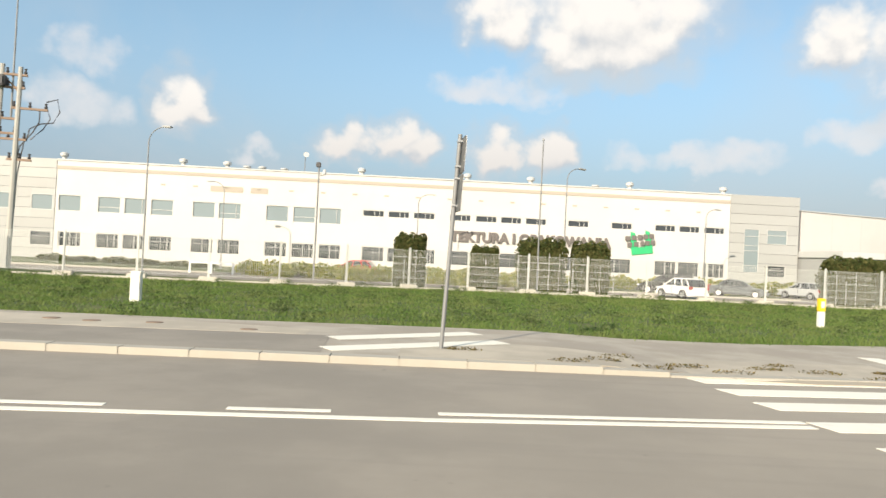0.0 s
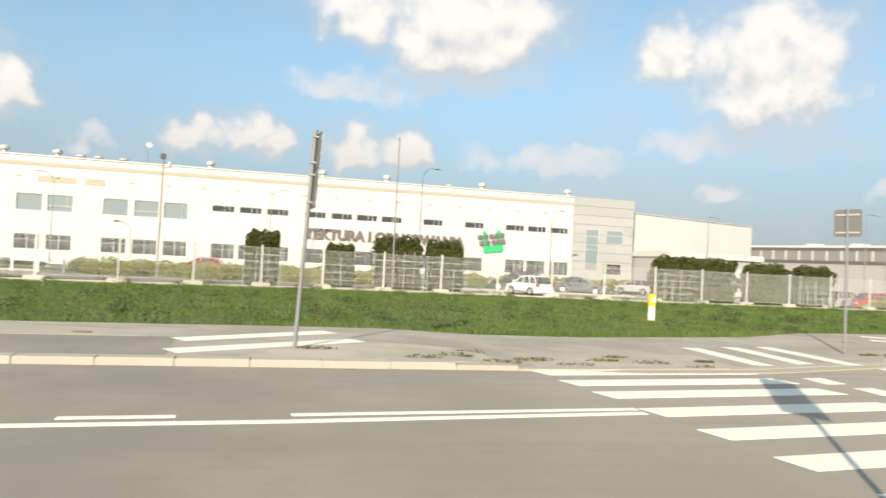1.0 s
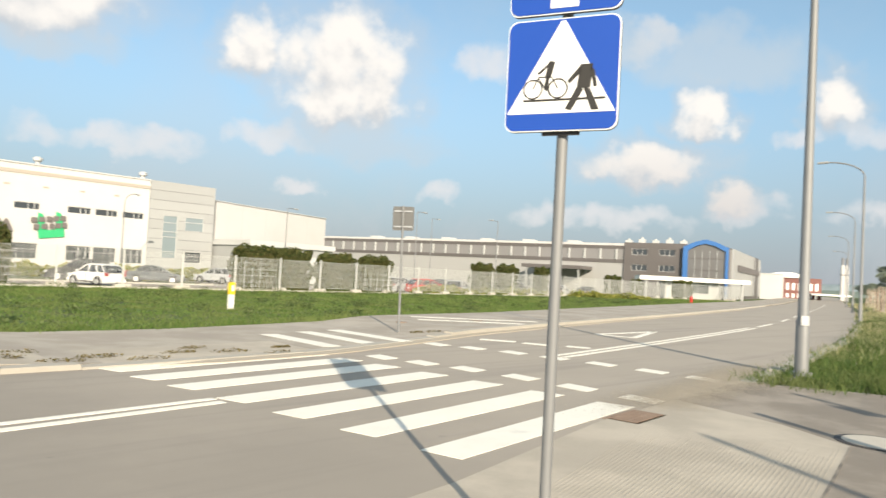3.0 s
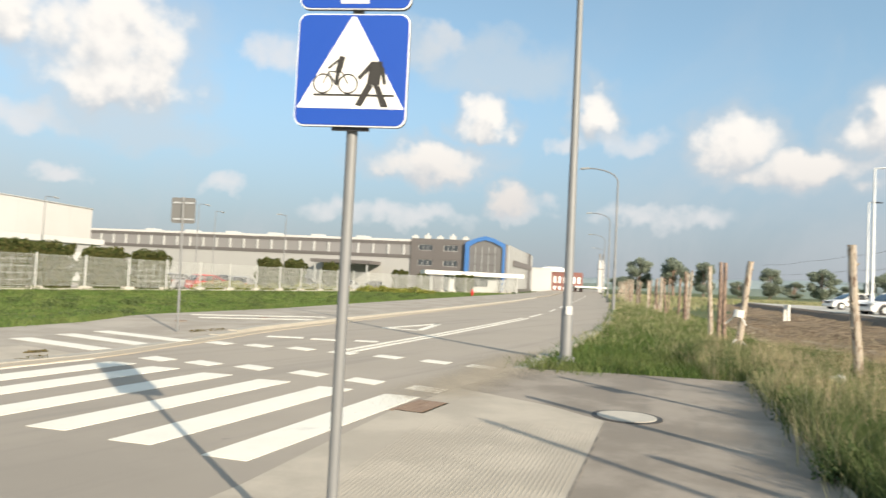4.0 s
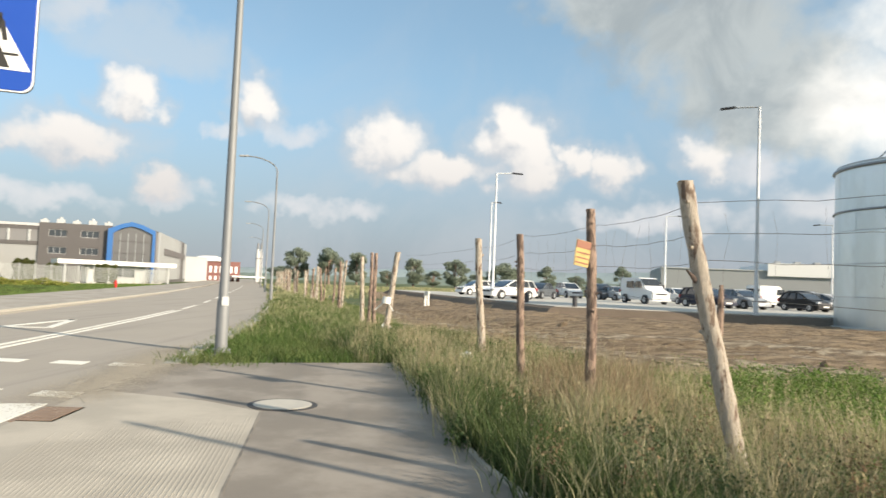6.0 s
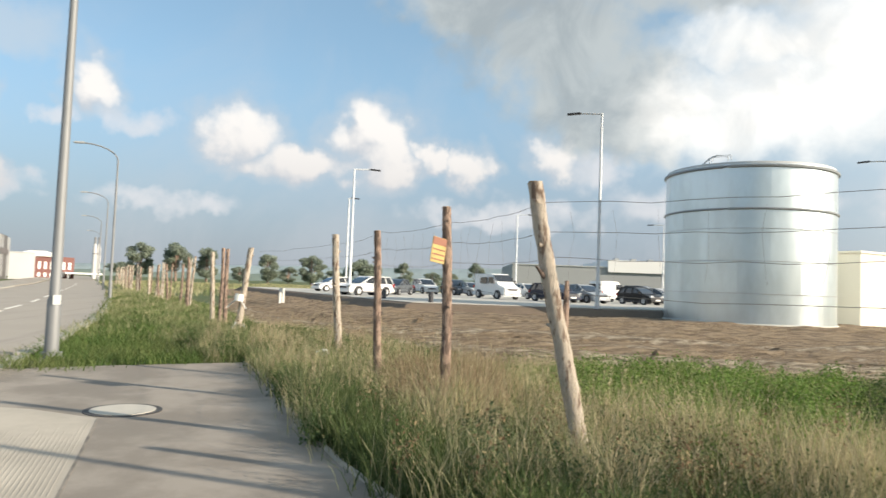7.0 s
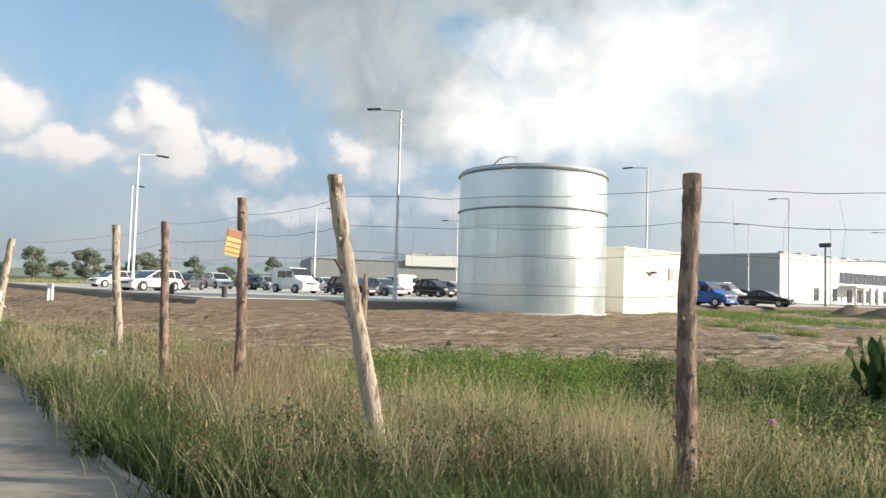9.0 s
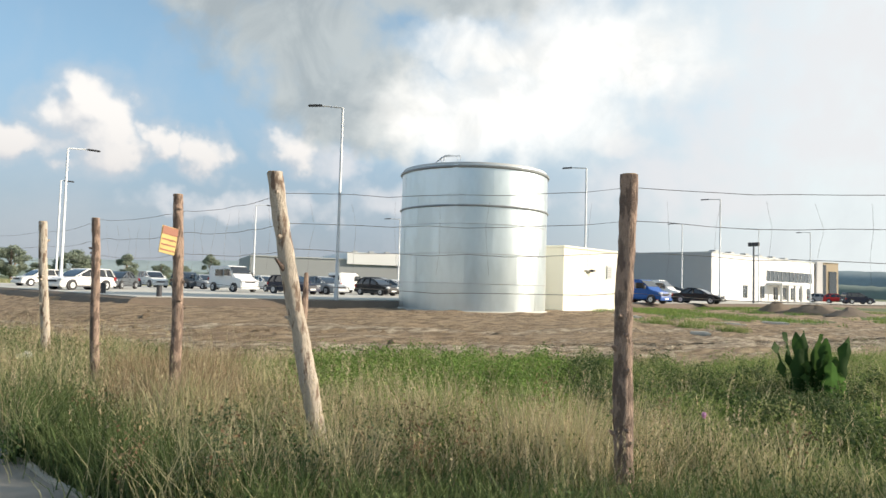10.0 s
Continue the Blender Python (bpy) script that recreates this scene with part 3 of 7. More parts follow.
lines = thing("centre_line", 0, 0, 0, 0, "double white centre line of the road", "road marking", kind="structure")
SOLID = [(-120, -4.6), (-60, 2.0), (-30, 4.6), (-12, 6.05), (-4, 6.58), (0, 6.95), (4.0, 7.46)]
pts = [p for p in SOLID]
for a, b in zip(pts, pts[1:]):
    quad_mark("line", a, b, 0.13, lines)
for a, b in (((-7.6, 6.58), (-3.24, 6.93)), ((-2.07, 7.03), (-1.05, 7.13)), ((0.03, 7.24), (4.0, 7.68)), ((-12.0, 6.25), (-9.0, 6.45))):
    quad_mark("line", a, b, 0.11, lines)
LANE = [(12.2, 8.72), (18.5, 9.75), (24.5, 10.8), (30.5, 11.95), (38, 13.6), (60, 19.4), (100, 30.2), (200, 59.5)]
for a, b in zip(LANE[:4], LANE[1:4]):
    for off in (-0.13, 0.13):
        quad_mark("line", (a[0], a[1] + off), (b[0], b[1] + off), 0.12, lines)
for x in range(32, 120, 8):
    quad_mark("dash", (x, lerp_line(LANE, x)), (x + 4, lerp_line(LANE, x + 4)), 0.14, lines)
yield_mark = thing("yield_triangle", 0, 0, 0, 0, "white painted yield triangle on the carriageway", "road marking", kind="structure")
for a, b in (((18.6, 11.95), (22.3, 12.0)), ((22.3, 12.0), (18.9, 10.85)), ((18.9, 10.85), (18.6, 11.95))):
    quad_mark("line", a, b, 0.2, yield_mark)


def build_kerbs():
    far = thing("kerb", 0, 0, 0, 0, "sandy pale concrete kerbstones along the road", "kerb", kind="structure")
    bm = box(-0.4995, 0.4995, 0.0, 0.285, -0.12, 0.0, 0.012)
    me = None
    for line, x0, x1, top, off in ((FAR_EDGE, -30, 75, kerb_z, 0.0), (NEAR_EDGE, 12.9, 70, lambda x: 0.02 + 0.07 * smooth01((x - 13) / 3), -0.285)):
        for x, y, a in along(line, x0, x1, 1.0):
            if me is None:
                stone = part("kerbstone", bm, KERB, far)
                me = stone.data
            else:
                stone = new("kerbstone", me)
                stone.parent = far
            stone.matrix_world = pose(x, y + off, top(x) + 0.006 + random.uniform(-0.004, 0.004), 0, 0, math.degrees(a))


build_kerbs()

SLAB_BACK = [(-0.6, 12.2), (1.3, 12.75), (3.2, 12.35), (6.3, 12.5), (8.3, 12.9)]
slabs = strip("footway_slabs", KERB_BACK, SLAB_BACK, lambda x: kerb_z(x) + 0.004, lambda x: kerb_z(x) + 0.004, -0.6, 8.2, PAVING, 0.4, 0.05)
tagged(slabs, "pale sandy concrete strip of the footway beside the kerb", "pavement", kind="structure")
BAND_LOW, BAND_HIGH = [(-30, 10.6), (-7.6, 12.25), (-2.0, 12.75)], [(-30, 12.6), (-6.0, 14.1), (-3.1, 13.7), (-2.0, 13.4)]
slabs = strip("footway_slabs", BAND_LOW, BAND_HIGH, lambda x: 0.104, lambda x: 0.104, -30, -2.0, PAVING, 0.4, 0.05)
tagged(slabs, "pale concrete strip of the footway along the grass", "pavement", kind="structure")
SAND = material("road_sand", (0.43, 0.372, 0.29), 0.95, 0.22, 1.5, 40, 0.3, other=(0.395, 0.345, 0.275), depth=0.006)


def sand_sheet(name, line, x0, x1, lo, hi, label, seed):
    """A thin ragged sheet of swept sand along a line in plan, lo to hi off it."""
    low, high = [], []
    for x in np.arange(x0, x1, 0.12):
        y = lerp_line(line, x)
        fade = smooth01((x - x0) / 1.2) * smooth01((x1 - x) / 1.2)
        rag = noise.noise(Vector((x * 1.1, seed, 0.0))) * 0.5 + noise.noise(Vector((x * 4.5, seed, 4.0))) * 0.25
        mid = (lo + hi) / 2
        low.append((x, y + mid + (lo - mid + rag * (hi - lo) * 0.35) * fade - 0.001))
        high.append((x, y + mid + (hi - mid + rag * (hi - lo) * 0.2) * fade + 0.001))
    ob = strip(name, low, high, lambda x: 0.0165, lambda x: 0.0165, x0, x1 - 0.13, SAND, 0.12, 0.03)
    tagged(ob, label, "sand", kind="stuff")


sand_sheet("sand", FAR_EDGE, 4.5, 58, -0.34, 0.02, "pale sand lying in the gutter of the road", 1.0)

drive_pad = part("drive_asphalt", prism([(-30.0, 8.75), (-10.5, 9.98), (-1.75, 10.5), (-1.95, 12.7), (-7.6, 12.2), (-30.0, 10.55)], 0.05, 0.1045), ASPHALT)
tagged(drive_pad, "darker asphalt of a driveway across the footway", "driveway", kind="structure")


def sand_drift(name, pts, seed):
    """A thin feathered spread of sand along the kerb."""
    g = random.Random(seed)
    verts, faces = [], []
    for x, y in pts:
        for k in range(2600):
            px, py = x + g.gauss(0, 0.6), y + g.gauss(0, 0.3)
            s = g.uniform(0.004, 0.012)
            a = g.uniform(0, 6.28)
            i = len(verts)
            for t in range(4):
                verts.append((px + s * math.cos(a + t * 1.57) * 1.6, py + s * math.sin(a + t * 1.57), 0.016 + 0.0005 * t))
            faces.append((i, i + 1, i + 2, i + 3))
    return raw(name, verts, faces, material("sand_drift", (0.44, 0.38, 0.295), 0.95, 0.2, 3, 30, 0.2))


tagged(sand_drift("sand_drift", [(9.0 + 0.5 * k, 4.75 + 0.06 * k) for k in range(9)] + [(13.2, 5.5), (13.9, 5.6), (14.8, 5.75), (12.6, 5.3)], 4), "pale sand swept against the road edge", "sand", kind="stuff")
edging = thing("path_edging", 0, 0, 0, 0, "narrow concrete edging along the asphalt path", "edging", kind="structure")
EDGE = [(2.9, -2.5), (3.9, -1.4), (5.0, -0.72), (6.3, -0.32), (8.3, 0.1), (10.4, 0.37), (12.2, 0.75), (14.0, 1.2)]
for (xa, ya), (xb, yb) in zip(EDGE, EDGE[1:]):
    m = max(1, round(math.hypot(xb - xa, yb - ya)))
    for k in range(m):
        p, q = Vector((xa + (xb - xa) * k / m, ya + (yb - ya) * k / m)), Vector((xa + (xb - xa) * (k + 1) / m, ya + (yb - ya) * (k + 1) / m))
        st = part("edging_stone", box(0.004, (q - p).length - 0.004, -0.065, 0.0, -0.1, 0.028, 0.008), PAVING, edging)
        st.matrix_world = pose(p.x, p.y, random.uniform(-0.005, 0.005), 0, 0, math.degrees(math.atan2(q.y - p.y, q.x - p.x)))

# Manhole cover and gully in the paving.
RING = material("worn_iron_ring", (0.055, 0.05, 0.046), 0.7, 0.2, 6, 40, 0.2)
cover = thing("manhole_cover", 8.88, 2.08, 0.012, 10, "round concrete manhole cover with a dark iron ring", "manhole")
part("ring", tube([(0, 0, -0.02), (0, 0, 0.006)], 0.43, 40), RING, cover)
part("lid", tube([(0, 0, 0.0), (0, 0, 0.012)], 0.36, 40), MANHOLE, cover)
drain = thing("gully_grate", 7.72, 4.36, 0.008, 6, "rusty iron gully grate at the road edge", "drain")
part("frame", box(-0.42, 0.42, -0.22, 0.22, -0.03, 0.004), IRON, drain)
for k in range(9):
    part("bar", box(-0.38 + k * 0.09, -0.33 + k * 0.09, -0.19, 0.19, 0.0, 0.012), IRON, drain)

# ---- buildings ----


def facade(width, z0, z1, holes, reveal=0.18):
    """A wall face with real openings and their reveals; x along, front at y = 0."""
    bm = bmesh.new()
    xs = sorted({0.0, width, *[h[0] for h in holes], *[h[1] for h in holes]})
    zs = sorted({z0, z1, *[h[2] for h in holes], *[h[3] for h in holes]})

    def q(*p):
        bm.faces.new([bm.verts.new(v) for v in p])

    for xa, xb in zip(xs, xs[1:]):
        for za, zb in zip(zs, zs[1:]):
            cx, cz = (xa + xb) / 2, (za + zb) / 2
            if any(h[0] < cx < h[1] and h[2] < cz < h[3] for h in holes):
                continue
            q((xa, 0, za), (xb, 0, za), (xb, 0, zb), (xa, 0, zb))
    for a, b, c, d in holes:
        q((a, 0, c), (a, reveal, c), (b, reveal, c), (b, 0, c))
        q((a, 0, d), (b, 0, d), (b, reveal, d), (a, reveal, d))
        q((a, 0, c), (a, 0, d), (a, reveal, d), (a, reveal, c))
        q((b, 0, c), (b, reveal, c), (b, reveal, d), (b, 0, d))
    bmesh.ops.remove_doubles(bm, verts=bm.verts[:], dist=0.001)
    return bm


def window(parent, x0, x1, z0, z1, bars_x=(), bars_z=(), pane=None, y=0.0):
    w = part("window", box(x0, x1, y + 0.12, y + 0.17, z0, z1), pane or PANE, parent)
    t = 0.045
    for a, b, c, d in ((x0, x0 + t, z0, z1), (x1 - t, x1, z0, z1), (x0 + t, x1 - t, z0, z0 + t), (x0 + t, x1 - t, z1 - t, z1)):
        part("window_frame", box(a, b, y + 0.06, y + 0.12, c, d), FRAME, w)
    for s in bars_x:
        c = x0 + (x1 - x0) * s
        part("mullion", box(c - 0.022, c + 0.022, y + 0.065, y + 0.12, z0 + t, z1 - t), FRAME, w)
    for s in bars_z:
        c = z0 + (z1 - z0) * s
        part("transom", box(x0 + t, x1 - t, y + 0.068, y + 0.12, c - 0.022, c + 0.022), FRAME, w)
    return w


def placed(name, p0, p1, z, label, category, kind=""):
    a = math.degrees(math.atan2(p1[1] - p0[1], p1[0] - p0[0]))
    return thing(name, p0[0], p0[1], z, a, label, category, kind=kind), math.hypot(p1[0] - p0[0], p1[1] - p0[1])


BASE = -0.5
# White office and factory building with grey ends.
wb = thing("factory_building", 0, 75, 0, 1.72, "long two-storey white rendered factory office with grey ends", "building")
holes = []
X0 = -40.8
UP = [-40.48, -36.39, -33.64, -30.89, -26.54, -23.83, -18.85, -16.01, -13.27]
SLOT = [-8.68, -5.99, -3.29, 0.55, 3.32, 5.98, 8.64, 13.19, 17.88, 22.59, 25.22, 27.92]
LOW = [-40.32, -36.41, -33.67, -30.91, -26.57, -23.80, -18.89, -16.04, -13.20, -8.61, -5.92, -3.2, 0.6, 3.3, 6.0, 8.7, 13.2, 17.82, 22.70, 25.21, 27.95]
W = 2.28
for x in UP:
    holes.append((x - X0, x + W - X0, 4.56, 6.19))
for x in SLOT:
    holes.append((x - X0, x + 2.2 - X0, 5.57, 6.22))
for x in LOW:
    holes.append((x - X0, x + W - X0, 0.85, 2.35))
front = part("wall", facade(71.45, BASE, 9.9, holes), WHITE_WALL, wb)
front.matrix_basis = pose(X0, 0, 0)
part("core", box(X0 + 0.05, 30.6, 0.18, 55, BASE, 9.7), WHITE_WALL, wb)
part("cornice_band", box(X0, 30.65, -0.05, -0.004, 8.9, 9.25), BAND, wb, "pale brown-grey band under the parapet")
part("parapet", box(X0, 30.65, -0.09, 0.4, 9.82, 9.96), PALE_PANEL, wb)
for i, x in enumerate(UP):
    window(wb, x, x + W, 4.56, 6.19, (0.78,) if i % 3 == 2 else (), (0.35,) if i % 2 else (), PALE_PANE)
for x in SLOT:
    window(wb, x, x + 2.2, 5.57, 6.22, (0.55, 0.78))
for i, x in enumerate(LOW):
    window(wb, x, x + W, 0.85, 2.35, (0.5, 0.8), (0.62,))
for x in np.arange(-30.0, 29, 3.35):
    part("wall_vent", box(x, x + 0.5, -0.03, -0.002, 7.72, 7.9), BAND, wb)
for x, w2 in ((-24.8, 3.4), (-20.6, 1.8)):
    part("wall_plate", box(x, x + w2, -0.03, -0.002, 7.35, 7.95), BAND, wb)


def grey_end(x0, x1, holes, panes):
    """A clad end block built of horizontal panel courses."""
    part("cladding_core", box(x0 + 0.02, x1 - 0.02, 0.06, 24, BASE, 9.9), DARK, wb)
    z = BASE
    while z < 9.9:
        top = min(z + 1.02, 9.93)
        cuts = sorted([h for h in holes if h[2] < top - 0.01 and h[3] > z + 0.01])
        x = x0
        for h in cuts:
            if h[0] > x:
                part("panel", box(x, h[0], -0.06, 0.08, z, top), GREY_PANEL, wb)
            if h[3] < top:
                part("panel", box(h[0], h[1], -0.06, 0.08, h[3], top), GREY_PANEL, wb)
            if h[2] > z:
                part("panel", box(h[0], h[1], -0.06, 0.08, z, h[2]), GREY_PANEL, wb)
            x = h[1]
        part("panel", box(x, x1, -0.06, 0.08, z, top), GREY_PANEL, wb)
        z = top + 0.03
    for h, bars, pane in panes:
        window(wb, *h, (), bars, pane, -0.12)
    part("side_wall", box(x1 - 0.02, x1 + 0.06, 0.08, 24, BASE, 9.93), GREY_PANEL, wb)


grey_end(30.67, 38.2, [(32.25, 33.9, 1.6, 6.3), (34.75, 36.95, 4.75, 6.3), (34.6, 36.9, 1.2, 2.45)],
         [((32.25, 33.9, 1.6, 6.3), (0.16, 0.5, 0.62, 0.83), PALE_PANE), ((34.75, 36.95, 4.75, 6.3), (0.62,), PALE_PANE), ((34.6, 36.9, 1.2, 2.45), (0.6,), PANE)])
grey_end(-66.0, -40.82, [(-43.25, -41.05, 4.56, 6.19), (-43.25, -41.05, 0.85, 2.35), (-47.5, -45.2, 4.56, 6.19)],
         [((-43.25, -41.05, 4.56, 6.19), (), PALE_PANE), ((-43.25, -41.05, 0.85, 2.35), (0.62,), PANE), ((-47.5, -45.2, 4.56, 6.19), (), PALE_PANE)])


def sign_text(words, x, z, size, parent, name, stretch=1.0):
    cu = bpy.data.curves.new(name, "FONT")
    cu.body, cu.size, cu.extrude = words, size, 0.06
    cu.offset = 0.075
    tmp = bpy.data.objects.new(name, cu)
    me = bpy.data.meshes.new_from_object(tmp)
    bpy.data.objects.remove(tmp)
    me.materials.append(LETTER)
    ob = new(name, me)
    wide = max(v.co.x for v in me.vertices) - min(v.co.x for v in me.vertices)
    ob.parent = parent
    ob.matrix_basis = Matrix.Translation((x, -0.12, z)) @ pose(0, 0, 0, 90) @ Matrix.Diagonal((stretch / wide, 1, 1, 1))
    return ob


sign_text("TEKTURA I OPAKOWANIA", 0.66, 3.45, 1.45, wb, "lettering", 17.3)
emblem = part("emblem", prism([(0, 0), (2.3, 0), (2.3, 1.05), (1.55, 1.05), (1.55, 0.75), (0.75, 0.75), (0.75, 1.05), (0, 1.05)], -0.12, 0.0), GREEN_LOGO, wb, "green folded box emblem")
emblem.matrix_basis = pose(20.15, -0.13, 2.85, 90, -8, 0)
for dx in (0.02, 1.62):
    o = part("emblem_flap", prism([(dx, 1.0), (dx + 0.65, 1.0), (dx + 0.55, 2.3), (dx + 0.12, 2.5)], -0.1, 0.0), GREEN_LOGO, wb)
    o.matrix_basis = pose(20.15, -0.14, 2.85, 90, -8, 0)
for row, (x, wd) in enumerate(((19.35, 0.55), (20.05, 0.5), (20.7, 0.5), (21.3, 0.5), (21.9, 0.5), (19.6, 0.5), (20.3, 0.5), (21.0, 0.4), (21.5, 0.5), (22.1, 0.45))):
    zz = (4.35 if row < 5 else 3.65) + 0.14 * (x - 19.3)
    part("letter_bar", box(x, x + wd, -0.22, -0.16, zz, zz + 0.5), LETTER, wb)


def roof_vent(x, z=9.96, h=0.75):
    v = thing("roof_vent", x, 75.4 + 0.03 * x, z - 0.1, 0, "round white ventilation cowl on the flat roof", "vent", "roof vents")
    part("stack", tube([(0, 0, 0), (0, 0, h * 0.5)], 0.22, 12), PALE_PANEL, v)
    part("cowl", tube([(0, 0, h * 0.4), (0, 0, h * 0.55), (0, 0, h * 0.85), (0, 0, h)], [0.28, 0.42, 0.42, 0.2], 14), PALE_PANEL, v)


for x, h in ((-40.3, 0.85), (-27.9, 0.85), (-23.3, 0.8), (-21.2, 0.45), (-19.6, 0.45), (-9.1, 0.85), (2.2, 0.85), (9.0, 0.85), (19.7, 0.85), (29.9, 0.85), (16.0, 0.35), (-17.3, 0.4)):
    roof_vent(x, h=h)
rl = thing("roof_skylight", -12.5, 76.2, 9.7, 1.7, "low white rooflight on the flat roof", "skylight")
part("dome", box(0, 3.4, 0, 1.2, 0, 0.42, 0.1), PALE_PANEL, rl)

# Plain white hall behind, with a low grey annex.
hall, ln = placed("white_hall", (39.2, 77.6), (60.5, 85.8), 0, "windowless white warehouse hall", "building")
part("wall", box(0, ln, 0, 50, BASE, 8.62), WHITE_WALL, hall)
part("coping", box(-0.1, ln + 0.1, -0.12, 50.1, 8.62, 8.72), PALE_PANEL, hall)
for k in range(1, 5):
    part("joint_strip", box(k * ln / 5 - 0.03, k * ln / 5 + 0.03, -0.012, -0.002, BASE, 8.6), PALE_PANEL, hall)
annex = thing("annex", 39.0, 69.0, 0, 4, "low grey loading annex with a flat roof", "building")
part("wall", box(0, 11.5, 0, 8, BASE, 3.5), GREY_PANEL, annex)
part("roof_edge", box(-0.2, 11.7, -0.3, 8.2, 3.5, 4.1), PALE_PANEL, annex)
part("gate", box(1.5, 4.6, -0.05, -0.003, BASE, 2.6), PALE_PANEL, annex, "pale roller gate")
part("gate", box(6.2, 9.4, -0.05, -0.003, BASE, 2.6), PALE_PANEL, annex, "pale roller gate")

# Long grey hall by the road bend.
MID_PANEL = material("mid_grey_cladding", (0.235, 0.23, 0.23), 0.55, 0.08, 0.4, 10, 0.03)
gh, ln = placed("grey_hall", (92, 131), (109.0, 63.5), 0, "long pale and brown-grey clad hall with a white roof edge", "building")
part("lower_wall", box(0, ln, 0, 60, BASE, 5.1), material("light_grey_cladding", (0.36, 0.36, 0.355), 0.6, 0.06, 0.3, 8, 0.03), gh)
part("dark_band", box(0, ln, -0.1, 60, 5.1, 5.7), BROWN_PANEL, gh)
part("upper_wall", box(0, ln, -0.05, 60, 5.7, 7.5), MID_PANEL, gh)
part("top_band", box(0, ln, -0.1, 60, 7.5, 8.1), BROWN_PANEL, gh)
part("roof_edge", box(0, ln, -0.2, 60, 8.1, 8.5), WHITE_WALL, gh)
for k in range(24):
    part("fin", box(k * ln / 24, k * ln / 24 + 0.3, -0.25, -0.06, 5.7, 7.5), PALE_PANEL, gh)
for k in range(6):
    part("roof_light", box(12 + k * 9, 14 + k * 9, 1.5, 4, 8.5, 8.95), PALE_PANEL, gh)
part("canopy", box(ln * 0.74, ln * 0.9, -6, -0.3, 3.6, 4.2), BROWN_PANEL, gh)
for s in (0.75, 0.82, 0.89):
    part("canopy_post", box(ln * s, ln * s + 0.25, -5.8, -5.55, BASE, 3.6), GREY_PANEL, gh)

off, ln = placed("office_block", (108.4, 64.8), (111.2, 54.6), 0, "dark grey-brown two-storey office block", "building")
wins = [(1.4 + i * 4.6, 4.0 + i * 4.6, z, z + 1.05) for z in (1.2, 3.9, 6.6) for i in range(2)]
fr = part("wall", facade(ln, BASE, 8.7, wins), BROWN_PANEL, off)
part("core", box(0, ln, 0.18, 40, BASE, 8.6), BROWN_PANEL, off)
for h in wins:
    window(off, *h, (0.33, 0.66), (), PANE)
for k in range(5):
    unit = thing("roof_unit", 110.2 + 0.5 * k, 65 - 2.3 * k, 8.6, 20, "pale air-handling unit on the roof", "ventilation unit", "roof units")
    part("casing", box(-0.5, 0.5, -0.55, 0.55, 0, 0.6 + 0.2 * (k % 2), 0.04), PALE_PANEL, unit)
    part("fan", tube([(0, 0, 0.5), (0, 0, 0.85 + 0.3 * (k % 2))], 0.22, 12), PALE_PANEL, unit)

# Front glass greyed in its base colour for the same haze.
HAZY_PANE = glass_mat("hazed_front_glass", (0.15, 0.145, 0.14), 0.12)
portal, ln = placed("blue_portal", (110.6, 55.0), (112.4, 48.2), 0, "glazed entrance under a bright blue gabled frame", "building")
part("glass_front", prism([(0.6, BASE), (ln - 0.6, BASE), (ln - 0.3, 7.6), (ln / 2, 8.85), (0.6, 7.6)], -0.2, 0.0), HAZY_PANE, portal).matrix_basis = pose(0, 0, 0, 90)
frame_out = [(0, BASE), (0.75, BASE), (0.75, 7.55), (ln * 0.3, 8.4), (ln * 0.5, 8.75), (ln * 0.7, 8.4), (ln - 0.4, 7.55), (ln - 0.4, BASE), (ln, BASE), (ln, 8.15), (ln * 0.72, 9.05), (ln * 0.5, 9.45), (ln * 0.28, 9.05), (0, 8.2)]
part("blue_frame", prism(frame_out, -0.3, 0.3), BLUE_PANEL, portal, "bright blue gable frame").matrix_basis = pose(0, 0, 0, 90)
part("roof", prism([(0, 8.2), (ln / 2, 9.45), (ln, 8.2), (ln, BASE), (0, BASE)], -40, -0.32), BROWN_PANEL, portal).matrix_basis = pose(0, 0, 0, 90)
for k in range(1, 5):
    part("mullion", box(0.6 + k * (ln - 1.2) / 5, 0.7 + k * (ln - 1.2) / 5, -0.05, -0.004, BASE, 7.6), GREY_PANEL, portal)
for z in (2.2, 4.4, 6.3):
    part("transom", box(0.9, ln - 0.9, -0.06, -0.006, z, z + 0.1), BROWN_PANEL, portal)

wing, ln = placed("side_wing", (113.6, 48.2), (158, 60.8), 0, "pale grey slatted wing along the road", "building")
part("wall", box(0, ln, 0, 5, BASE, 8.0), MID_PANEL, wing)
part("dark_letters", box(ln * 0.12, ln * 0.9, -0.42, -0.31, 4.6, 5.7), LETTER, wing, "dark row of unreadable letters")
for k in range(22):
    part("slat", box(k * ln / 22, k * ln / 22 + 1.1, -0.3, -0.01, 0.4, 8.1), GREY_PANEL, wing)

gate_h, ln = placed("gatehouse", (96.7, 54.0), (105.2, 43.2), 0, "low white gatehouse with a long flat canopy", "building")
part("canopy", box(-1, ln + 1, -1.5, 4, 2.35, 2.95), SITE_WHITE, gate_h)
part("cabin", box(3, ln - 3, 0, 4, BASE, 2.3), PALE_PANEL, gate_h)
for x in (0, ln):
    part("post", box(x - 0.15, x + 0.15, -1.2, -0.9, BASE, 2.3), GREY_PANEL, gate_h)
part("window", box(4.5, ln - 4.5, -0.06, -0.004, 0.7, 1.9), PANE, gate_h)

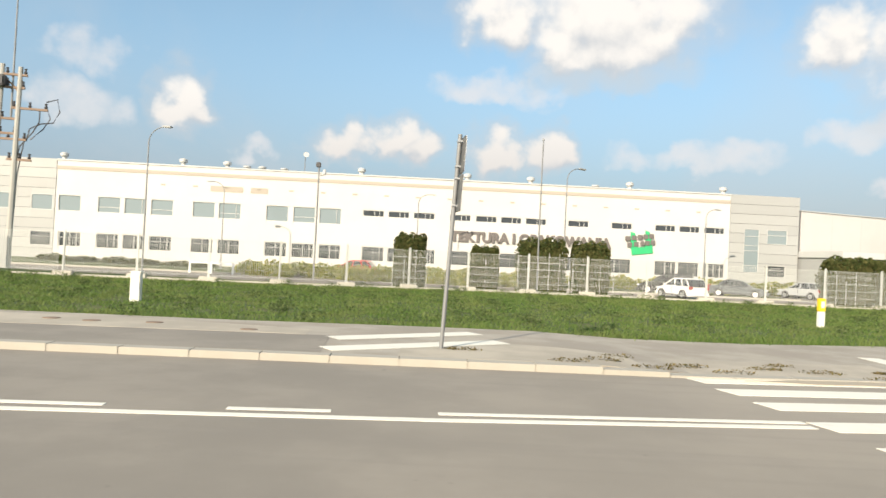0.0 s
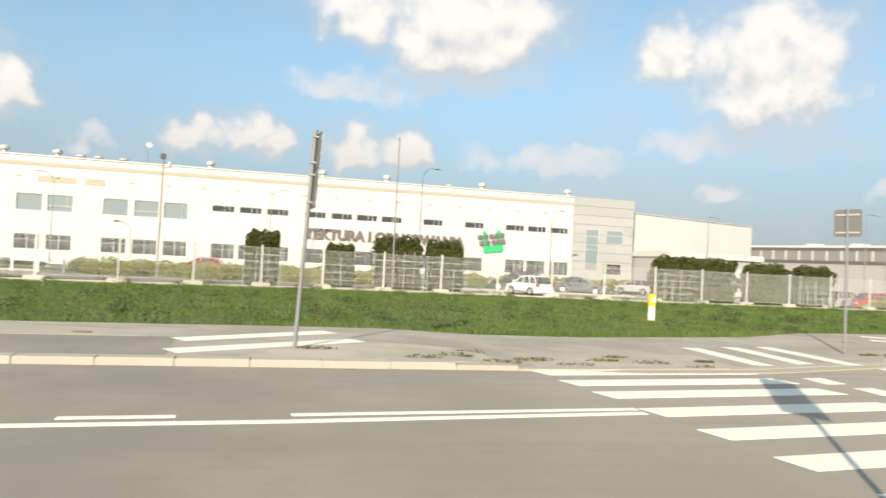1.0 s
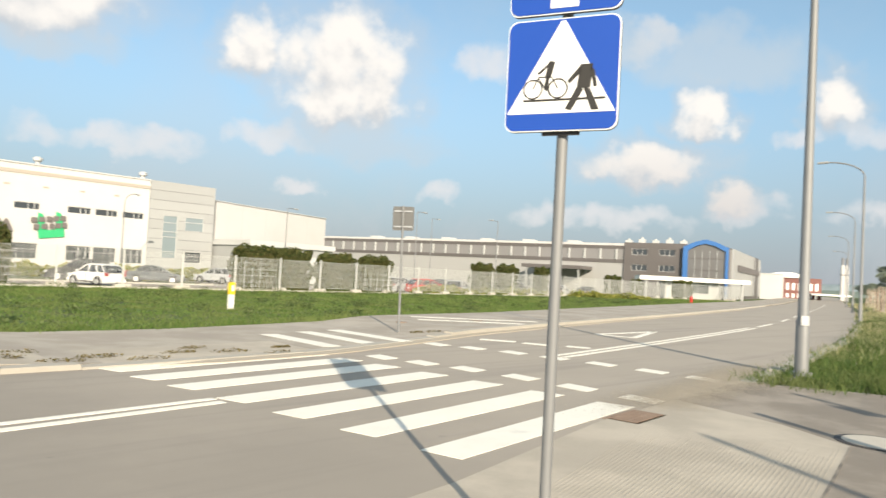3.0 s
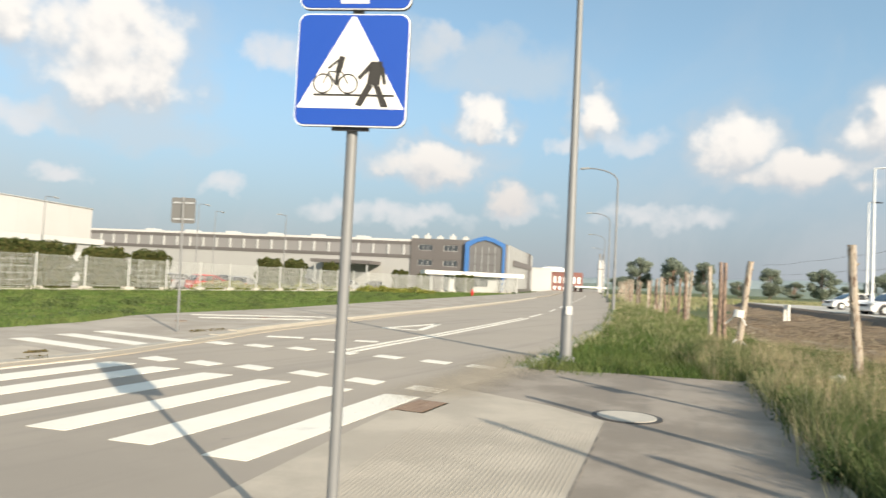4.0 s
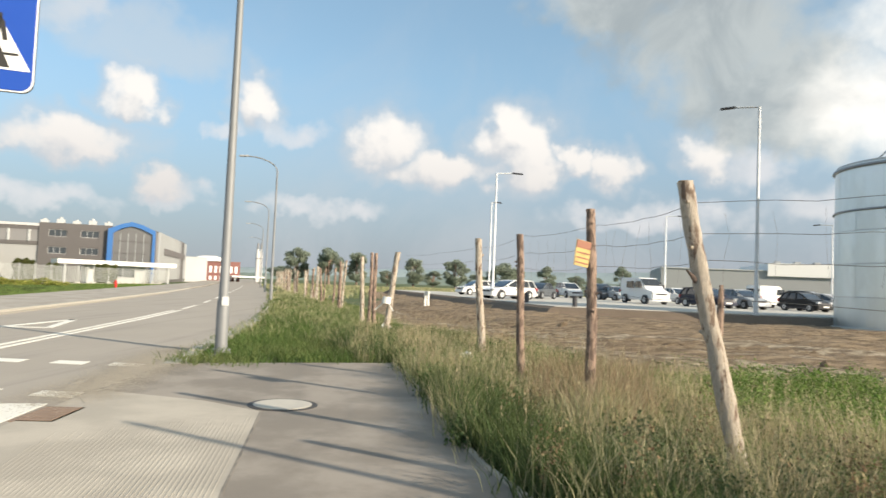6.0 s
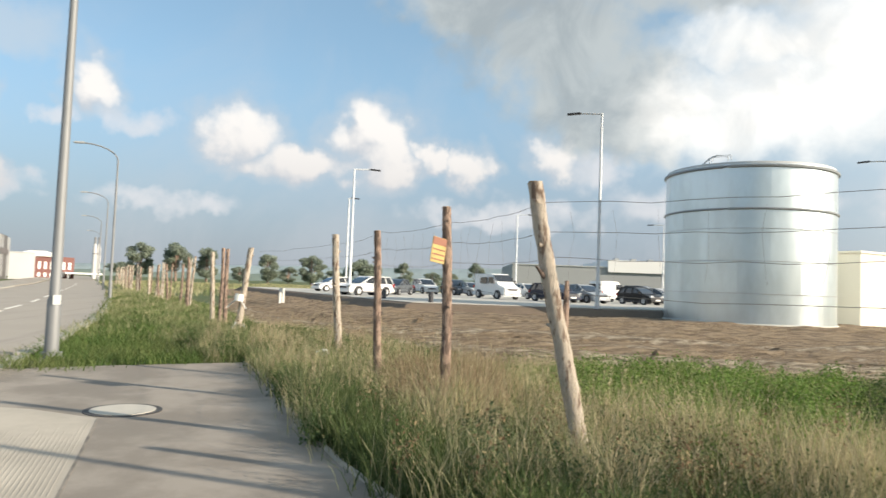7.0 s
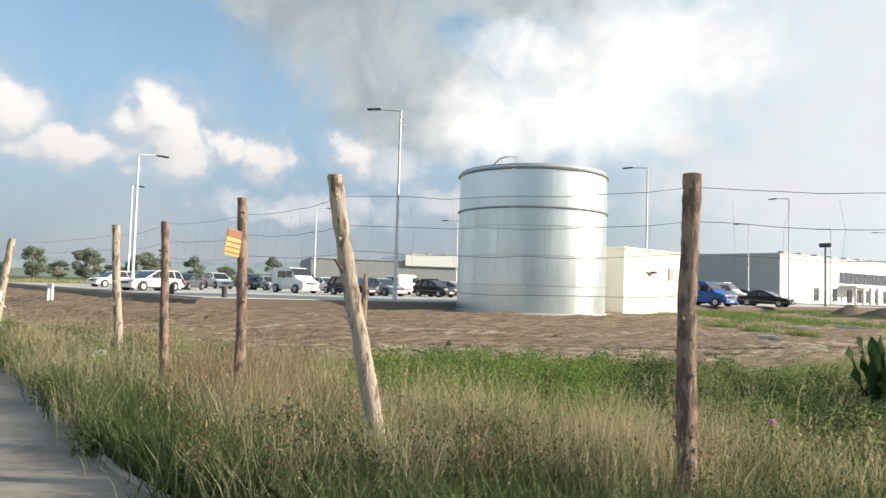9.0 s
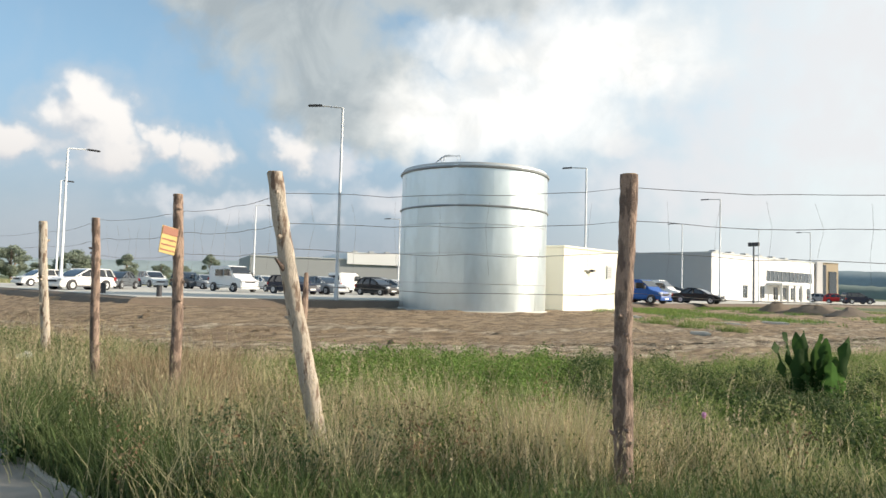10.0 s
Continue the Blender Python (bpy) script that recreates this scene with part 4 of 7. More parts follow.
MAROON = material("dark_red_cladding", (0.19, 0.075, 0.062), 0.6, 0.1, 0.4, 8, 0.03)
rw, ln = placed("red_white_building", (187, 68.6), (192, 58.6), 0, "distant dark red building with white panels and a white roof", "building")
part("wall", box(0, ln, 0, 12, BASE, 5.3), MAROON, rw)
part("roof", prism([(-0.3, 5.3), (ln * 0.62, 5.3), (ln * 0.62, 6.0), (ln * 0.4, 6.6), (ln * 0.1, 6.55), (-0.3, 6.1)], -12, 0.6), SITE_WHITE, rw, "shallow curved white roof").matrix_basis = pose(0, 0, 0, 90)
for k in range(8):
    for z0, z1 in ((0.3, 1.3), (2.2, 4.0)):
        part("white_panel", box(0.5 + k * ln / 8.4, 1.15 + k * ln / 8.4, -0.08, -0.004, z0, z1), SITE_WHITE, rw)
part("canopy", box(ln * 0.75, ln * 1.5, -5.5, -0.1, 1.2, 1.6), SITE_WHITE, rw)
for s_ in (0.8, 1.4):
    part("canopy_post", box(ln * s_, ln * s_ + 0.3, -5.2, -4.9, BASE, 1.2), GREY_PANEL, rw)
blk = thing("white_block", 171, 65.6, 0, -70, "distant plain white block", "building")
part("wall", box(0, 5, 0, 8, BASE, 5.6), WHITE_WALL, blk)
part("roof_edge", box(-0.1, 5.1, -0.1, 8.1, 5.6, 5.8), PALE_PANEL, blk)
for x, y in ((240.2, 67.5), (240.8, 66.5)):
    s = thing("silo", x, y, 0, 0, "tall white distant silo", "silo", "silos")
    part("shell", tube([(0, 0, BASE), (0, 0, 9.5), (0, 0, 11.0)], [0.62, 0.62, 0.3], 14), WHITE_WALL, s, smooth=True)
    part("collar", tube([(0, 0, 7.6), (0, 0, 7.9)], 0.68, 14), MID_PANEL, s)
    part("stack", tube([(0, 0, 10.9), (0, 0, 13.0)], 0.32, 10), MID_PANEL, s)

# Halls beyond the new car park.
rh, ln = placed("new_hall", (67.2, -87.1), (74.2, -124.6), PARK_Z, "white and pale grey new factory hall", "building")
wins = [(ln * 0.48, ln * 0.98, 3.2, 5.0)] + [(ln * s, ln * (s + 0.045), 0.4, 2.4) for s in (0.26, 0.42)] + [(ln * (0.55 + k * 0.09), ln * (0.6 + k * 0.09), 0.2, 2.3) for k in range(5)]
part("wall", facade(ln, -0.3, 6.9, wins), SITE_WHITE, rh)
part("core", box(0, ln, 0.2, 40, -0.3, 6.8), WHITE_WALL, rh)
window(rh, *wins[0], tuple(k / 12 for k in range(1, 12)), (), PANE)
for h in wins[1:]:
    window(rh, *h, (0.5,), (), PANE)
part("side_wall", box(-0.12, -0.004, 0, 62, -0.3, 6.95), GREY_PANEL, rh, "pale grey side cladding")
part("roof_edge", box(-0.1, ln + 0.1, -0.15, 40, 6.9, 7.1), PALE_PANEL, rh)
part("entrance_canopy", box(ln * 0.48, ln * 0.72, -2.5, -0.01, 2.6, 2.95), PALE_PANEL, rh)
for k in range(4):
    part("column", box(ln * (0.49 + 0.07 * k), ln * (0.49 + 0.07 * k) + 0.3, -2.3, -2.0, -0.3, 2.6), PALE_PANEL, rh)
for k in range(7):
    part("roof_cowl", box(3 + k * 5, 4.2 + k * 5, 1, 2, 7.1, 7.5, 0.05), GREY_PANEL, rh)
tan_wall = material("tan_cladding", (0.33, 0.25, 0.15), 0.6, 0.08, 0.5, 8, 0.03)
tb, ln = placed("tan_office", (74.4, -125.2), (73.7, -131.6), PARK_Z, "tan and white glazed office block", "building")
part("wall", box(0, ln, 0, 14, -0.3, 7.2), tan_wall, tb)
part("white_fin", box(0, 1.6, -0.4, -0.01, -0.3, 7.3), WHITE_WALL, tb)
part("dark_slot", box(2.0, 3.0, -0.1, -0.01, 0.2, 6.8), PANE, tb)
part("glazing", box(3.8, ln - 0.6, -0.12, -0.01, 0.4, 5.6), PANE, tb)
part("coping", box(-0.1, ln + 0.1, -0.2, 14.1, 7.2, 7.35), PALE_PANEL, tb)

bh, ln = placed("far_factory", (141, -41), (134, -76), 0.35, "far low grey factory with a white upper storey", "building")
part("lower_wall", box(0, ln, 0, 30, -0.3, 6.3), GREY_PANEL, bh)
part("upper_storey", box(ln * 0.55, ln * 1.1, -0.5, 28, 5.4, 7.9), SITE_WHITE, bh)
part("roof_edge", box(0, ln * 0.545, -0.2, 30, 6.3, 6.5), PALE_PANEL, bh)
for k in range(5):
    part("roof_cowl", box(ln * (0.6 + 0.1 * k), ln * (0.63 + 0.1 * k), 2, 3.4, 7.9, 8.4, 0.05), GREY_PANEL, bh)

# Water tank and its pump house.
TANK = material("galvanised_tank_sheet", (0.71, 0.77, 0.785), 0.355, 0.14, 0.45, 2.2, 0.25, metal=0.95, spread=0.08, depth=0.012, uneven=0.14, other=(0.61, 0.66, 0.665), stretch=(1, 1, 0.45))
tk = thing("water_tank", 35.77, -24.04, 0.15, 0, "tall round galvanised steel water tank", "tank")
TR, TZ = 4.42, 8.25
RIM = material("rim_steel", (0.30, 0.32, 0.33), 0.5, 0.1, 2, 20, 0.0, metal=0.5)
RINGS = 5
for k in range(RINGS):
    z0, z1 = k * TZ / RINGS, (k + 1) * TZ / RINGS
    for s in range(9):
        bm = bmesh.new()
        a0 = 2 * math.pi * (s + 0.5 * (k % 2)) / 9
        rows = []
        for i in range(9):
            a = a0 + (2 * math.pi / 9) * i / 8
            r = TR + (0.006 if s % 2 else 0.0) + 0.004 * (k % 2)
            rows.append([bm.verts.new((r * math.cos(a), r * math.sin(a), z)) for z in (z0, (z0 + z1) / 2, z1)])
        for p, q in zip(rows, rows[1:]):
            for j in range(2):
                bm.faces.new((p[j], q[j], q[j + 1], p[j + 1]))
        part("sheet", bm, TANK, tk, smooth=True)


def ring(r, z, t, n=72):
    pts = [(r * math.cos(2 * math.pi * i / n), r * math.sin(2 * math.pi * i / n), z) for i in range(n + 1)]
    return tube(pts, t, 6, caps=False)


for z in (TZ / 5, 2 * TZ / 5, 3 * TZ / 5):
    part("seam", ring(TR + 0.01, z, 0.018), STEEL, tk)
part("stiffener", ring(TR + 0.05, 5.95, 0.06), RIM, tk, "dark angle ring round the shell")
part("rim", ring(TR + 0.04, TZ - 0.12, 0.09), RIM, tk)
part("roof", tube([(0, 0, TZ - 0.1), (0, 0, TZ + 0.12), (0, 0, TZ + 0.3)], [TR + 0.02, TR - 0.05, 0.4], 72), PALE_PANEL, tk, smooth=True)
part("base_ring", ring(TR + 0.06, 0.06, 0.09), CONCRETE, tk)
for shift in (0.0, 0.55):
    rail = [(0.2 - 0.557 * u - 0.83 * shift, 3.3 - 0.83 * u + 0.2 * shift, TZ + z) for u, z in ((0.0, 0.0), (0.35, 0.35), (0.85, 0.82), (1.1, 0.88), (1.8, 0.88), (1.85, 0.1))]
    part("roof_rail", tube(rail, 0.032, 6), STEEL, tk)
    part("rail_post", tube([(rail[2][0], rail[2][1], TZ), rail[2]], 0.028, 6), STEEL, tk)
for k in range(7):
    part("roof_seam", box(-TR + 0.2, -0.4, -0.02, 0.02, TZ + 0.12, TZ + 0.16), PALE_PANEL, tk).matrix_basis = pose(0, 0, 0, 0, 0, k * 51.4)
slab = thing("tank_slab", 35.77, -24.04, 0.02, 0, "round concrete slab under the tank", "slab", kind="structure")
part("slab", tube([(0, 0, -0.2), (0, 0, 0.14)], TR + 0.45, 60), CONCRETE, slab)
ph, ln = placed("pump_house", (34.4, -30.1), (37.1, -38.6), 0.1, "plain cream panel pump house beside the tank", "building")
part("wall", box(0, ln, 0, 5.2, -0.2, 4.2, 0.02), CREAM, ph)
part("roof_edge", box(-0.08, ln + 0.08, -0.08, 5.28, 4.2, 4.34, 0.02), CREAM, ph)
part("plinth", box(-0.05, ln + 0.05, -0.05, -0.005, -0.2, 0.12), CONCRETE, ph)
part("vent_grille", box(5.7, 6.4, -0.06, -0.004, 2.35, 3.25), PALE_PANEL, ph)
for z in (2.45, 2.6, 2.75, 2.9, 3.05):
    part("slat", box(5.75, 6.35, -0.085, -0.06, z, z + 0.08), GREY_PANEL, ph)
lampw = part("floodlight", box(3.2, 3.55, -0.35, -0.05, 2.75, 2.9, 0.02), DARK, ph)
part("floodlight_arm", box(2.7, 4.0, -0.12, -0.005, 2.8, 2.86), GREY_PANEL, ph)
for k in range(1, 8):
    part("joint", box(k * ln / 8 - 0.012, k * ln / 8 + 0.012, -0.008, -0.002, -0.2, 4.2), PALE_PANEL, ph)

# Car park on its bank.
ob = part("car_park", prism(PARK, PARK_Z - 0.12, PARK_Z), CONCRETE)
tagged(ob, "raised pale concrete-block car park of the new factory", "car park", kind="structure")
verts, faces = [], []
edge = [(101, -45), (88, 7.8), (75, 4.4), (62, 1.0), (50, -2.2), (43.5, -3.9), (37.7, -5.4), (38.1, -12), (38.5, -18), (38.6, -24), (39.6, -34), (41, -44), (43, -52), (45.7, -62), (58, -130), (75, -220)]
for i, (x, y) in enumerate(edge):
    a, b = Vector(edge[max(0, i - 1)]), Vector(edge[min(len(edge) - 1, i + 1)])
    d = (b - a).normalized()
    o = Vector((d.y, -d.x)) * -1.0
    if i < 4:
        o = Vector((-0.26, 0.96))
    elif i > 7:
        o = Vector((-0.98, -0.1))
    else:
        o = Vector((-0.75, 0.6)) if i == 6 else (Vector((-0.26, 0.96)) if i < 6 else Vector((-1, 0)))
    verts += [(x, y, PARK_Z - 0.02), (x + o.x * 0.5, y + o.y * 0.5, PARK_Z - 0.12), (x + o.x * 1.3, y + o.y * 1.3, 0.12), (x + o.x * 2.2, y + o.y * 2.2, -0.15)]
for i in range(len(edge) - 1):
    for k in range(3):
        faces.append((4 * i + k, 4 * i + 4 + k, 4 * i + 5 + k, 4 * i + 1 + k))
tagged(raw("bank", verts, faces, BANK), "dark bare earth bank below the car park", "bank", kind="structure")

# Yard behind the mesh fence.
ob = part("yard", prism([(-60, 44), (20, 45.5), (60, 47), (90, 50), (88, 62), (30, 64), (28, 55), (-60, 52)], -0.6, -0.445), ASPHALT)
tagged(ob, "grey asphalt drive and parking in front of the factory", "yard", kind="structure")
ob = part("yard_kerb", prism([(-60, 52), (28, 55), (28.1, 55.25), (-60, 52.25)], -0.6, -0.33), KERB)
tagged(ob, "pale concrete kerb along the factory drive", "kerb", kind="structure")

# ---- mesh fence ----
fence = thing("mesh_fence", 0, 0, 0, 0, "pale galvanised welded-mesh fence with concrete footings", "fence")
posts = along(FENCE_LINE, -20.05, 104, 3.13)
panel_mesh = post_mesh = foot_mesh = None
FENCE = material("zinc_fence", (0.54, 0.55, 0.53), 0.6, 0.08, 2, 20, 0.0, metal=0.2)


def panel_bm(length=3.06, height=1.72):
    bm = bmesh.new()
    n = int(length / 0.085)
    for k in range(n + 1):
        x = length * k / n
        tri_box(bm, x - 0.0064, x + 0.0064, -0.007, 0.007, 0.0, height)
    for z in np.linspace(0.05, height - 0.03, 6):
        tri_box(bm, 0, length, 0.004, 0.011, z - 0.004, z + 0.004)
    return bm


for i, (x, y, a) in enumerate(posts):
    z = land(x, y)
    if post_mesh is None:
        p = part("post", box(-0.045, 0.045, -0.03, 0.03, -0.3, 2.06, 0.006), FENCE, fence)
        q = part("footing", box(-0.42, 0.42, -0.16, 0.16, -0.1, 0.24, 0.03), CONCRETE, fence)
        m = part("mesh_panel", panel_bm(), FENCE, fence)
        post_mesh, foot_mesh, panel_mesh = p.data, q.data, m.data
    else:
        p, q, m = new("post", post_mesh), new("footing", foot_mesh), new("mesh_panel", panel_mesh)
    nxt = posts[min(i + 1, len(posts) - 1)]
    zn = land(nxt[0], nxt[1]) if i + 1 < len(posts) else z
    turn = math.degrees(a)
    for o, dz in ((p, 0.0), (q, 0.0), (m, 0.24)):
        o.parent = fence
        o.matrix_world = pose(x, y, z + dz, 0, 0, turn)
fence_low = strip("fence_plinth", [(x, y - 0.05) for x, y in FENCE_LINE], [(x, y + 0.05) for x, y in FENCE_LINE], lambda x: 0.06, lambda x: 0.06, -19, 106, CONCRETE, drop=0.3)
tagged(fence_low, "low concrete plinth under the mesh fence", "plinth", kind="structure")


# ---- lamps and poles ----
def street_lamp(x, y, z, height, arm, turn, r=0.085, curved=True, label="tall galvanised street lamp with a curved arm", mat=None, head=0.55, double=False):
    mat = mat or POLE
    lamp = thing("street_lamp", x, y, z, turn, label, "street lamp", "street lamps")
    part("pole", tube([(0, 0, -0.2), (0, 0, 1.1), (0, 0, 1.15), (0, 0, height)], [r * 1.25, r * 1.25, r, r * 0.6], 12), mat, lamp, smooth=True)
    part("base_plate", box(-0.2, 0.2, -0.2, 0.2, -0.05, 0.05, 0.01), mat, lamp)
    for side in ((1, -1) if double else (1,)):
        if curved:
            pts = [(side * arm * (1 - math.cos(t)), 0, height - 0.05 + 0.9 * math.sin(t)) for t in np.linspace(0, math.pi / 2, 7)]
            end = (side * (arm + 0.02), 0, height + 0.85)
            pts.append(end)
        else:
            pts = [(0, 0, height - 0.02), (side * arm, 0, height + 0.02)]
            end = pts[-1]
        part("arm", tube(pts, r * 0.5, 8), mat, lamp, smooth=True)
        hd = part("lamp_head", box(-0.08, head, -0.13, 0.13, -0.05, 0.06, 0.035), GREY_PANEL if mat is POLE else DARK, lamp, "flat grey luminaire")
        hd.matrix_basis = pose(end[0], end[1], end[2], 0, 4 if side > 0 else -4, 0 if side > 0 else 180)
    return lamp


lampb = street_lamp(14.35, 4.68, -0.03, 9.2, 1.9, 100, 0.10)
part("number_plate", box(-0.07, 0.07, -0.13, -0.118, 1.02, 1.2), PALE_PANEL, lampb, "small white plate on the pole").matrix_basis = pose(0, 0, 0, 0, 0, -155)
part("bolt_cover", tube([(0, 0, 0.02), (0, 0, 0.14)], 0.19, 14), POLE, lampb)
for x, y in ((45.9, 11.9), (73.8, 19.8), (104, 28.6), (140, 38.5)):
    street_lamp(x, y, -0.03, 8.6, 1.9, 104)
FACTORY_LAMPS = [(-17.6, 41.4, 8.0, -20), (-20.9, 66.5, 7.3, 180), (-2.6, 68.0, 7.2, 0), (8.5, 49.8, 8.0, 30), (24.6, 66.5, 7.0, 20)]
for x, y, h, t in FACTORY_LAMPS:
    street_lamp(x, y, -0.45 if y > 40 else -0.1, h, 1.1, t, 0.06, True, "slim galvanised yard lamp with a short arm", None, 0.5)
flood = thing("floodlight_mast", -9.0, 49.5, -0.45, 0, "slim mast with two floodlights and a camera", "mast")
part("pole", tube([(0, 0, 0), (0, 0, 8.1)], [0.07, 0.05], 10), POLE, flood, smooth=True)
part("floodlight", box(-0.2, 0.12, -0.15, 0.15, 7.95, 8.3, 0.04), DARK, flood)
part("camera_dome", tube([(0.1, 0, 7.35), (0.4, 0, 7.5), (0.4, 0, 7.8)], [0.05, 0.15, 0.1], 10), PALE_PANEL, flood)
tall = thing("flag_mast", 5.05, 37.6, -0.1, 0, "very slim tall pale mast", "mast")
part("pole", tube([(0, 0, 0), (0, 0, 8.2)], [0.05, 0.03], 10), POLE, tall, smooth=True)
part("tip", tube([(0, 0, 8.2), (0, 0, 8.32)], [0.06, 0.02], 8), POLE, tall)
stick = thing("roof_antenna", -15.2, 75.2, 9.85, 0, "thin roof antenna with a white dish", "antenna")
part("rod", tube([(0, 0, 0), (0, 0, 2.3)], 0.04, 8), POLE, stick)
part("dish", tube([(0.1, -0.1, 1.9), (0.15, -0.3, 1.95)], [0.08, 0.3], 14), PALE_PANEL, stick)
for x, y, h, t in ((41.5, 66, 8.2, 20), (55, 60, 9.0, 10), (67, 70, 9.5, 10), (60, 52, 8.2, 190)):
    street_lamp(x, y, -0.45, h, 1.2, t, 0.06, False, "slim yard lamp with a flat head", None, 0.6)

SITE_LAMPS = [(-93.12, 9.13, 54, 1), (-92.8, 6.77, 72, 0), (-106.5, 5.97, 84, 1), (-112.98, 14.0, 41.5, -1), (-132.86, 9.7, 60, -1), (-142.92, 7.14, 82, -1), (-140.2, 5.3, 105, -1),
              (-117.9, 5.34, 92, -1), (-145.6, 4.9, 115, -1), (-149.0, 4.6, 120, -1)]
for yaw_d, el_d, d, side in SITE_LAMPS:
    a = radians(yaw_d)
    x, y = -math.sin(a) * d, math.cos(a) * d
    h = 1.6 + d * math.tan(radians(el_d)) - PARK_Z
    lamp = street_lamp(x, y, PARK_Z, h, 1.25 if side else 0.3, yaw_d + (180 if side < 0 else 0), 0.10, False, "tall pale car-park lamp with a flat head", LAMP_WHITE if side >= 0 else POST_STEEL, 0.75)
fm = thing("floodlight_mast", 85.5 * 0.57, -85.5 * 0.822, PARK_Z, 0, "dark floodlight mast on the new car park", "mast")
part("pole", tube([(0, 0, -0.3), (0, 0, 6.4)], [0.13, 0.1], 10), POLE, fm, smooth=True)
part("crossbar", box(-0.6, 0.6, -0.05, 0.05, 6.3, 6.4), DARK, fm)
for dx in (-0.45, 0.0, 0.45):
    part("floodlight", box(dx - 0.2, dx + 0.2, -0.15, 0.15, 6.35, 6.75, 0.04), DARK, fm)

# Concrete poles of the power line.
OLD = material("old_concrete_pole", (0.40, 0.395, 0.37), 0.9, 0.2, 2, 30, 0.3)
pyl = thing("power_pole", -23.55, 38.2, -0.1, 12, "pair of concrete power poles with crossarms, insulators and cables", "power pole")
part("pole", tube([(0, 0, -0.5), (0.15, 0, 10.9)], [0.17, 0.12], 8), OLD, pyl)
part("pole", tube([(-0.95, 0, -0.5), (-0.75, 0, 11.0)], [0.17, 0.12], 8), OLD, pyl)
part("mast", tube([(-0.25, 0.1, 8.0), (-0.22, 0.1, 17.5)], [0.06, 0.03], 8), POLE, pyl)
for z, x0, x1 in ((10.4, -1.5, 0.5), (9.7, -1.3, 0.4), (8.6, -0.2, 1.6), (6.9, -1.2, 0.6), (5.8, -0.3, 0.9), (8.0, -1.5, 0.2), (7.2, -1.5, 0.1)):
    part("crossarm", box(x0, x1, -0.07, 0.07, z, z + 0.12), IRON, pyl)
    for x in (x0 + 0.1, (x0 + x1) / 2, x1 - 0.1):
        part("insulator", tube([(x, 0, z + 0.1), (x, 0, z + 0.2), (x, 0, z + 0.3), (x, 0, z + 0.42)], [0.05, 0.1, 0.05, 0.08], 8), DARK, pyl)
part("brace", tube([(0.05, 0, 9.6), (-0.8, 0, 10.5)], 0.05, 6), IRON, pyl)
part("transformer", box(-1.2, -0.5, -0.5, 0.3, 9.75, 10.35, 0.06), DARK, pyl)
for pts in (((0.6, 0, 6.9), (0.75, 0, 7.6), (1.3, 0, 7.9), (1.9, 0, 8.0), (2.2, 0, 8.6), (2.05, 0, 9.3), (1.5, 0, 9.1)), ((0.1, 0, 5.6), (0.3, 0, 6.6), (0.9, 0, 7.4), (1.2, 0, 8.0), (1.2, 0, 8.6)),
            ((0.05, 0, 0.4), (0.12, 0.1, 2), (0.2, 0.1, 5), (0.5, 0, 6.9)), ((1.5, 0, 8.9), (1.75, 0, 8.2), (1.4, 0, 7.6), (0.8, 0, 7.0))):
    part("cable", tube(pts, 0.035, 6), DARK, pyl, smooth=True)
part("cabinet", box(-0.6, 0.1, -0.45, -0.2, 0.0, 1.7, 0.02), GREY_PANEL, pyl)


# ---- road signs ----
# Grey darkened to hold the shade on the back of a plate.
BACK = material("sign_back_shaded_grey", (0.12, 0.122, 0.12), 0.6, 0.1, 3, 30, 0.03)


def plate(parent, w, h, z, mat, y=0.0, back=True):
    """A rounded sign plate facing -y, with a folded rim behind."""
    o, r, n = [], 0.05, 5
    for cx, cz, a0 in ((w / 2 - r, r, -90), (w / 2 - r, h - r, 0), (-w / 2 + r, h - r, 90), (-w / 2 + r, r, 180)):
        o += [(cx + r * math.cos(radians(a0 + 90 * k / n)), cz + r * math.sin(radians(a0 + 90 * k / n))) for k in range(n + 1)]
    rim = part("plate", prism(o, 0.0, 0.022), BACK, parent)
    rim.matrix_basis = Matrix.Translation((0, y + 0.011, z)) @ pose(0, 0, 0, 90)
    edge = part("white_border", prism(o, 0.0, 0.003), SIGN_WHITE, parent)
    edge.matrix_basis = Matrix.Translation((0, y - 0.0125, z)) @ pose(0, 0, 0, 90)
    k = 0.98
    inner = [(a * k, h / 2 + (b - h / 2) * k) for a, b in o]
    face = part("face", prism(inner, 0.0, 0.003), mat, parent)
    face.matrix_basis = Matrix.Translation((0, y - 0.016, z)) @ pose(0, 0, 0, 90)
    return rim


def flat(name, outline, parent, z, mat, y, label=""):
    o = part(name, prism(outline, 0.0, 0.0025), mat, parent, label)
    o.matrix_basis = Matrix.Translation((0, y, z)) @ pose(0, 0, 0, 90)
    return o


def bar(p, q, t):
    a, b = Vector(p), Vector(q)
    d = (b - a).normalized()
    s = Vector((-d.y, d.x)) * t / 2
    return [tuple(a - s), tuple(b - s), tuple(b + s), tuple(a + s)]


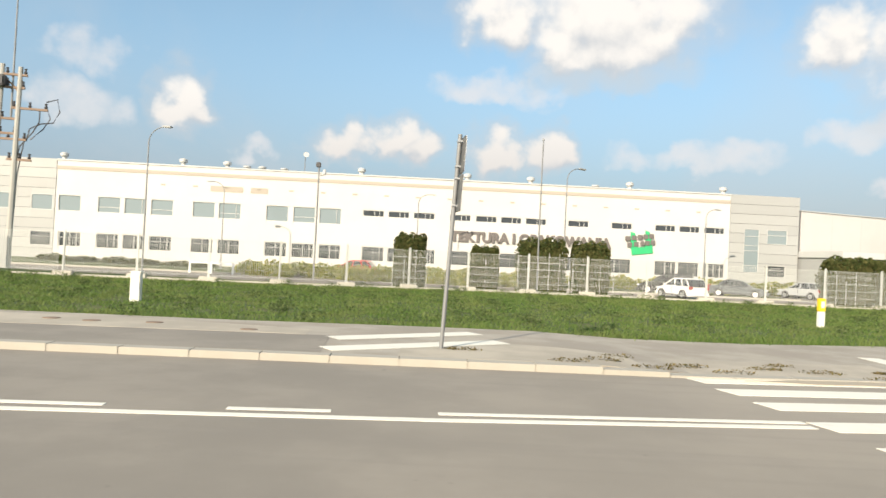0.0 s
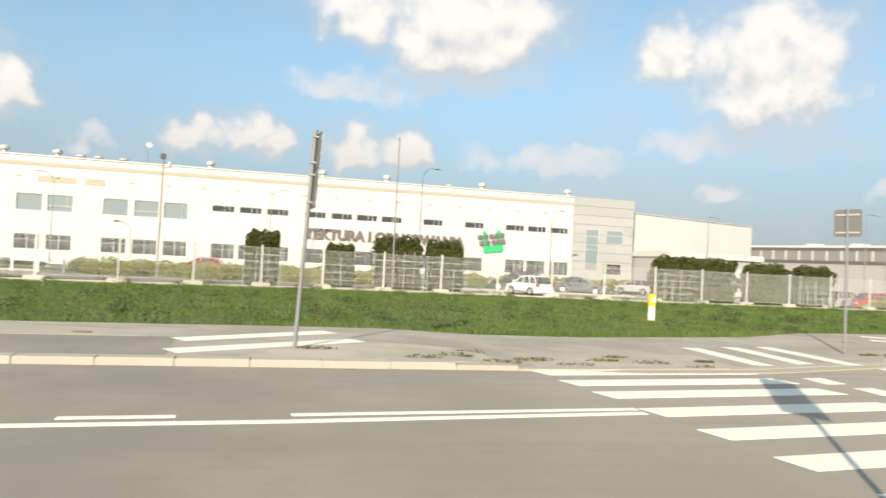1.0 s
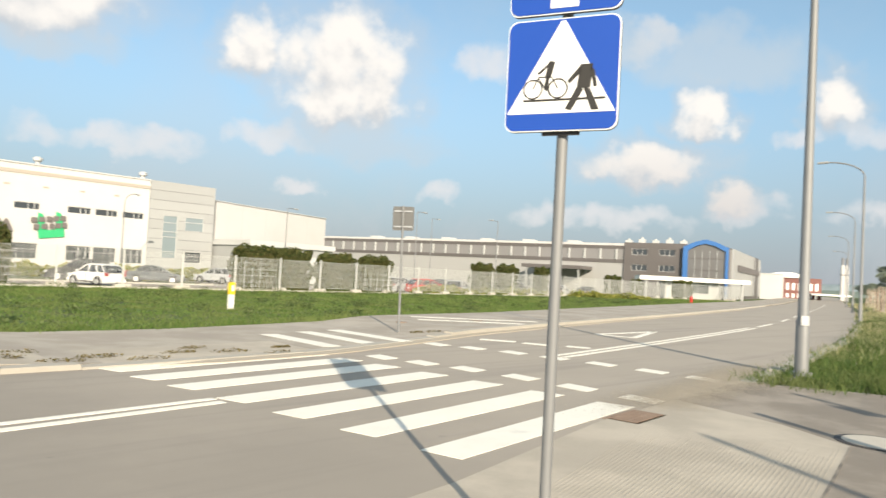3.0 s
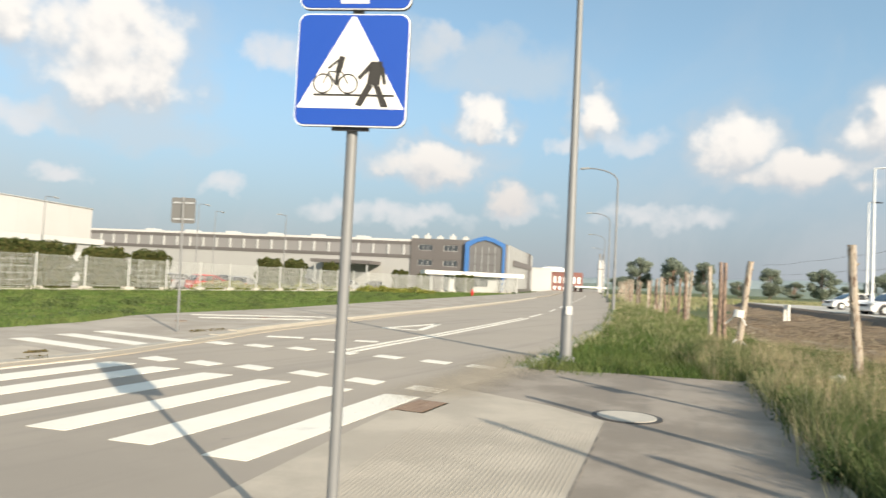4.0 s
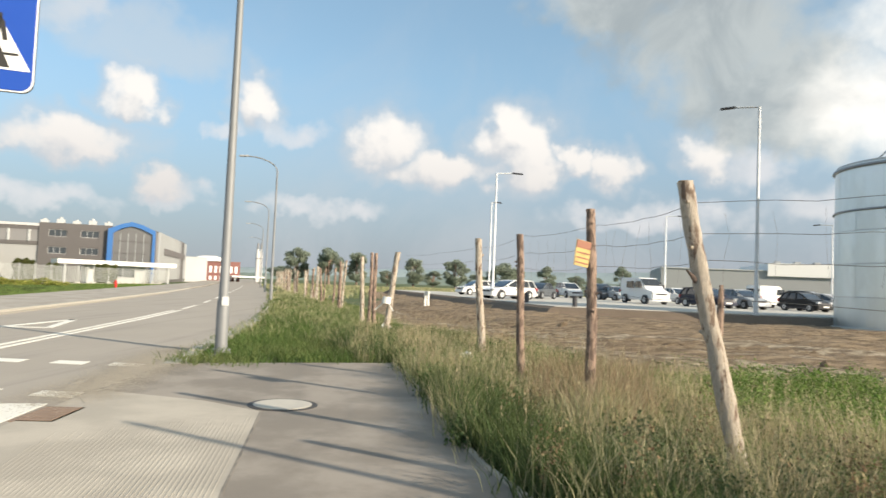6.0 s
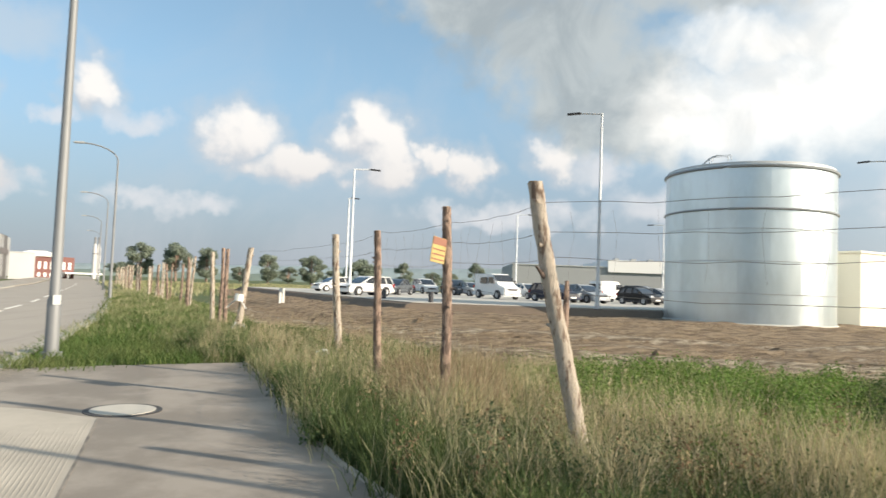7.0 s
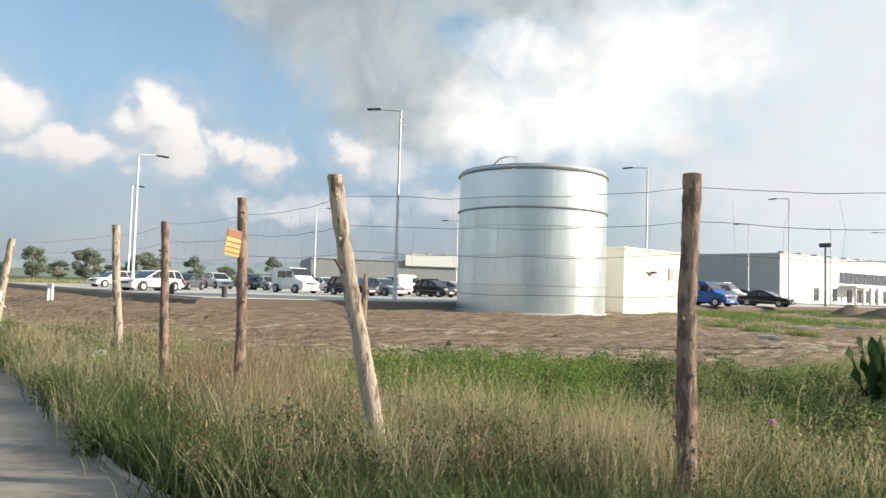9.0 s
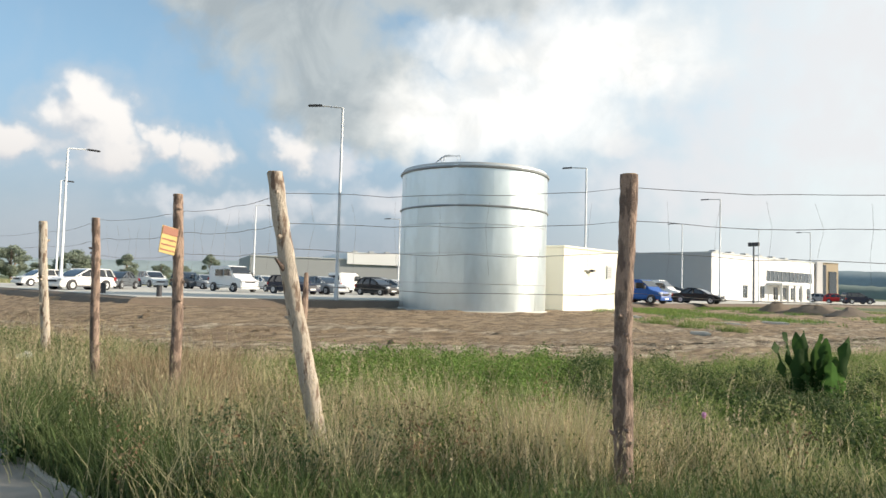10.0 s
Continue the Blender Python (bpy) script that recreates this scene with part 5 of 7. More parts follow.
cs = thing("crossing_sign", 3.0, 2.207, 0.0, -68.2, "blue and white square crossing sign on a grey steel pole", "road sign")
part("pole", tube([(0.0, 0.065, -0.3), (0.0, 0.065, 3.62)], 0.03, 16), POLE, cs, smooth=True)
part("pole_cap", tube([(0.0, 0.065, 3.62), (0.0, 0.065, 3.64)], 0.034, 16), DARK, cs)
plate(cs, 0.6, 0.6, 2.375, SIGN_BLUE)
plate(cs, 0.6, 0.56, 3.0, SIGN_BLUE)
flat("white_bar", [(-0.075, 0.03), (0.075, 0.03), (0.075, 0.45), (-0.075, 0.45)], cs, 3.0, SIGN_WHITE, -0.019)
flat("white_triangle", [(-0.287, 0.095), (0.287, 0.095), (0.012, 0.583), (-0.012, 0.583)], cs, 2.375, SIGN_WHITE, -0.019)
flat("ground_bar", bar((-0.2, 0.165), (0.235, 0.165), 0.011), cs, 2.375, SIGN_BLACK, -0.0215)
for cx in (-0.15, -0.015):
    bm = bmesh.new()
    pts = [(cx + 0.05 * math.cos(t), 0.225 + 0.05 * math.sin(t), 0.001) for t in np.linspace(0, 2 * math.pi, 25)]
    o = part("wheel_ring", tube(pts, 0.0045, 5, bm, False), SIGN_BLACK, cs)
    o.matrix_basis = Matrix.Translation((0, -0.0215, 2.375)) @ pose(0, 0, 0, 90)
for p, q, t in (((-0.15, 0.225), (-0.12, 0.29), 0.006), ((-0.12, 0.29), (-0.05, 0.285), 0.006), ((-0.05, 0.285), (-0.015, 0.225), 0.006), ((-0.12, 0.28), (-0.075, 0.215), 0.006),
                ((-0.07, 0.29), (-0.05, 0.37), 0.032), ((-0.07, 0.295), (-0.08, 0.22), 0.02), ((-0.06, 0.36), (-0.125, 0.305), 0.012)):
    flat("wheel_mark", bar(p, q, t), cs, 2.375, SIGN_BLACK, -0.0222)
for outline in ([(0.085, 0.22), (0.155, 0.22), (0.165, 0.345), (0.10, 0.345)], [(0.085, 0.225), (0.12, 0.215), (0.06, 0.105), (0.028, 0.115)],
                [(0.12, 0.225), (0.155, 0.215), (0.205, 0.105), (0.165, 0.105)], [(0.10, 0.34), (0.105, 0.305), (0.045, 0.245), (0.035, 0.262)],
                [(0.15, 0.34), (0.175, 0.31), (0.19, 0.225), (0.172, 0.225)]):
    flat("walk_mark", outline, cs, 2.375, SIGN_BLACK, -0.0222, "plain dark mark")
for z in (2.42, 2.9, 3.05, 3.5):
    part("clamp", box(-0.06, 0.06, 0.012, 0.10, z, z + 0.03), STEEL, cs)
part("bracket", box(-0.1, 0.1, 0.012, 0.03, 2.36, 2.385), DARK, cs)

s1 = thing("crossing_sign", 0.07, 11.66, 0.1, 0, "grey steel sign pole with two plates seen edge-on", "road sign")
s1.matrix_world = pose(0.10, 11.66, 0.1, 2.4, 0, 97)
part("pole", tube([(0, 0.06, -0.3), (0, 0.06, 3.55)], 0.035, 14), POLE, s1, smooth=True)
plate(s1, 0.6, 0.6, 2.27, SIGN_BLUE)
plate(s1, 0.6, 0.6, 2.9, SIGN_BLUE)
for z in (2.35, 2.8, 3.0, 3.42):
    part("clamp", box(-0.06, 0.06, 0.012, 0.1, z, z + 0.03), STEEL, s1)
s2 = thing("warning_sign", 12.1, 13.65, 0.03, 0, "grey steel sign pole, its plate seen from the back", "road sign")
s2.matrix_world = pose(12.1, 13.65, 0.03, 0, 1.0, 125)
part("pole", tube([(0, 0.05, -0.3), (0, 0.05, 3.25)], 0.03, 14), POLE, s2, smooth=True)
plate(s2, 0.56, 0.62, 2.62, SIGN_WHITE)
for z in (2.7, 3.1):
    part("clamp", box(-0.24, 0.24, 0.012, 0.03, z, z + 0.035), STEEL, s2)


def marker(x, y, z, h, w, capped):
    name = "gas_marker_post" if capped else "meter_cabinet"
    m = thing(name, x, y, z, 5, "white marker post with a yellow cap in the grass" if capped else "small white utility cabinet standing in the grass", "marker post" if capped else "cabinet")
    part("body", box(-w / 2, w / 2, -w * 0.4, w * 0.4, -0.2, h * (0.55 if capped else 1.0), 0.015), CAP_WHITE, m)
    if capped:
        part("cap", box(-w * 0.55, w * 0.55, -w * 0.44, w * 0.44, h * 0.55, h, 0.02), YELLOW, m)
        part("label_plate", box(-w * 0.3, w * 0.3, -w * 0.46, -w * 0.445, h * 0.68, h * 0.9), CAP_WHITE, m)
    else:
        part("door", box(-w * 0.42, w * 0.42, -w * 0.43, -w * 0.405, 0.05, h * 0.9), CAP_WHITE, m)
        part("lid", box(-w * 0.56, w * 0.56, -w * 0.46, w * 0.46, h, h + 0.04, 0.01), CAP_WHITE, m)
    return m


marker(12.0, 22.3, -0.02, 0.92, 0.19, True)
marker(-8.55, 19.8, -0.02, 0.78, 0.27, False)
hyd = thing("red_hydrant", 63.5, 30.6, -0.05, 0, "small red hydrant in the verge", "hydrant")
part("body", tube([(0, 0, 0), (0, 0, 0.7), (0, 0, 0.8)], [0.12, 0.12, 0.05], 10), RED, hyd)
part("arm", tube([(-0.25, 0, 0.5), (0.25, 0, 0.5)], 0.06, 8), RED, hyd)


# ---- wooden post fence round the site ----
def rough_post(x, y, top, r, lean=(0.0, 0.0), mat=None, seed=0, label="", knots=6):
    """A crooked round post; lean: how far its top stands off its foot."""
    rng = random.Random(seed)
    p = thing("fence_post", x, y, -0.05, 0, label or "rough round wooden fence post", "fence post", "site fence posts")
    n, pts, rad = (44 if knots > 1 else 12), [], []
    for k in range(n + 1):
        s = k / n
        wob = 0.014 * math.sin(5 * s + seed) + rng.uniform(-0.002, 0.002)
        pts.append((lean[0] * s + wob, lean[1] * s + 0.012 * math.cos(6 * s + seed * 2), -0.3 + (top + 0.35) * s))
        rad.append(r * (1.12 - 0.2 * s + rng.uniform(-0.03, 0.03)))
    bm = tube(pts, rad, 18 if knots > 1 else 9)
    for v in bm.verts:
        d = noise.noise(Vector((v.co.x * 14 + seed, v.co.y * 14, v.co.z * 3))) + 0.7 * noise.noise(Vector((v.co.x * 40 + seed, v.co.y * 40, v.co.z * 11)))
        v.co.x += d * r * 0.12
        v.co.y += d * r * 0.11
    part("trunk", bm, mat or BARK, p, smooth=True)
    for k in range(knots):
        s = rng.uniform(0.25, 0.95)
        a = rng.uniform(0, 6.28)
        c = Vector(pts[int(s * n)])
        d = Vector((math.cos(a), math.sin(a), rng.uniform(0.1, 0.8)))
        ln = r * rng.uniform(1.15, 1.5)
        part("knot", tube([c, c + d * ln * 0.85, c + d * ln * 1.1], [r * 0.4, r * 0.26, r * 0.14], 7), mat or BARK, p, smooth=True)
    e = Vector(pts[-1])
    part("cut_top", tube([e - Vector((0, 0, 0.003)), e + Vector((0, 0, 0.004))], rad[-1] * 0.92, 12), CUT_WOOD, p)
    return p


rough_post(14.75, -0.66, 2.58, 0.074, (0.0, 0.19), PALE_WOOD, 1, "rough fence post, bark partly peeled pale")
rough_post(10.94, -1.12, 2.42, 0.058, (0.0, 0.14), BARK, 2)
rough_post(8.52, -1.68, 2.58, 0.06, (0.03, 0.05), BARK, 3, "rough fence post carrying a small warning board")
p4 = rough_post(5.95, -2.50, 2.58, 0.074, (0.2, 0.52), PALE_WOOD, 4, "leaning peeled fence post with a forked side branch", 4)
for pts, rr in ((((0.13, 0.29, 1.22), (0.11, 0.235, 1.34), (0.11, 0.225, 1.56), (0.12, 0.22, 1.74)), (0.05, 0.036, 0.028, 0.018)),
                (((0.15, 0.36, 1.72), (0.13, 0.44, 1.78), (0.12, 0.52, 1.86)), (0.05, 0.028, 0.008))):
    part("side_branch", tube(pts, rr, 8), BARK, p4, smooth=True)
rough_post(3.85, -4.0, 2.49, 0.068, (-0.01, 0.02), BARK, 5, "straight reddish-brown fence post with flaking bark", 9)
rough_post(2.1, -6.1, 2.5, 0.085, (0, 0), BARK, 6)
rough_post(21.1, 2.05, 2.5, 0.085, (0.1, -0.33), PALE_WOOD, 7, "pair of stakes tied with pale straps at the foot")
rough_post(22.6, 2.5, 2.5, 0.06, (0, 0.05), BARK, 8)
rough_post(24.6, 2.9, 2.6, 0.06, (0, 0), BARK, 9)
rough_post(26.2, 3.35, 2.5, 0.075, (0, 0.1), PALE_WOOD, 10)
guide = thing("guide_pole", 1.4, -6.96, -0.05, 0, "slim weathered wooden pole beside the fence", "pole")
part("pole", tube([(0, 0, -0.3), (0.02, 0, 2.4), (0, 0.01, 4.8)], [0.075, 0.065, 0.05], 10), BARK, guide, smooth=True)
part("cap", tube([(0, 0.01, 4.8), (0, 0.01, 4.83)], 0.055, 10), CUT_WOOD, guide)
wrap = thing("strap", 21.08, 2.0, 0, 0, "torn pale plastic strap tied round a stake", "strap")
part("band", tube([(0, 0, 0.95), (0.02, -0.03, 1.15)], [0.14, 0.13], 10), CAP_WHITE, wrap)
for k in range(5):
    a = k * 1.3
    part("loose_end", tube([(0.08 * math.cos(a), 0.08 * math.sin(a), 1.0 if k % 2 else 0.35), (0.3 * math.cos(a), 0.35 * math.sin(a), 0.75 if k % 2 else 0.1)], 0.02, 5), CAP_WHITE, wrap)
rng = random.Random(5)
x = 37.0
while x < 108:
    y = lerp_line(POST_LINE, x) + rng.uniform(-0.5, 0.5)
    rough_post(x, y, rng.uniform(2.25, 2.7), rng.uniform(0.045, 0.07), (rng.uniform(-0.15, 0.15), rng.uniform(-0.2, 0.2)), PALE_WOOD if rng.random() < 0.55 else BARK, int(x * 10), knots=1)
    x += rng.uniform(1.2, 2.4)

HOLD = [(2.1, -6.1, 0, 0), (3.85, -4.0, -0.01, 0.02), (5.95, -2.50, 0.2, 0.52), (8.52, -1.68, 0.03, 0.05), (10.94, -1.12, 0, 0.14), (14.75, -0.66, 0, 0.19), (21.1, 2.05, 0.1, -0.3)]
wires = thing("wire_fence", 0, 0, 0, 0, "slack rusty wires strung from post to post", "wire")
rng = random.Random(11)
for z in (2.40, 2.14, 1.90, 1.58):
    pts = []
    for (xa, ya, la, ma), (xb, yb, lb, mb) in zip(HOLD, HOLD[1:]):
        n = 9
        for k in range(n):
            s = k / n
            lift = z / 2.5
            px = (xa + la * lift) * (1 - s) + (xb + lb * lift) * s
            py = (ya + ma * lift) * (1 - s) + (yb + mb * lift) * s
            pts.append((px + 0.05, py - 0.09, z - 0.16 * s * (1 - s) + rng.uniform(-0.012, 0.012)))
    part("wire", tube(pts, 0.0026, 5, None, False), WIRE, wires)
for (xa, ya, la, ma), (xb, yb, lb, mb) in list(zip(HOLD, HOLD[1:]))[:4]:
    for s in np.linspace(0.1, 0.9, 7):
        px, py = xa + (xb - xa) * s + 0.05 + la * (1 - s) + lb * s, ya + (yb - ya) * s - 0.09 + ma * (1 - s) + mb * s
        pts = [(px + rng.uniform(-0.03, 0.03), py + rng.uniform(-0.03, 0.03), zz) for zz in (2.3, 2.1, 1.9, 1.7)]
        part("tie_wire", tube(pts, 0.0009, 4, None, False), WIRE, wires)

# Yellow and red are dulled to carry the shade on the board.
DULL_YELLOW = material("shaded_yellow_board", (0.52, 0.38, 0.14), 0.7, 0.15, 8, 40, 0.05)
DULL_RED = material("shaded_red_print", (0.29, 0.125, 0.08), 0.7, 0.15, 8, 40, 0.05)
wsn = thing("warning_board", 8.46, -1.56, 2.0, 0, "small yellow board with a red top, fixed to a fence post", "sign")
wsn.matrix_world = pose(8.44, -1.50, 1.82, 0, 8, -58)
part("board", box(-0.13, 0.1, -0.012, 0.0, 0.06, 0.37, 0.004), DULL_YELLOW, wsn)
part("red_field", box(-0.125, 0.095, -0.016, -0.0125, 0.275, 0.365), DULL_RED, wsn)
for k in range(3):
    part("text_bar", box(-0.115, 0.085, -0.016, -0.0125, 0.09 + 0.06 * k, 0.108 + 0.06 * k), DULL_RED, wsn)


# ---- vehicles ----
PAINTS = {k: car_paint(k + "_car_paint", c) for k, c in {
    "white": (0.78, 0.78, 0.77), "silver": (0.40, 0.42, 0.44), "grey": (0.10, 0.115, 0.13), "black": (0.015, 0.016, 0.018),
    "red": (0.62, 0.02, 0.02), "navy": (0.02, 0.025, 0.05), "blue": (0.008, 0.085, 0.34)}.items()}


def wheel(parent, x, y, r):
    side = 1 if y > 0 else -1
    w = part("wheel", tube([(x, y - 0.1, r), (x, y - 0.085, r), (x, y + 0.085, r), (x, y + 0.1, r)], [r * 0.9, r, r, r * 0.9], 20), RUBBER, parent, smooth=True)
    part("rim", tube([(x, y + side * 0.085, r), (x, y + side * 0.108, r)], [r * 0.66, r * 0.6], 16), STEEL, w)
    part("hub", tube([(x, y + side * 0.105, r), (x, y + side * 0.118, r)], r * 0.16, 10), DARK, w)


def car(name, x, y, z, turn, paint, kind, label):
    """A road vehicle; x forward, at rest on its wheels."""
    c = thing(name, x, y, z, turn, label, "van" if "van" in kind else "car", "parked vehicles")
    mat = PAINTS[paint]
    L, W, H, r = {"hatch": (3.9, 1.66, 1.45, 0.29), "sedan": (4.5, 1.74, 1.44, 0.31), "estate": (4.6, 1.76, 1.48, 0.32), "suv": (4.4, 1.8, 1.68, 0.35),
                  "van": (5.1, 1.95, 2.15, 0.34), "box_van": (4.6, 1.8, 1.95, 0.32)}[kind]
    a = L / 2
    belt = H * 0.62
    if "van" in kind:
        nose = a - 1.05
        out = [(-a, 0.32), (-a, H * 0.93), (-a + 0.08, H), (nose - 0.95, H), (nose - 0.15, H * 0.62 + 0.12), (nose + 0.1, H * 0.56), (a - 0.12, H * 0.47), (a, H * 0.36), (a, 0.32)]
        glass = None
    else:
        out = [(-a, 0.34), (-a - 0.02, 0.55), (-a + 0.03, belt - 0.1), (-a + 0.18, belt), (a * 0.42, belt), (a * 0.8, belt - 0.14), (a - 0.08, belt - 0.28), (a, belt - 0.42), (a + 0.02, 0.34), (a - 0.1, 0.22),
               (-a + 0.1, 0.22)]
        back = {"hatch": 0.12, "sedan": 0.72, "estate": 0.06, "suv": 0.1}[kind]
        rear_slope = {"hatch": 0.35, "sedan": 0.55, "estate": 0.28, "suv": 0.22}[kind]
        glass = [(-a + back, belt - 0.02), (-a + back + rear_slope * 1.25, H - 0.06), (a * 0.0, H - 0.05), (a * 0.52, belt - 0.02)]
        dome = [glass[0], (-a + back + rear_slope * 0.55, H - 0.2), glass[1], (-a * 0.25, H - 0.03), glass[2], (a * 0.2, H - 0.17), glass[3]]
    bm = side_prism(out, -W / 2, W / 2)
    bmesh.ops.bevel(bm, geom=bm.edges[:], offset=0.11, segments=4, affect="EDGES", clamp_overlap=True)
    for v in bm.verts:
        v.co.y *= 1 - 0.16 * max(0.0, (abs(v.co.x) / a - 0.62) / 0.38) ** 2 - 0.05 * max(0.0, v.co.z - 0.55)
    part("body", bm, mat, c, smooth=True)
    if glass:
        bm = side_prism(dome, -W / 2 + 0.1, W / 2 - 0.1)
        for v in bm.verts:
            if v.co.z > belt + 0.1:
                v.co.y *= 1 - 0.18 * min(1.0, (v.co.z - belt) / (H - belt))
        bmesh.ops.bevel(bm, geom=bm.edges[:], offset=0.04, segments=2, affect="EDGES", clamp_overlap=True)
        part("glazing", bm, CAR_GLASS, c, "dark glazing", True)
        bm = side_prism([(glass[1][0] - 0.06, H - 0.07), (glass[1][0] + 0.08, H - 0.015), (-a * 0.2, H), (glass[2][0] - 0.02, H - 0.02), (glass[2][0] + 0.1, H - 0.08)], -W * 0.4, W * 0.4)
        bmesh.ops.bevel(bm, geom=bm.edges[:], offset=0.02, segments=2, affect="EDGES", clamp_overlap=True)
        part("roof", bm, mat, c, smooth=True)
        for s in (-1, 1):
            for xb, xt in ((glass[0][0] + 0.02, glass[1][0] + 0.03), (glass[3][0] - 0.05, glass[2][0] + 0.04), (-a * 0.08, -a * 0.1), (glass[0][0] + 0.75, glass[1][0] + 0.55)):
                part("pillar", tube([(xb, s * (W / 2 - 0.09), belt - 0.02), (xt, s * W * 0.408, H - 0.06)], 0.038, 6), mat, c)
            part("mirror", box(a * 0.36, a * 0.36 + 0.12, s * (W / 2 + 0.07) - 0.08, s * (W / 2 + 0.07) + 0.08, belt, belt + 0.13, 0.03), mat, c)
            part("sill", box(-a * 0.6, a * 0.6, s * W / 2 - 0.03, s * W / 2 + 0.015, 0.22, 0.32), DARK, c)
            part("door_seam", box(-0.01, 0.01, s * W / 2 - 0.004, s * W / 2 + 0.004, 0.36, belt - 0.05), DARK, c)
            part("door_handle", box(-0.32, -0.14, s * W / 2 - 0.01, s * W / 2 + 0.025, belt - 0.16, belt - 0.12), mat, c)
    else:
        top, low = Vector((nose - 0.95, H)), Vector((nose - 0.15, H * 0.62 + 0.12))
        out_dir = Vector((top.y - low.y, low.x - top.x)).normalized()
        p, q = top.lerp(low, 0.12), top.lerp(low, 0.94)
        part("windscreen", side_prism([tuple(p - out_dir * 0.03), tuple(q - out_dir * 0.03), tuple(q + out_dir * 0.015), tuple(p + out_dir * 0.015)], -W * 0.42, W * 0.42), CAR_GLASS, c)
        for s in (-1, 1):
            part("side_window", box(nose - 1.35, nose - 0.5, s * (W / 2 - 0.01) - 0.02, s * (W / 2 - 0.01) + 0.02, H * 0.62, H * 0.86), CAR_GLASS, c)
            if kind == "van":
                part("side_window", box(nose - 2.7, nose - 1.6, s * (W / 2 - 0.01) - 0.02, s * (W / 2 - 0.01) + 0.02, H * 0.6, H * 0.85), CAR_GLASS, c)
            part("mirror", box(nose - 0.42, nose - 0.28, s * (W / 2 + 0.1) - 0.09, s * (W / 2 + 0.1) + 0.09, H * 0.6, H * 0.76, 0.02), DARK, c)
        part("rear_window", box(-a - 0.012, -a + 0.01, -W * 0.36, W * 0.36, H * 0.62, H * 0.86), CAR_GLASS, c)
    hz = 0.55 if glass else H * 0.36
    for s in (-1, 1):
        part("headlight", box(a - 0.2, a + 0.012, s * W * 0.36 - 0.2, s * W * 0.36 + 0.2, hz + 0.06, hz + 0.2, 0.04), HEADLAMP, c)
        part("tail_light", box(-a - 0.025, -a + 0.16, s * W * 0.4 - 0.12, s * W * 0.4 + 0.13, hz + 0.12, hz + 0.36, 0.03), TAIL, c)
        for wx in (a * 0.62, -a * 0.6):
            part("wheel_arch", tube([(wx, s * (W / 2 - 0.16), r + 0.02), (wx, s * (W / 2 + 0.006), r + 0.02)], r * 1.18, 20), DARK, c)
            wheel(c, wx, s * (W / 2 - 0.07), r)
    part("grille", box(a - 0.03, a + 0.016, -W * 0.24, W * 0.24, hz - 0.02, hz + 0.12), DARK, c)
    part("bumper", box(a - 0.1, a + 0.05, -W * 0.47, W * 0.47, 0.24, 0.46, 0.04), mat if paint != "white" or glass is None else mat, c)
    part("bumper", box(-a - 0.06, -a + 0.1, -W * 0.47, W * 0.47, 0.26, 0.5, 0.04), mat, c)
    part("rear_plate", box(-a - 0.07, -a - 0.055, -0.26, 0.26, 0.52, 0.63), SIGN_WHITE, c)
    part("front_plate", box(a + 0.05, a + 0.06, -0.26, 0.26, 0.34, 0.45), SIGN_WHITE, c)
    return c


def polar(yaw_d, d):
    a = radians(yaw_d)
    return -math.sin(a) * d, math.cos(a) * d


YARD_Z = -0.445
car("hatchback", 16.9, 49.8, YARD_Z, 108, "white", "hatch", "small white hatchback seen from behind, parked by the fence")
car("saloon_car", 24.0, 57.3, YARD_Z, -28, "grey", "sedan", "dark grey saloon parked beside the shrubs")
car("hatchback", 30.9, 60.3, YARD_Z, 118, "silver", "hatch", "silver hatchback parked in the yard")
car("estate_car", 17.8, 56.0, YARD_Z, 160, "black", "suv", "dark people carrier half hidden in the yard")
car("saloon_car", 33.2, 63.0, YARD_Z, 150, "grey", "sedan", "dark saloon behind the silver hatchback")
for yaw_d, d, turn, paint, kind, label in (
        (-41.3, 66, 20, "silver", "estate", "silver estate car behind the mesh fence"), (-43.7, 65, -15, "red", "hatch", "bright red hatchback behind the mesh fence"),
        (-44.9, 74, 25, "navy", "sedan", "dark saloon behind the mesh fence"), (-46.1, 66, 30, "silver", "hatch", "silver hatchback behind the mesh fence"),
        (-50.8, 80, 20, "grey", "estate", "grey estate car behind the mesh fence"), (-54.3, 82, 20, "silver", "sedan", "silver saloon behind the mesh fence"),
        (-56.5, 84, 15, "black", "hatch", "black hatchback behind the mesh fence"), (7.2, 63, 170, "red", "hatch", "red car half hidden by yellow-green shrubs")):
    x, y = polar(yaw_d, d)
    car("parked_car", x, y, YARD_Z, turn, paint, kind, label)
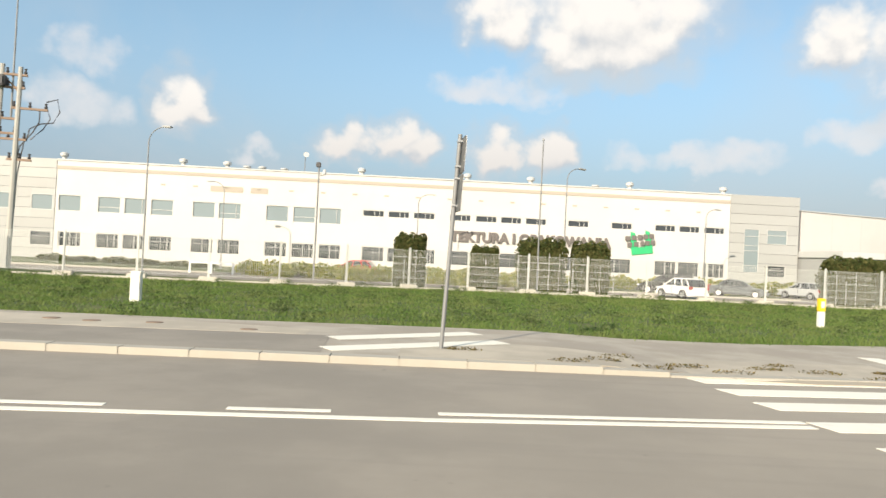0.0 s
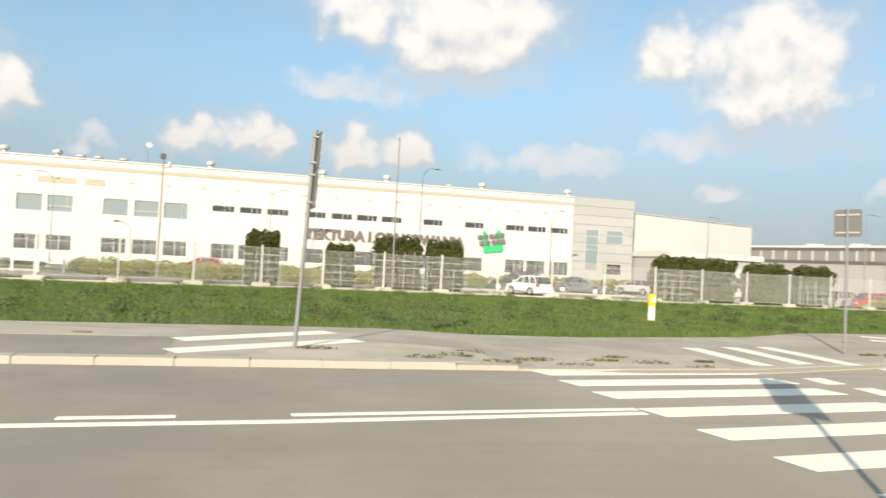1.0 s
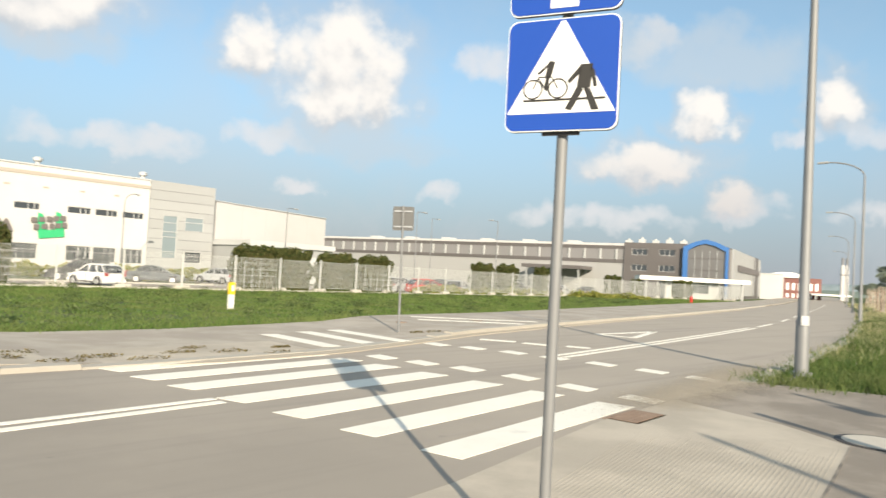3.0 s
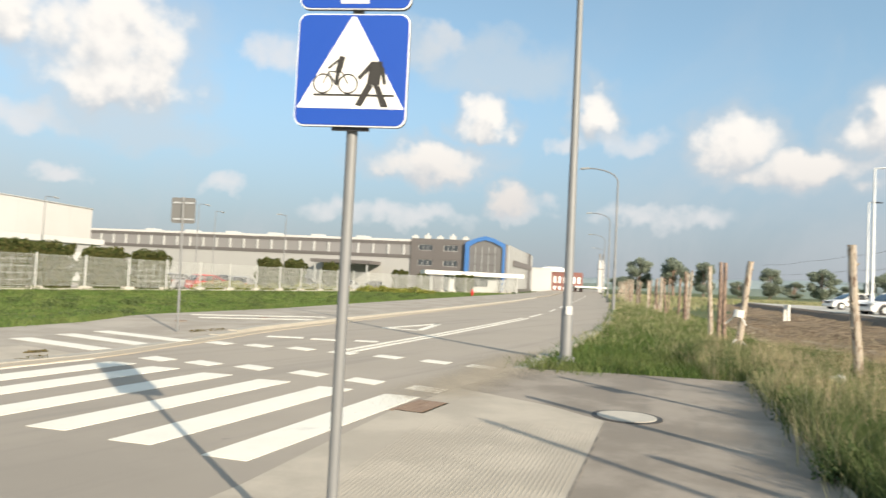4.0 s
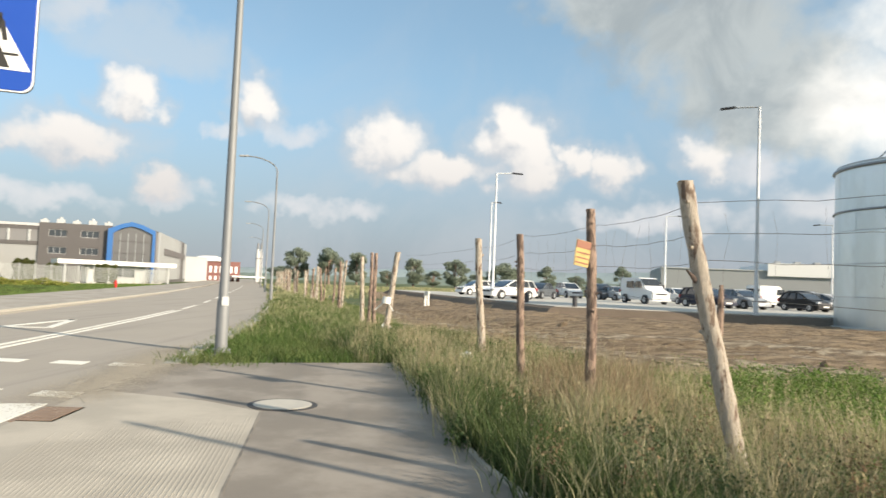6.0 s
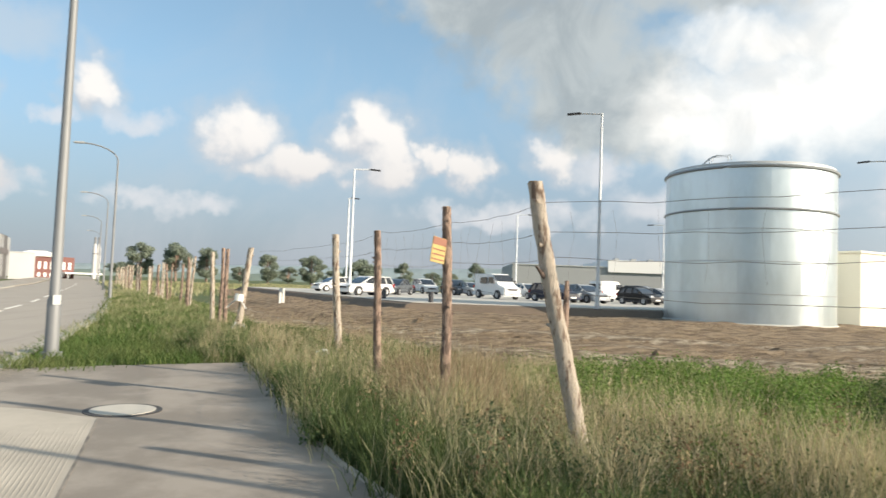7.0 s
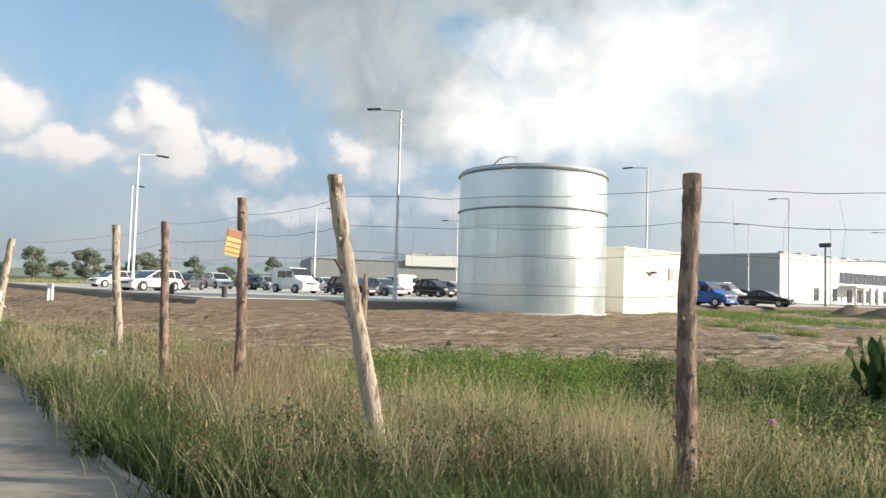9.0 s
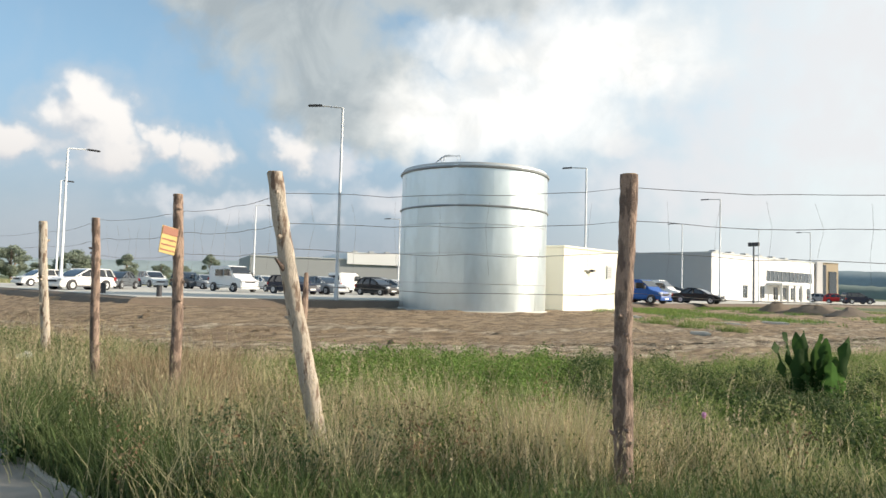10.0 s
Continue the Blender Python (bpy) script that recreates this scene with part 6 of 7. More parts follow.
for yaw_d, d, turn, paint, kind, label in (
        (-91.8, 70, 120, "white", "hatch", "white hatchback on the new car park"), (-94.4, 54.5, 128, "white", "estate", "white estate car at the car park edge"),
        (-96.9, 64, 150, "grey", "sedan", "grey saloon on the new car park"), (-99.2, 80, -168, "white", "suv", "white people carrier facing the road"),
        (-101.7, 76, -165, "grey", "suv", "dark grey off-roader on the new car park"), (-102.9, 74, -165, "silver", "hatch", "silver hatchback on the new car park"),
        (-105.0, 62, -163, "white", "van", "white minibus on the new car park"), (-107.5, 67, -165, "white", "hatch", "white hatchback beside the minibus"),
        (-109.6, 57, -160, "navy", "estate", "dark blue estate car on the new car park"), (-112.0, 59, -165, "silver", "estate", "silver estate car on the new car park"),
        (-113.9, 70, -60, "white", "box_van", "white delivery van on the new car park"), (-116.2, 61, -160, "black", "hatch", "black hatchback beside the tank"),
        (-116.6, 73, -140, "grey", "suv", "grey off-roader behind the black hatchback"), (-117.6, 66, -145, "silver", "sedan", "silver saloon beside the tank"),
        (-137.3, 62, 188, "blue", "box_van", "bright blue delivery van on the new car park"), (-141.4, 70, -160, "black", "sedan", "black saloon on the new car park"),
        (-138.4, 74, -160, "white", "van", "white van behind the blue one"), (-136.9, 64, 30, "red", "hatch", "red hatchback behind the fence post"),
        (-139.9, 92, -150, "black", "suv", "black off-roader near the new hall"), (-149.7, 126, -150, "silver", "hatch", "silver hatchback by the new hall"),
        (-150.7, 124, -150, "red", "hatch", "red hatchback by the new hall"), (-151.9, 122, -120, "navy", "suv", "dark off-roader by the new hall")):
    x, y = polar(yaw_d, d)
    car("parked_car", x, y, PARK_Z, turn, paint, kind, label)


# ---- plants ----
def fast_mesh(name, verts, tris, mat, parent=None):
    me = bpy.data.meshes.new(name)
    n, m = len(verts), len(tris)
    me.vertices.add(n)
    me.vertices.foreach_set("co", np.ascontiguousarray(verts, dtype=np.float32).ravel())
    me.loops.add(m * 3)
    me.loops.foreach_set("vertex_index", np.ascontiguousarray(tris, dtype=np.int32).ravel())
    me.polygons.add(m)
    me.polygons.foreach_set("loop_start", np.arange(0, m * 3, 3, dtype=np.int32))
    me.update(calc_edges=True)
    me.materials.append(mat)
    ob = new(name, me)
    ob.parent = parent
    return ob


def blades(name, base, height, width, lean, mat, rng, kind_label, category):
    """Grass: one bent, tapering blade for each base point."""
    n = len(base)
    a = rng.uniform(0, 2 * np.pi, n)
    la = rng.uniform(0, 2 * np.pi, n)
    side = np.stack([np.cos(a), np.sin(a), np.zeros(n)], 1) * width[:, None] / 2
    bend = np.stack([np.cos(la), np.sin(la), np.zeros(n)], 1) * (lean * height * rng.uniform(0.2, 1.0, n))[:, None]
    up = np.stack([np.zeros(n), np.zeros(n), height], 1)
    v = np.empty((n, 5, 3))
    v[:, 0], v[:, 1] = base - side, base + side
    mid = base + up * 0.55 + bend * 0.35
    v[:, 2], v[:, 3] = mid - side * 0.75, mid + side * 0.75
    v[:, 4] = base + up * 0.97 + bend
    i = np.arange(n)[:, None] * 5
    t = np.concatenate([i + np.array([[0, 1, 3]]), i + np.array([[0, 3, 2]]), i + np.array([[2, 3, 4]])], 1).reshape(-1, 3)
    ob = fast_mesh(name, v.reshape(-1, 3), t, mat)
    return tagged(ob, kind_label, category, kind="stuff")


def leaf_cloud(n, size, rng, shape="ball", fill=0.35):
    """n small leaf quads through a unit ball or box, denser towards its surface."""
    if shape == "ball":
        d = rng.normal(size=(n, 3))
        d /= np.linalg.norm(d, axis=1)[:, None]
        c = d * (fill + (1 - fill) * rng.uniform(0, 1, n) ** 0.5)[:, None]
    else:
        c = rng.uniform(-1, 1, (n, 3))
        ax = rng.integers(0, 3, n)
        c[np.arange(n), ax] = np.sign(c[np.arange(n), ax]) * rng.uniform(fill, 1.0, n)
        c = c / np.maximum(1.0, (np.abs(c) ** 5).sum(1) ** 0.2)[:, None]
    u = rng.normal(size=(n, 3))
    u /= np.linalg.norm(u, axis=1)[:, None]
    w = np.cross(u, rng.normal(size=(n, 3)))
    w /= np.linalg.norm(w, axis=1)[:, None]
    s = size * rng.uniform(0.6, 1.4, n)[:, None]
    return c, u * s, w * s * 0.6


def leaf_mesh(c, u, w):
    n = len(c)
    v = np.stack([c - u, c + w, c + u, c - w], 1).reshape(-1, 3)
    i = np.arange(n)[:, None] * 4
    t = np.concatenate([i + np.array([[0, 1, 2]]), i + np.array([[0, 2, 3]])], 1).reshape(-1, 3)
    return v, t


def scatter(rng, n, x0, x1, y0, y1, test):
    """Random points in a rectangle that pass the test, with the ground's height."""
    out = []
    while len(out) < n:
        x, y = rng.uniform(x0, x1), rng.uniform(y0, y1)
        if test(x, y):
            out.append((x, y, land(x, y)))
    return np.array(out)


def clumped(rng, centres, each, spread):
    p = np.repeat(centres, each, 0)
    p[:, :2] += rng.normal(scale=spread, size=(len(p), 2))
    return p


G = np.random.default_rng(7)


def verge(x, y):
    return lerp_line(GRASS_EDGE, x) < y < lerp_line(FENCE_LINE, x) + 1.5


PATH_END = [(1.5, -5.0), (2.9, -2.5), (3.9, -1.4), (5.0, -0.72), (6.3, -0.32), (8.3, 0.1), (10.4, 0.37), (12.2, 0.75), (14.0, 1.2)]


def right_of_path(x, y):
    """Beyond the edge of the asphalt path, on the field side."""
    if x < 14.0:
        return y < lerp_line(PATH_END, x) - 0.02 and x > 1.0
    return y < lerp_line(NEAR_EDGE, x) - 0.25


def near_verge(x, y):
    if x < 12.4:
        return False
    if x < 14.1 and y < 3.6 and x < 14.0 - (y - 1.2) * 0.38:
        return False
    return lerp_line(POST_LINE, x) - 1.2 < y < lerp_line(NEAR_EDGE, x) - 0.12


def weeds_zone(x, y):
    return right_of_path(x, y) and y > lerp_line(POST_LINE, x) - 1.9 - 0.5 * noise.noise(Vector((x * 0.6, y * 0.6, 1))) and y < lerp_line(POST_LINE, x) + 2.6


def low_zone(x, y):
    return right_of_path(x, y) and not mud_here(x, y) and y < lerp_line(POST_LINE, x) - 0.6


# Far verge: front rim higher and rougher, the rest shorter.
c = np.concatenate([scatter(G, 21000, -32, 45, 10, 42, verge), scatter(G, 4000, 45, 95, 20, 50, verge)])
p = clumped(G, c, 12, 0.2)
d = np.hypot(p[:, 0], p[:, 1])
h = G.uniform(0.05, 0.12, len(p)) * (0.8 + 0.6 * G.uniform(0, 1, len(p)) ** 3)
blades("verge_grass", p, h, 0.010 + d * 0.0005, 1.6, GRASS, G, "green grass of the roadside verge", "grass")
rim = scatter(G, 1500, -42, 70, 10, 40, lambda x, y: 0.0 < y - lerp_line(GRASS_EDGE, x) < 0.9 + 0.5 * noise.noise(Vector((x * 0.7, 0, 0))))
p = clumped(G, rim, 14, 0.14)
blades("verge_rim_grass", p, G.uniform(0.08, 0.27, len(p)), G.uniform(0.012, 0.028, len(p)), 1.0, GRASS, G, "ragged taller grass along the footway", "grass")
tufts = scatter(G, 520, -40, 60, 12, 40, verge)
cs_, us_, ws_ = [], [], []
for t in tufts:
    k = int(G.integers(40, 110))
    a, u, w_ = leaf_cloud(k, 0.032, G)
    cs_.append(a * np.array([0.35, 0.35, 0.16]) * G.uniform(0.6, 1.3) + t + np.array([0, 0, 0.14]))
    us_.append(u)
    ws_.append(w_)
v, t = leaf_mesh(np.concatenate(cs_), np.concatenate(us_), np.concatenate(ws_))
tagged(fast_mesh("verge_weeds", v, t, WEED), "dark leafy weeds dotted through the verge", "weeds", kind="stuff")

# Grass between the path and the road bend.
c = scatter(G, 6500, 12.4, 60, -2, 16, near_verge)
p = clumped(G, c, 12, 0.15)
d = np.hypot(p[:, 0], p[:, 1])
blades("roadside_grass", p, G.uniform(0.08, 0.30, len(p)), 0.008 + d * 0.0006, 1.2, LUSH, G, "lush green grass round the street lamp", "grass")
c = scatter(G, 700, 18, 70, 0, 20, near_verge)
p = clumped(G, c, 14, 0.2)
blades("roadside_dry_grass", p, G.uniform(0.2, 0.45, len(p)), 0.006 + np.hypot(p[:, 0], p[:, 1]) * 0.0004, 0.8, TALL, G, "taller yellowing grass among the stakes", "grass")

# Tall weeds along the post fence.
def swell(p):
    """Taller and shorter stands of grass."""
    def low(q):
        return 0.55 if math.hypot(q[0], q[1]) < 5.6 and math.degrees(math.atan2(q[0], q[1])) > 117 else 1.0

    return np.array([low(q) * (0.9 - 0.3 * smooth01((q[0] - 10) / 6)) * (0.95 if q[0] < 8 else 0.9) + 0.75 * noise.noise(Vector((q[0] * 0.9, q[1] * 0.9, 6.0))) + 0.3 * noise.noise(Vector((q[0] * 2.6, q[1] * 2.6, 2.0))) * low(q) for q in p])


c = scatter(G, 2600, 1.2, 22, -9, 3, weeds_zone)
p = clumped(G, c, 15, 0.12)
blades("tall_grass", p, G.uniform(0.22, 0.75, len(p)) * swell(p), G.uniform(0.005, 0.011, len(p)), 0.75, TALL, G, "tall yellow-green grass along the post fence", "grass")
c = scatter(G, 2300, 1.2, 22, -9, 3, lambda x, y: weeds_zone(x, y) and noise.noise(Vector((x * 0.8, y * 0.8, 12.0))) > -0.05)
p = clumped(G, c, 7, 0.1)
blades("dry_grass", p, G.uniform(0.4, 0.95, len(p)) * swell(p), G.uniform(0.003, 0.007, len(p)), 0.5, DRY, G, "dry straw-coloured grass stalks along the post fence", "grass")
c = scatter(G, 1900, 1.2, 22, -9, 3, weeds_zone)
p = clumped(G, c, 15, 0.12)
blades("green_undergrowth", p, G.uniform(0.15, 0.5, len(p)), G.uniform(0.008, 0.02, len(p)), 1.0, WEED, G, "dark green undergrowth below the tall grass", "grass")
c = scatter(G, 420, 1.2, 20, -9, 3, weeds_zone)
cs_, us_, ws_ = [], [], []
for t in c:
    k = int(G.integers(30, 90))
    k *= 2
    a, u, w_ = leaf_cloud(k, 0.014, G)
    cs_.append(a * np.array([0.2, 0.2, 0.28]) * G.uniform(0.6, 1.2) + t + np.array([0, 0, 0.26]))
    us_.append(u)
    ws_.append(w_)
v, t = leaf_mesh(np.concatenate(cs_), np.concatenate(us_), np.concatenate(ws_))
tagged(fast_mesh("leafy_weeds", v, t, WEED), "leafy green weeds in the tall grass", "weeds", kind="stuff")
cs_, us_, ws_ = [], [], []
for t in scatter(G, 28, 3.0, 17, -7, 2, weeds_zone):
    k = int(G.integers(80, 170))
    a, u, w_ = leaf_cloud(k, 0.014, G, "ball", 0.1)
    lift = G.uniform(0.35, 0.62)
    cs_.append(a * np.array([0.16, 0.16, lift * 0.62]) + t + np.array([0, 0, lift]))
    us_.append(u)
    ws_.append(w_)
v, t = leaf_mesh(np.concatenate(cs_), np.concatenate(us_), np.concatenate(ws_))
tagged(fast_mesh("withered_weeds", v, t, leafy("withered_leaves", (0.20, 0.125, 0.075), (0.30, 0.235, 0.13), 0.35)), "withered reddish-brown weeds among the tall grass", "weeds", kind="stuff")
# Feathery seed heads.
heads = scatter(G, 800, 1.2, 18, -9, 2, weeds_zone)
k = 20
base = np.repeat(heads, k, 0)
top = np.repeat(G.uniform(0.55, 1.0, len(heads)), k)
base[:, 2] += top + G.uniform(-0.16, 0.02, len(base))
base[:, :2] += G.normal(scale=0.006, size=(len(base), 2))
u = G.normal(size=(len(base), 3)) * 0.004
u[:, 2] = np.abs(u[:, 2]) + 0.008
w_ = G.normal(size=(len(base), 3)) * 0.0022
v, t = leaf_mesh(base, u, w_)
tagged(fast_mesh("seed_heads", v, t, DRY), "feathery dry seed heads above the grass", "grass", kind="stuff")

# Rank growth leaning over the edge of the path.
edge_line = [(2.2, -3.8), (2.9, -2.5), (3.9, -1.4), (5.0, -0.72), (6.3, -0.32), (8.3, 0.1), (10.4, 0.37)]
c = []
for k in range(560):
    x = G.uniform(2.2, 10.4)
    y = lerp_line(edge_line, x)
    side_x, side_y = (0.75, -0.66) if x < 4.5 else (0.25, -0.97)
    o = G.uniform(0.12, 0.75)
    c.append((x + side_x * o, y + side_y * o, -0.05))
p = clumped(G, np.array(c), 16, 0.07)
blades("edge_grass", p, G.uniform(0.25, 0.62, len(p)), G.uniform(0.006, 0.013, len(p)), 0.7, WEED, G, "rank dark green grass at the edge of the path", "grass")

# Leafy mounds that stand out of the grass, and a stand of bleached straw.
def mounds(name, n, yaws, dists, wide, high, leaf, mat, label, each=1300):
    cc, uu, ww = [], [], []
    for _ in range(n):
        x, y = polar(G.uniform(*yaws), G.uniform(*dists))
        if not right_of_path(x, y) or mud_here(x, y):
            continue
        a, u, w_ = leaf_cloud(each, leaf, G, "ball", 0.25)
        a[:, 2] = np.abs(a[:, 2])
        spike = 1 + 0.35 * np.sin(a[:, 0:1] * 7 + x * 9) * np.cos(a[:, 1:2] * 6 + y * 7)
        r_, h_ = G.uniform(*wide), G.uniform(*high)
        cc.append(a * spike * np.array([r_, r_, h_]) + np.array([x, y, land(x, y)]))
        uu.append(u)
        ww.append(w_)
    v, t = leaf_mesh(np.concatenate(cc), np.concatenate(uu), np.concatenate(ww))
    tagged(fast_mesh(name, v, t, mat), label, "weeds", kind="stuff")


mounds("green_weed_mounds", 70, (-131, -110), (6.6, 15.0), (0.25, 0.7), (0.25, 0.52), 0.02, leafy("bright_weed_leaves", (0.12, 0.205, 0.045), (0.20, 0.285, 0.075), 0.3), "bright green bushy weeds before the bare earth")
mounds("green_weed_mounds", 60, (-156, -131), (7.0, 16.0), (0.25, 0.8), (0.15, 0.5), 0.02, leafy("olive_weed_leaves", (0.05, 0.086, 0.03), (0.112, 0.142, 0.06), 0.35), "olive green bushy weeds in the field")
mounds("grey_weed_mounds", 26, (-121, -97), (4.6, 7.2), (0.16, 0.4), (0.25, 0.52), 0.016, leafy("grey_green_leaves", (0.06, 0.092, 0.042), (0.125, 0.16, 0.078), 0.35), "grey-green leafy weeds beside the path", 1100)
mounds("grey_weed_mounds", 30, (-104, -86), (7.0, 15.0), (0.2, 0.5), (0.25, 0.5), 0.02, leafy("dusty_green_leaves", (0.08, 0.13, 0.045), (0.15, 0.20, 0.08), 0.35), "dusty green weeds along the post fence", 900)
c = np.array([(*polar(G.uniform(-140, -111), G.uniform(5.4, 8.2)), -0.05) for _ in range(300)])
c = c[[right_of_path(q[0], q[1]) for q in c]]
p = clumped(G, c, 9, 0.12)
blades("straw_stand", p, G.uniform(0.25, 0.7, len(p)), G.uniform(0.003, 0.006, len(p)), 0.45, DRY, G, "bleached straw stalks standing round the posts", "grass")
c = np.array([(*polar(G.uniform(-106, -97), G.uniform(8.0, 11.5)), -0.05) for _ in range(260)])
p = clumped(G, c, 12, 0.12)
blades("withered_stalks", p, G.uniform(0.4, 0.9, len(p)), G.uniform(0.004, 0.008, len(p)), 0.4, leafy("withered_stalk", (0.25, 0.175, 0.11), (0.37, 0.285, 0.18), 0.3), G, "withered brown stalks between the posts", "grass")

# Lower green growth between the posts and the bare earth.
c = scatter(G, 5200, 3, 24, -34, 0, lambda x, y: low_zone(x, y) and noise.noise(Vector((x * 0.7, y * 0.7, 15.0))) > -0.2)
p = clumped(G, c, 12, 0.17)
d = np.hypot(p[:, 0], p[:, 1])
blades("field_grass", p, G.uniform(0.08, 0.28, len(p)), 0.007 + d * 0.0005, 1.0, FIELD, G, "rough green grass before the bare earth", "grass")
c = scatter(G, 1100, 3, 24, -34, 0, low_zone)
p = clumped(G, c, 9, 0.16)
blades("field_dry_grass", p, G.uniform(0.2, 0.6, len(p)), 0.004 + np.hypot(p[:, 0], p[:, 1]) * 0.0003, 0.8, TALL, G, "pale yellowing grass in the field", "grass")
cs_, us_, ws_ = [], [], []
for t in scatter(G, 420, 4, 20, -28, -2.5, low_zone):
    k = int(G.integers(260, 520))
    a, u, w_ = leaf_cloud(k, 0.017, G)
    up = G.choice([0.12, 0.18, 0.3], p=[0.4, 0.4, 0.2])
    cs_.append(a * np.array([0.42, 0.42, up]) * G.uniform(0.6, 1.4) + t + np.array([0, 0, up * 0.8]))
    us_.append(u)
    ws_.append(w_)
v, t = leaf_mesh(np.concatenate(cs_), np.concatenate(us_), np.concatenate(ws_))
tagged(fast_mesh("field_weeds", v, t, FIELD), "low bushy green weeds in the field", "weeds", kind="stuff")
c = scatter(G, 1700, 16, 62, -72, -24, lambda x, y: not mud_here(x, y) and not in_poly(x, y, PARK) and math.hypot(x - 35.9, y + 23.85) > 6)
p = clumped(G, c, 8, 0.3)
blades("site_grass", p, G.uniform(0.08, 0.3, len(p)), 0.01 + np.hypot(p[:, 0], p[:, 1]) * 0.0007, 1.0, GRASS, G, "patchy green grass on the building site", "grass")
c = scatter(G, 3500, 60, 190, -30, 40, lambda x, y: (lerp_line(PARK[:3], x) + 1 < y or (x > 92 and y > -40)) and y < lerp_line(NEAR_EDGE, x) - 1 and not mud_here(x, y))
p = clumped(G, c, 6, 0.6)
blades("meadow_grass", p, G.uniform(0.2, 0.6, len(p)), 0.02 + np.hypot(p[:, 0], p[:, 1]) * 0.0009, 0.9, TALL, G, "distant yellow-green meadow", "grass")

# Weeds in the joints of the far footway.
cs_, us_, ws_ = [], [], []
for x, y in ((0.4, 11.6), (2.6, 11.3), (3.3, 10.95), (4.0, 11.4), (4.6, 10.95), (5.3, 11.5), (6.2, 11.4), (6.9, 11.0), (7.4, 11.7), (3.0, 12.0), (12.4, 13.3), (12.9, 13.2), (5.8, 12.0), (2.0, 10.9)):
    k = int(G.integers(60, 160))
    a, u, w_ = leaf_cloud(k, 0.02, G)
    cs_.append(a * np.array([0.32, 0.09, 0.035]) * G.uniform(0.7, 1.3) + np.array([x, y, kerb_z(x) + 0.02]))
    us_.append(u)
    ws_.append(w_)
v, t = leaf_mesh(np.concatenate(cs_), np.concatenate(us_), np.concatenate(ws_))
tagged(fast_mesh("joint_weeds", v, t, leafy("dry_joint_weeds", (0.13, 0.115, 0.045), (0.19, 0.15, 0.075))), "dry weeds in the cracks of the footway", "weeds", kind="stuff")

# Broad-leaved plant beside the field.
dock = thing("broad_leaved_plant", 6.2, -10.5, -0.12, 0, "large dark green broad-leaved plant in the grass", "plant")
LEAF = leafy("broad_leaf", (0.052, 0.115, 0.03), (0.095, 0.17, 0.046), 0.4, 0.6, 0.45)
rng = random.Random(3)
for k in range(30):
    a, ln, tilt = rng.uniform(0, 6.28), rng.uniform(0.55, 1.25), rng.uniform(0.0, 0.16)
    bm = bmesh.new()
    rows = []
    for i in range(11):
        s = i / 10
        wd = max(0.012, 0.10 * math.sqrt(max(0.0, 1 - ((s - 0.62) / 0.385) ** 2))) if s > 0.22 else 0.012
        q = Vector((math.sin(tilt * s * 1.3) * ln * s, 0, math.cos(tilt * s * 1.1) * ln * s))
        wav = 0.045 * math.sin(19 * s + k * 1.7)
        rows.append([bm.verts.new(q + Vector((wav + 0.35 * wd, -wd * (1 + 4 * wav), 0))), bm.verts.new(q), bm.verts.new(q + Vector((0.35 * wd - wav, wd * (1 - 4 * wav), 0)))])
    for r0, r1 in zip(rows, rows[1:]):
        bm.faces.new((r0[0], r0[1], r1[1], r1[0]))
        bm.faces.new((r0[1], r0[2], r1[2], r1[1]))
    part("leaf", bm, LEAF, dock, smooth=True).matrix_basis = pose(rng.uniform(-0.25, 0.25), rng.uniform(-0.28, 0.28), 0, rng.uniform(-12, 12), rng.uniform(-12, 12), math.degrees(a))
fl = thing("thistle_flower", 4.15, -5.3, 0, 0, "small pink thistle flower in the grass", "flower")
part("stem", tube([(0, 0, -0.1), (0.02, 0, 0.4), (0.0, 0.01, 0.52)], 0.004, 5), WEED, fl)
part("head", tube([(0, 0.01, 0.5), (0, 0.01, 0.53), (0, 0.01, 0.55)], [0.012, 0.022, 0.016], 9), material("thistle_pink", (0.5, 0.22, 0.42), 0.8), fl)


# ---- hedges, shrubs, trees ----
def foliage(name, seed, n, size, mat, parts, shape="ball", fill=0.35):
    """Leaves over several lobes; parts: (x, y, z, rx, ry, rz)."""
    g = np.random.default_rng(seed)
    cc, uu, ww = [], [], []
    for px, py, pz, rx, ry, rz in parts:
        c, u, w_ = leaf_cloud(n, size, g, shape, fill)
        bump = 1 + 0.16 * np.sin(c[:, 0:1] * 5 + seed) * np.cos(c[:, 2:3] * 6 + c[:, 1:2] * 4)
        cc.append(c * bump * np.array([rx, ry, rz]) + np.array([px, py, pz]))
        uu.append(u)
        ww.append(w_)
    return leaf_mesh(np.concatenate(cc), np.concatenate(uu), np.concatenate(ww))


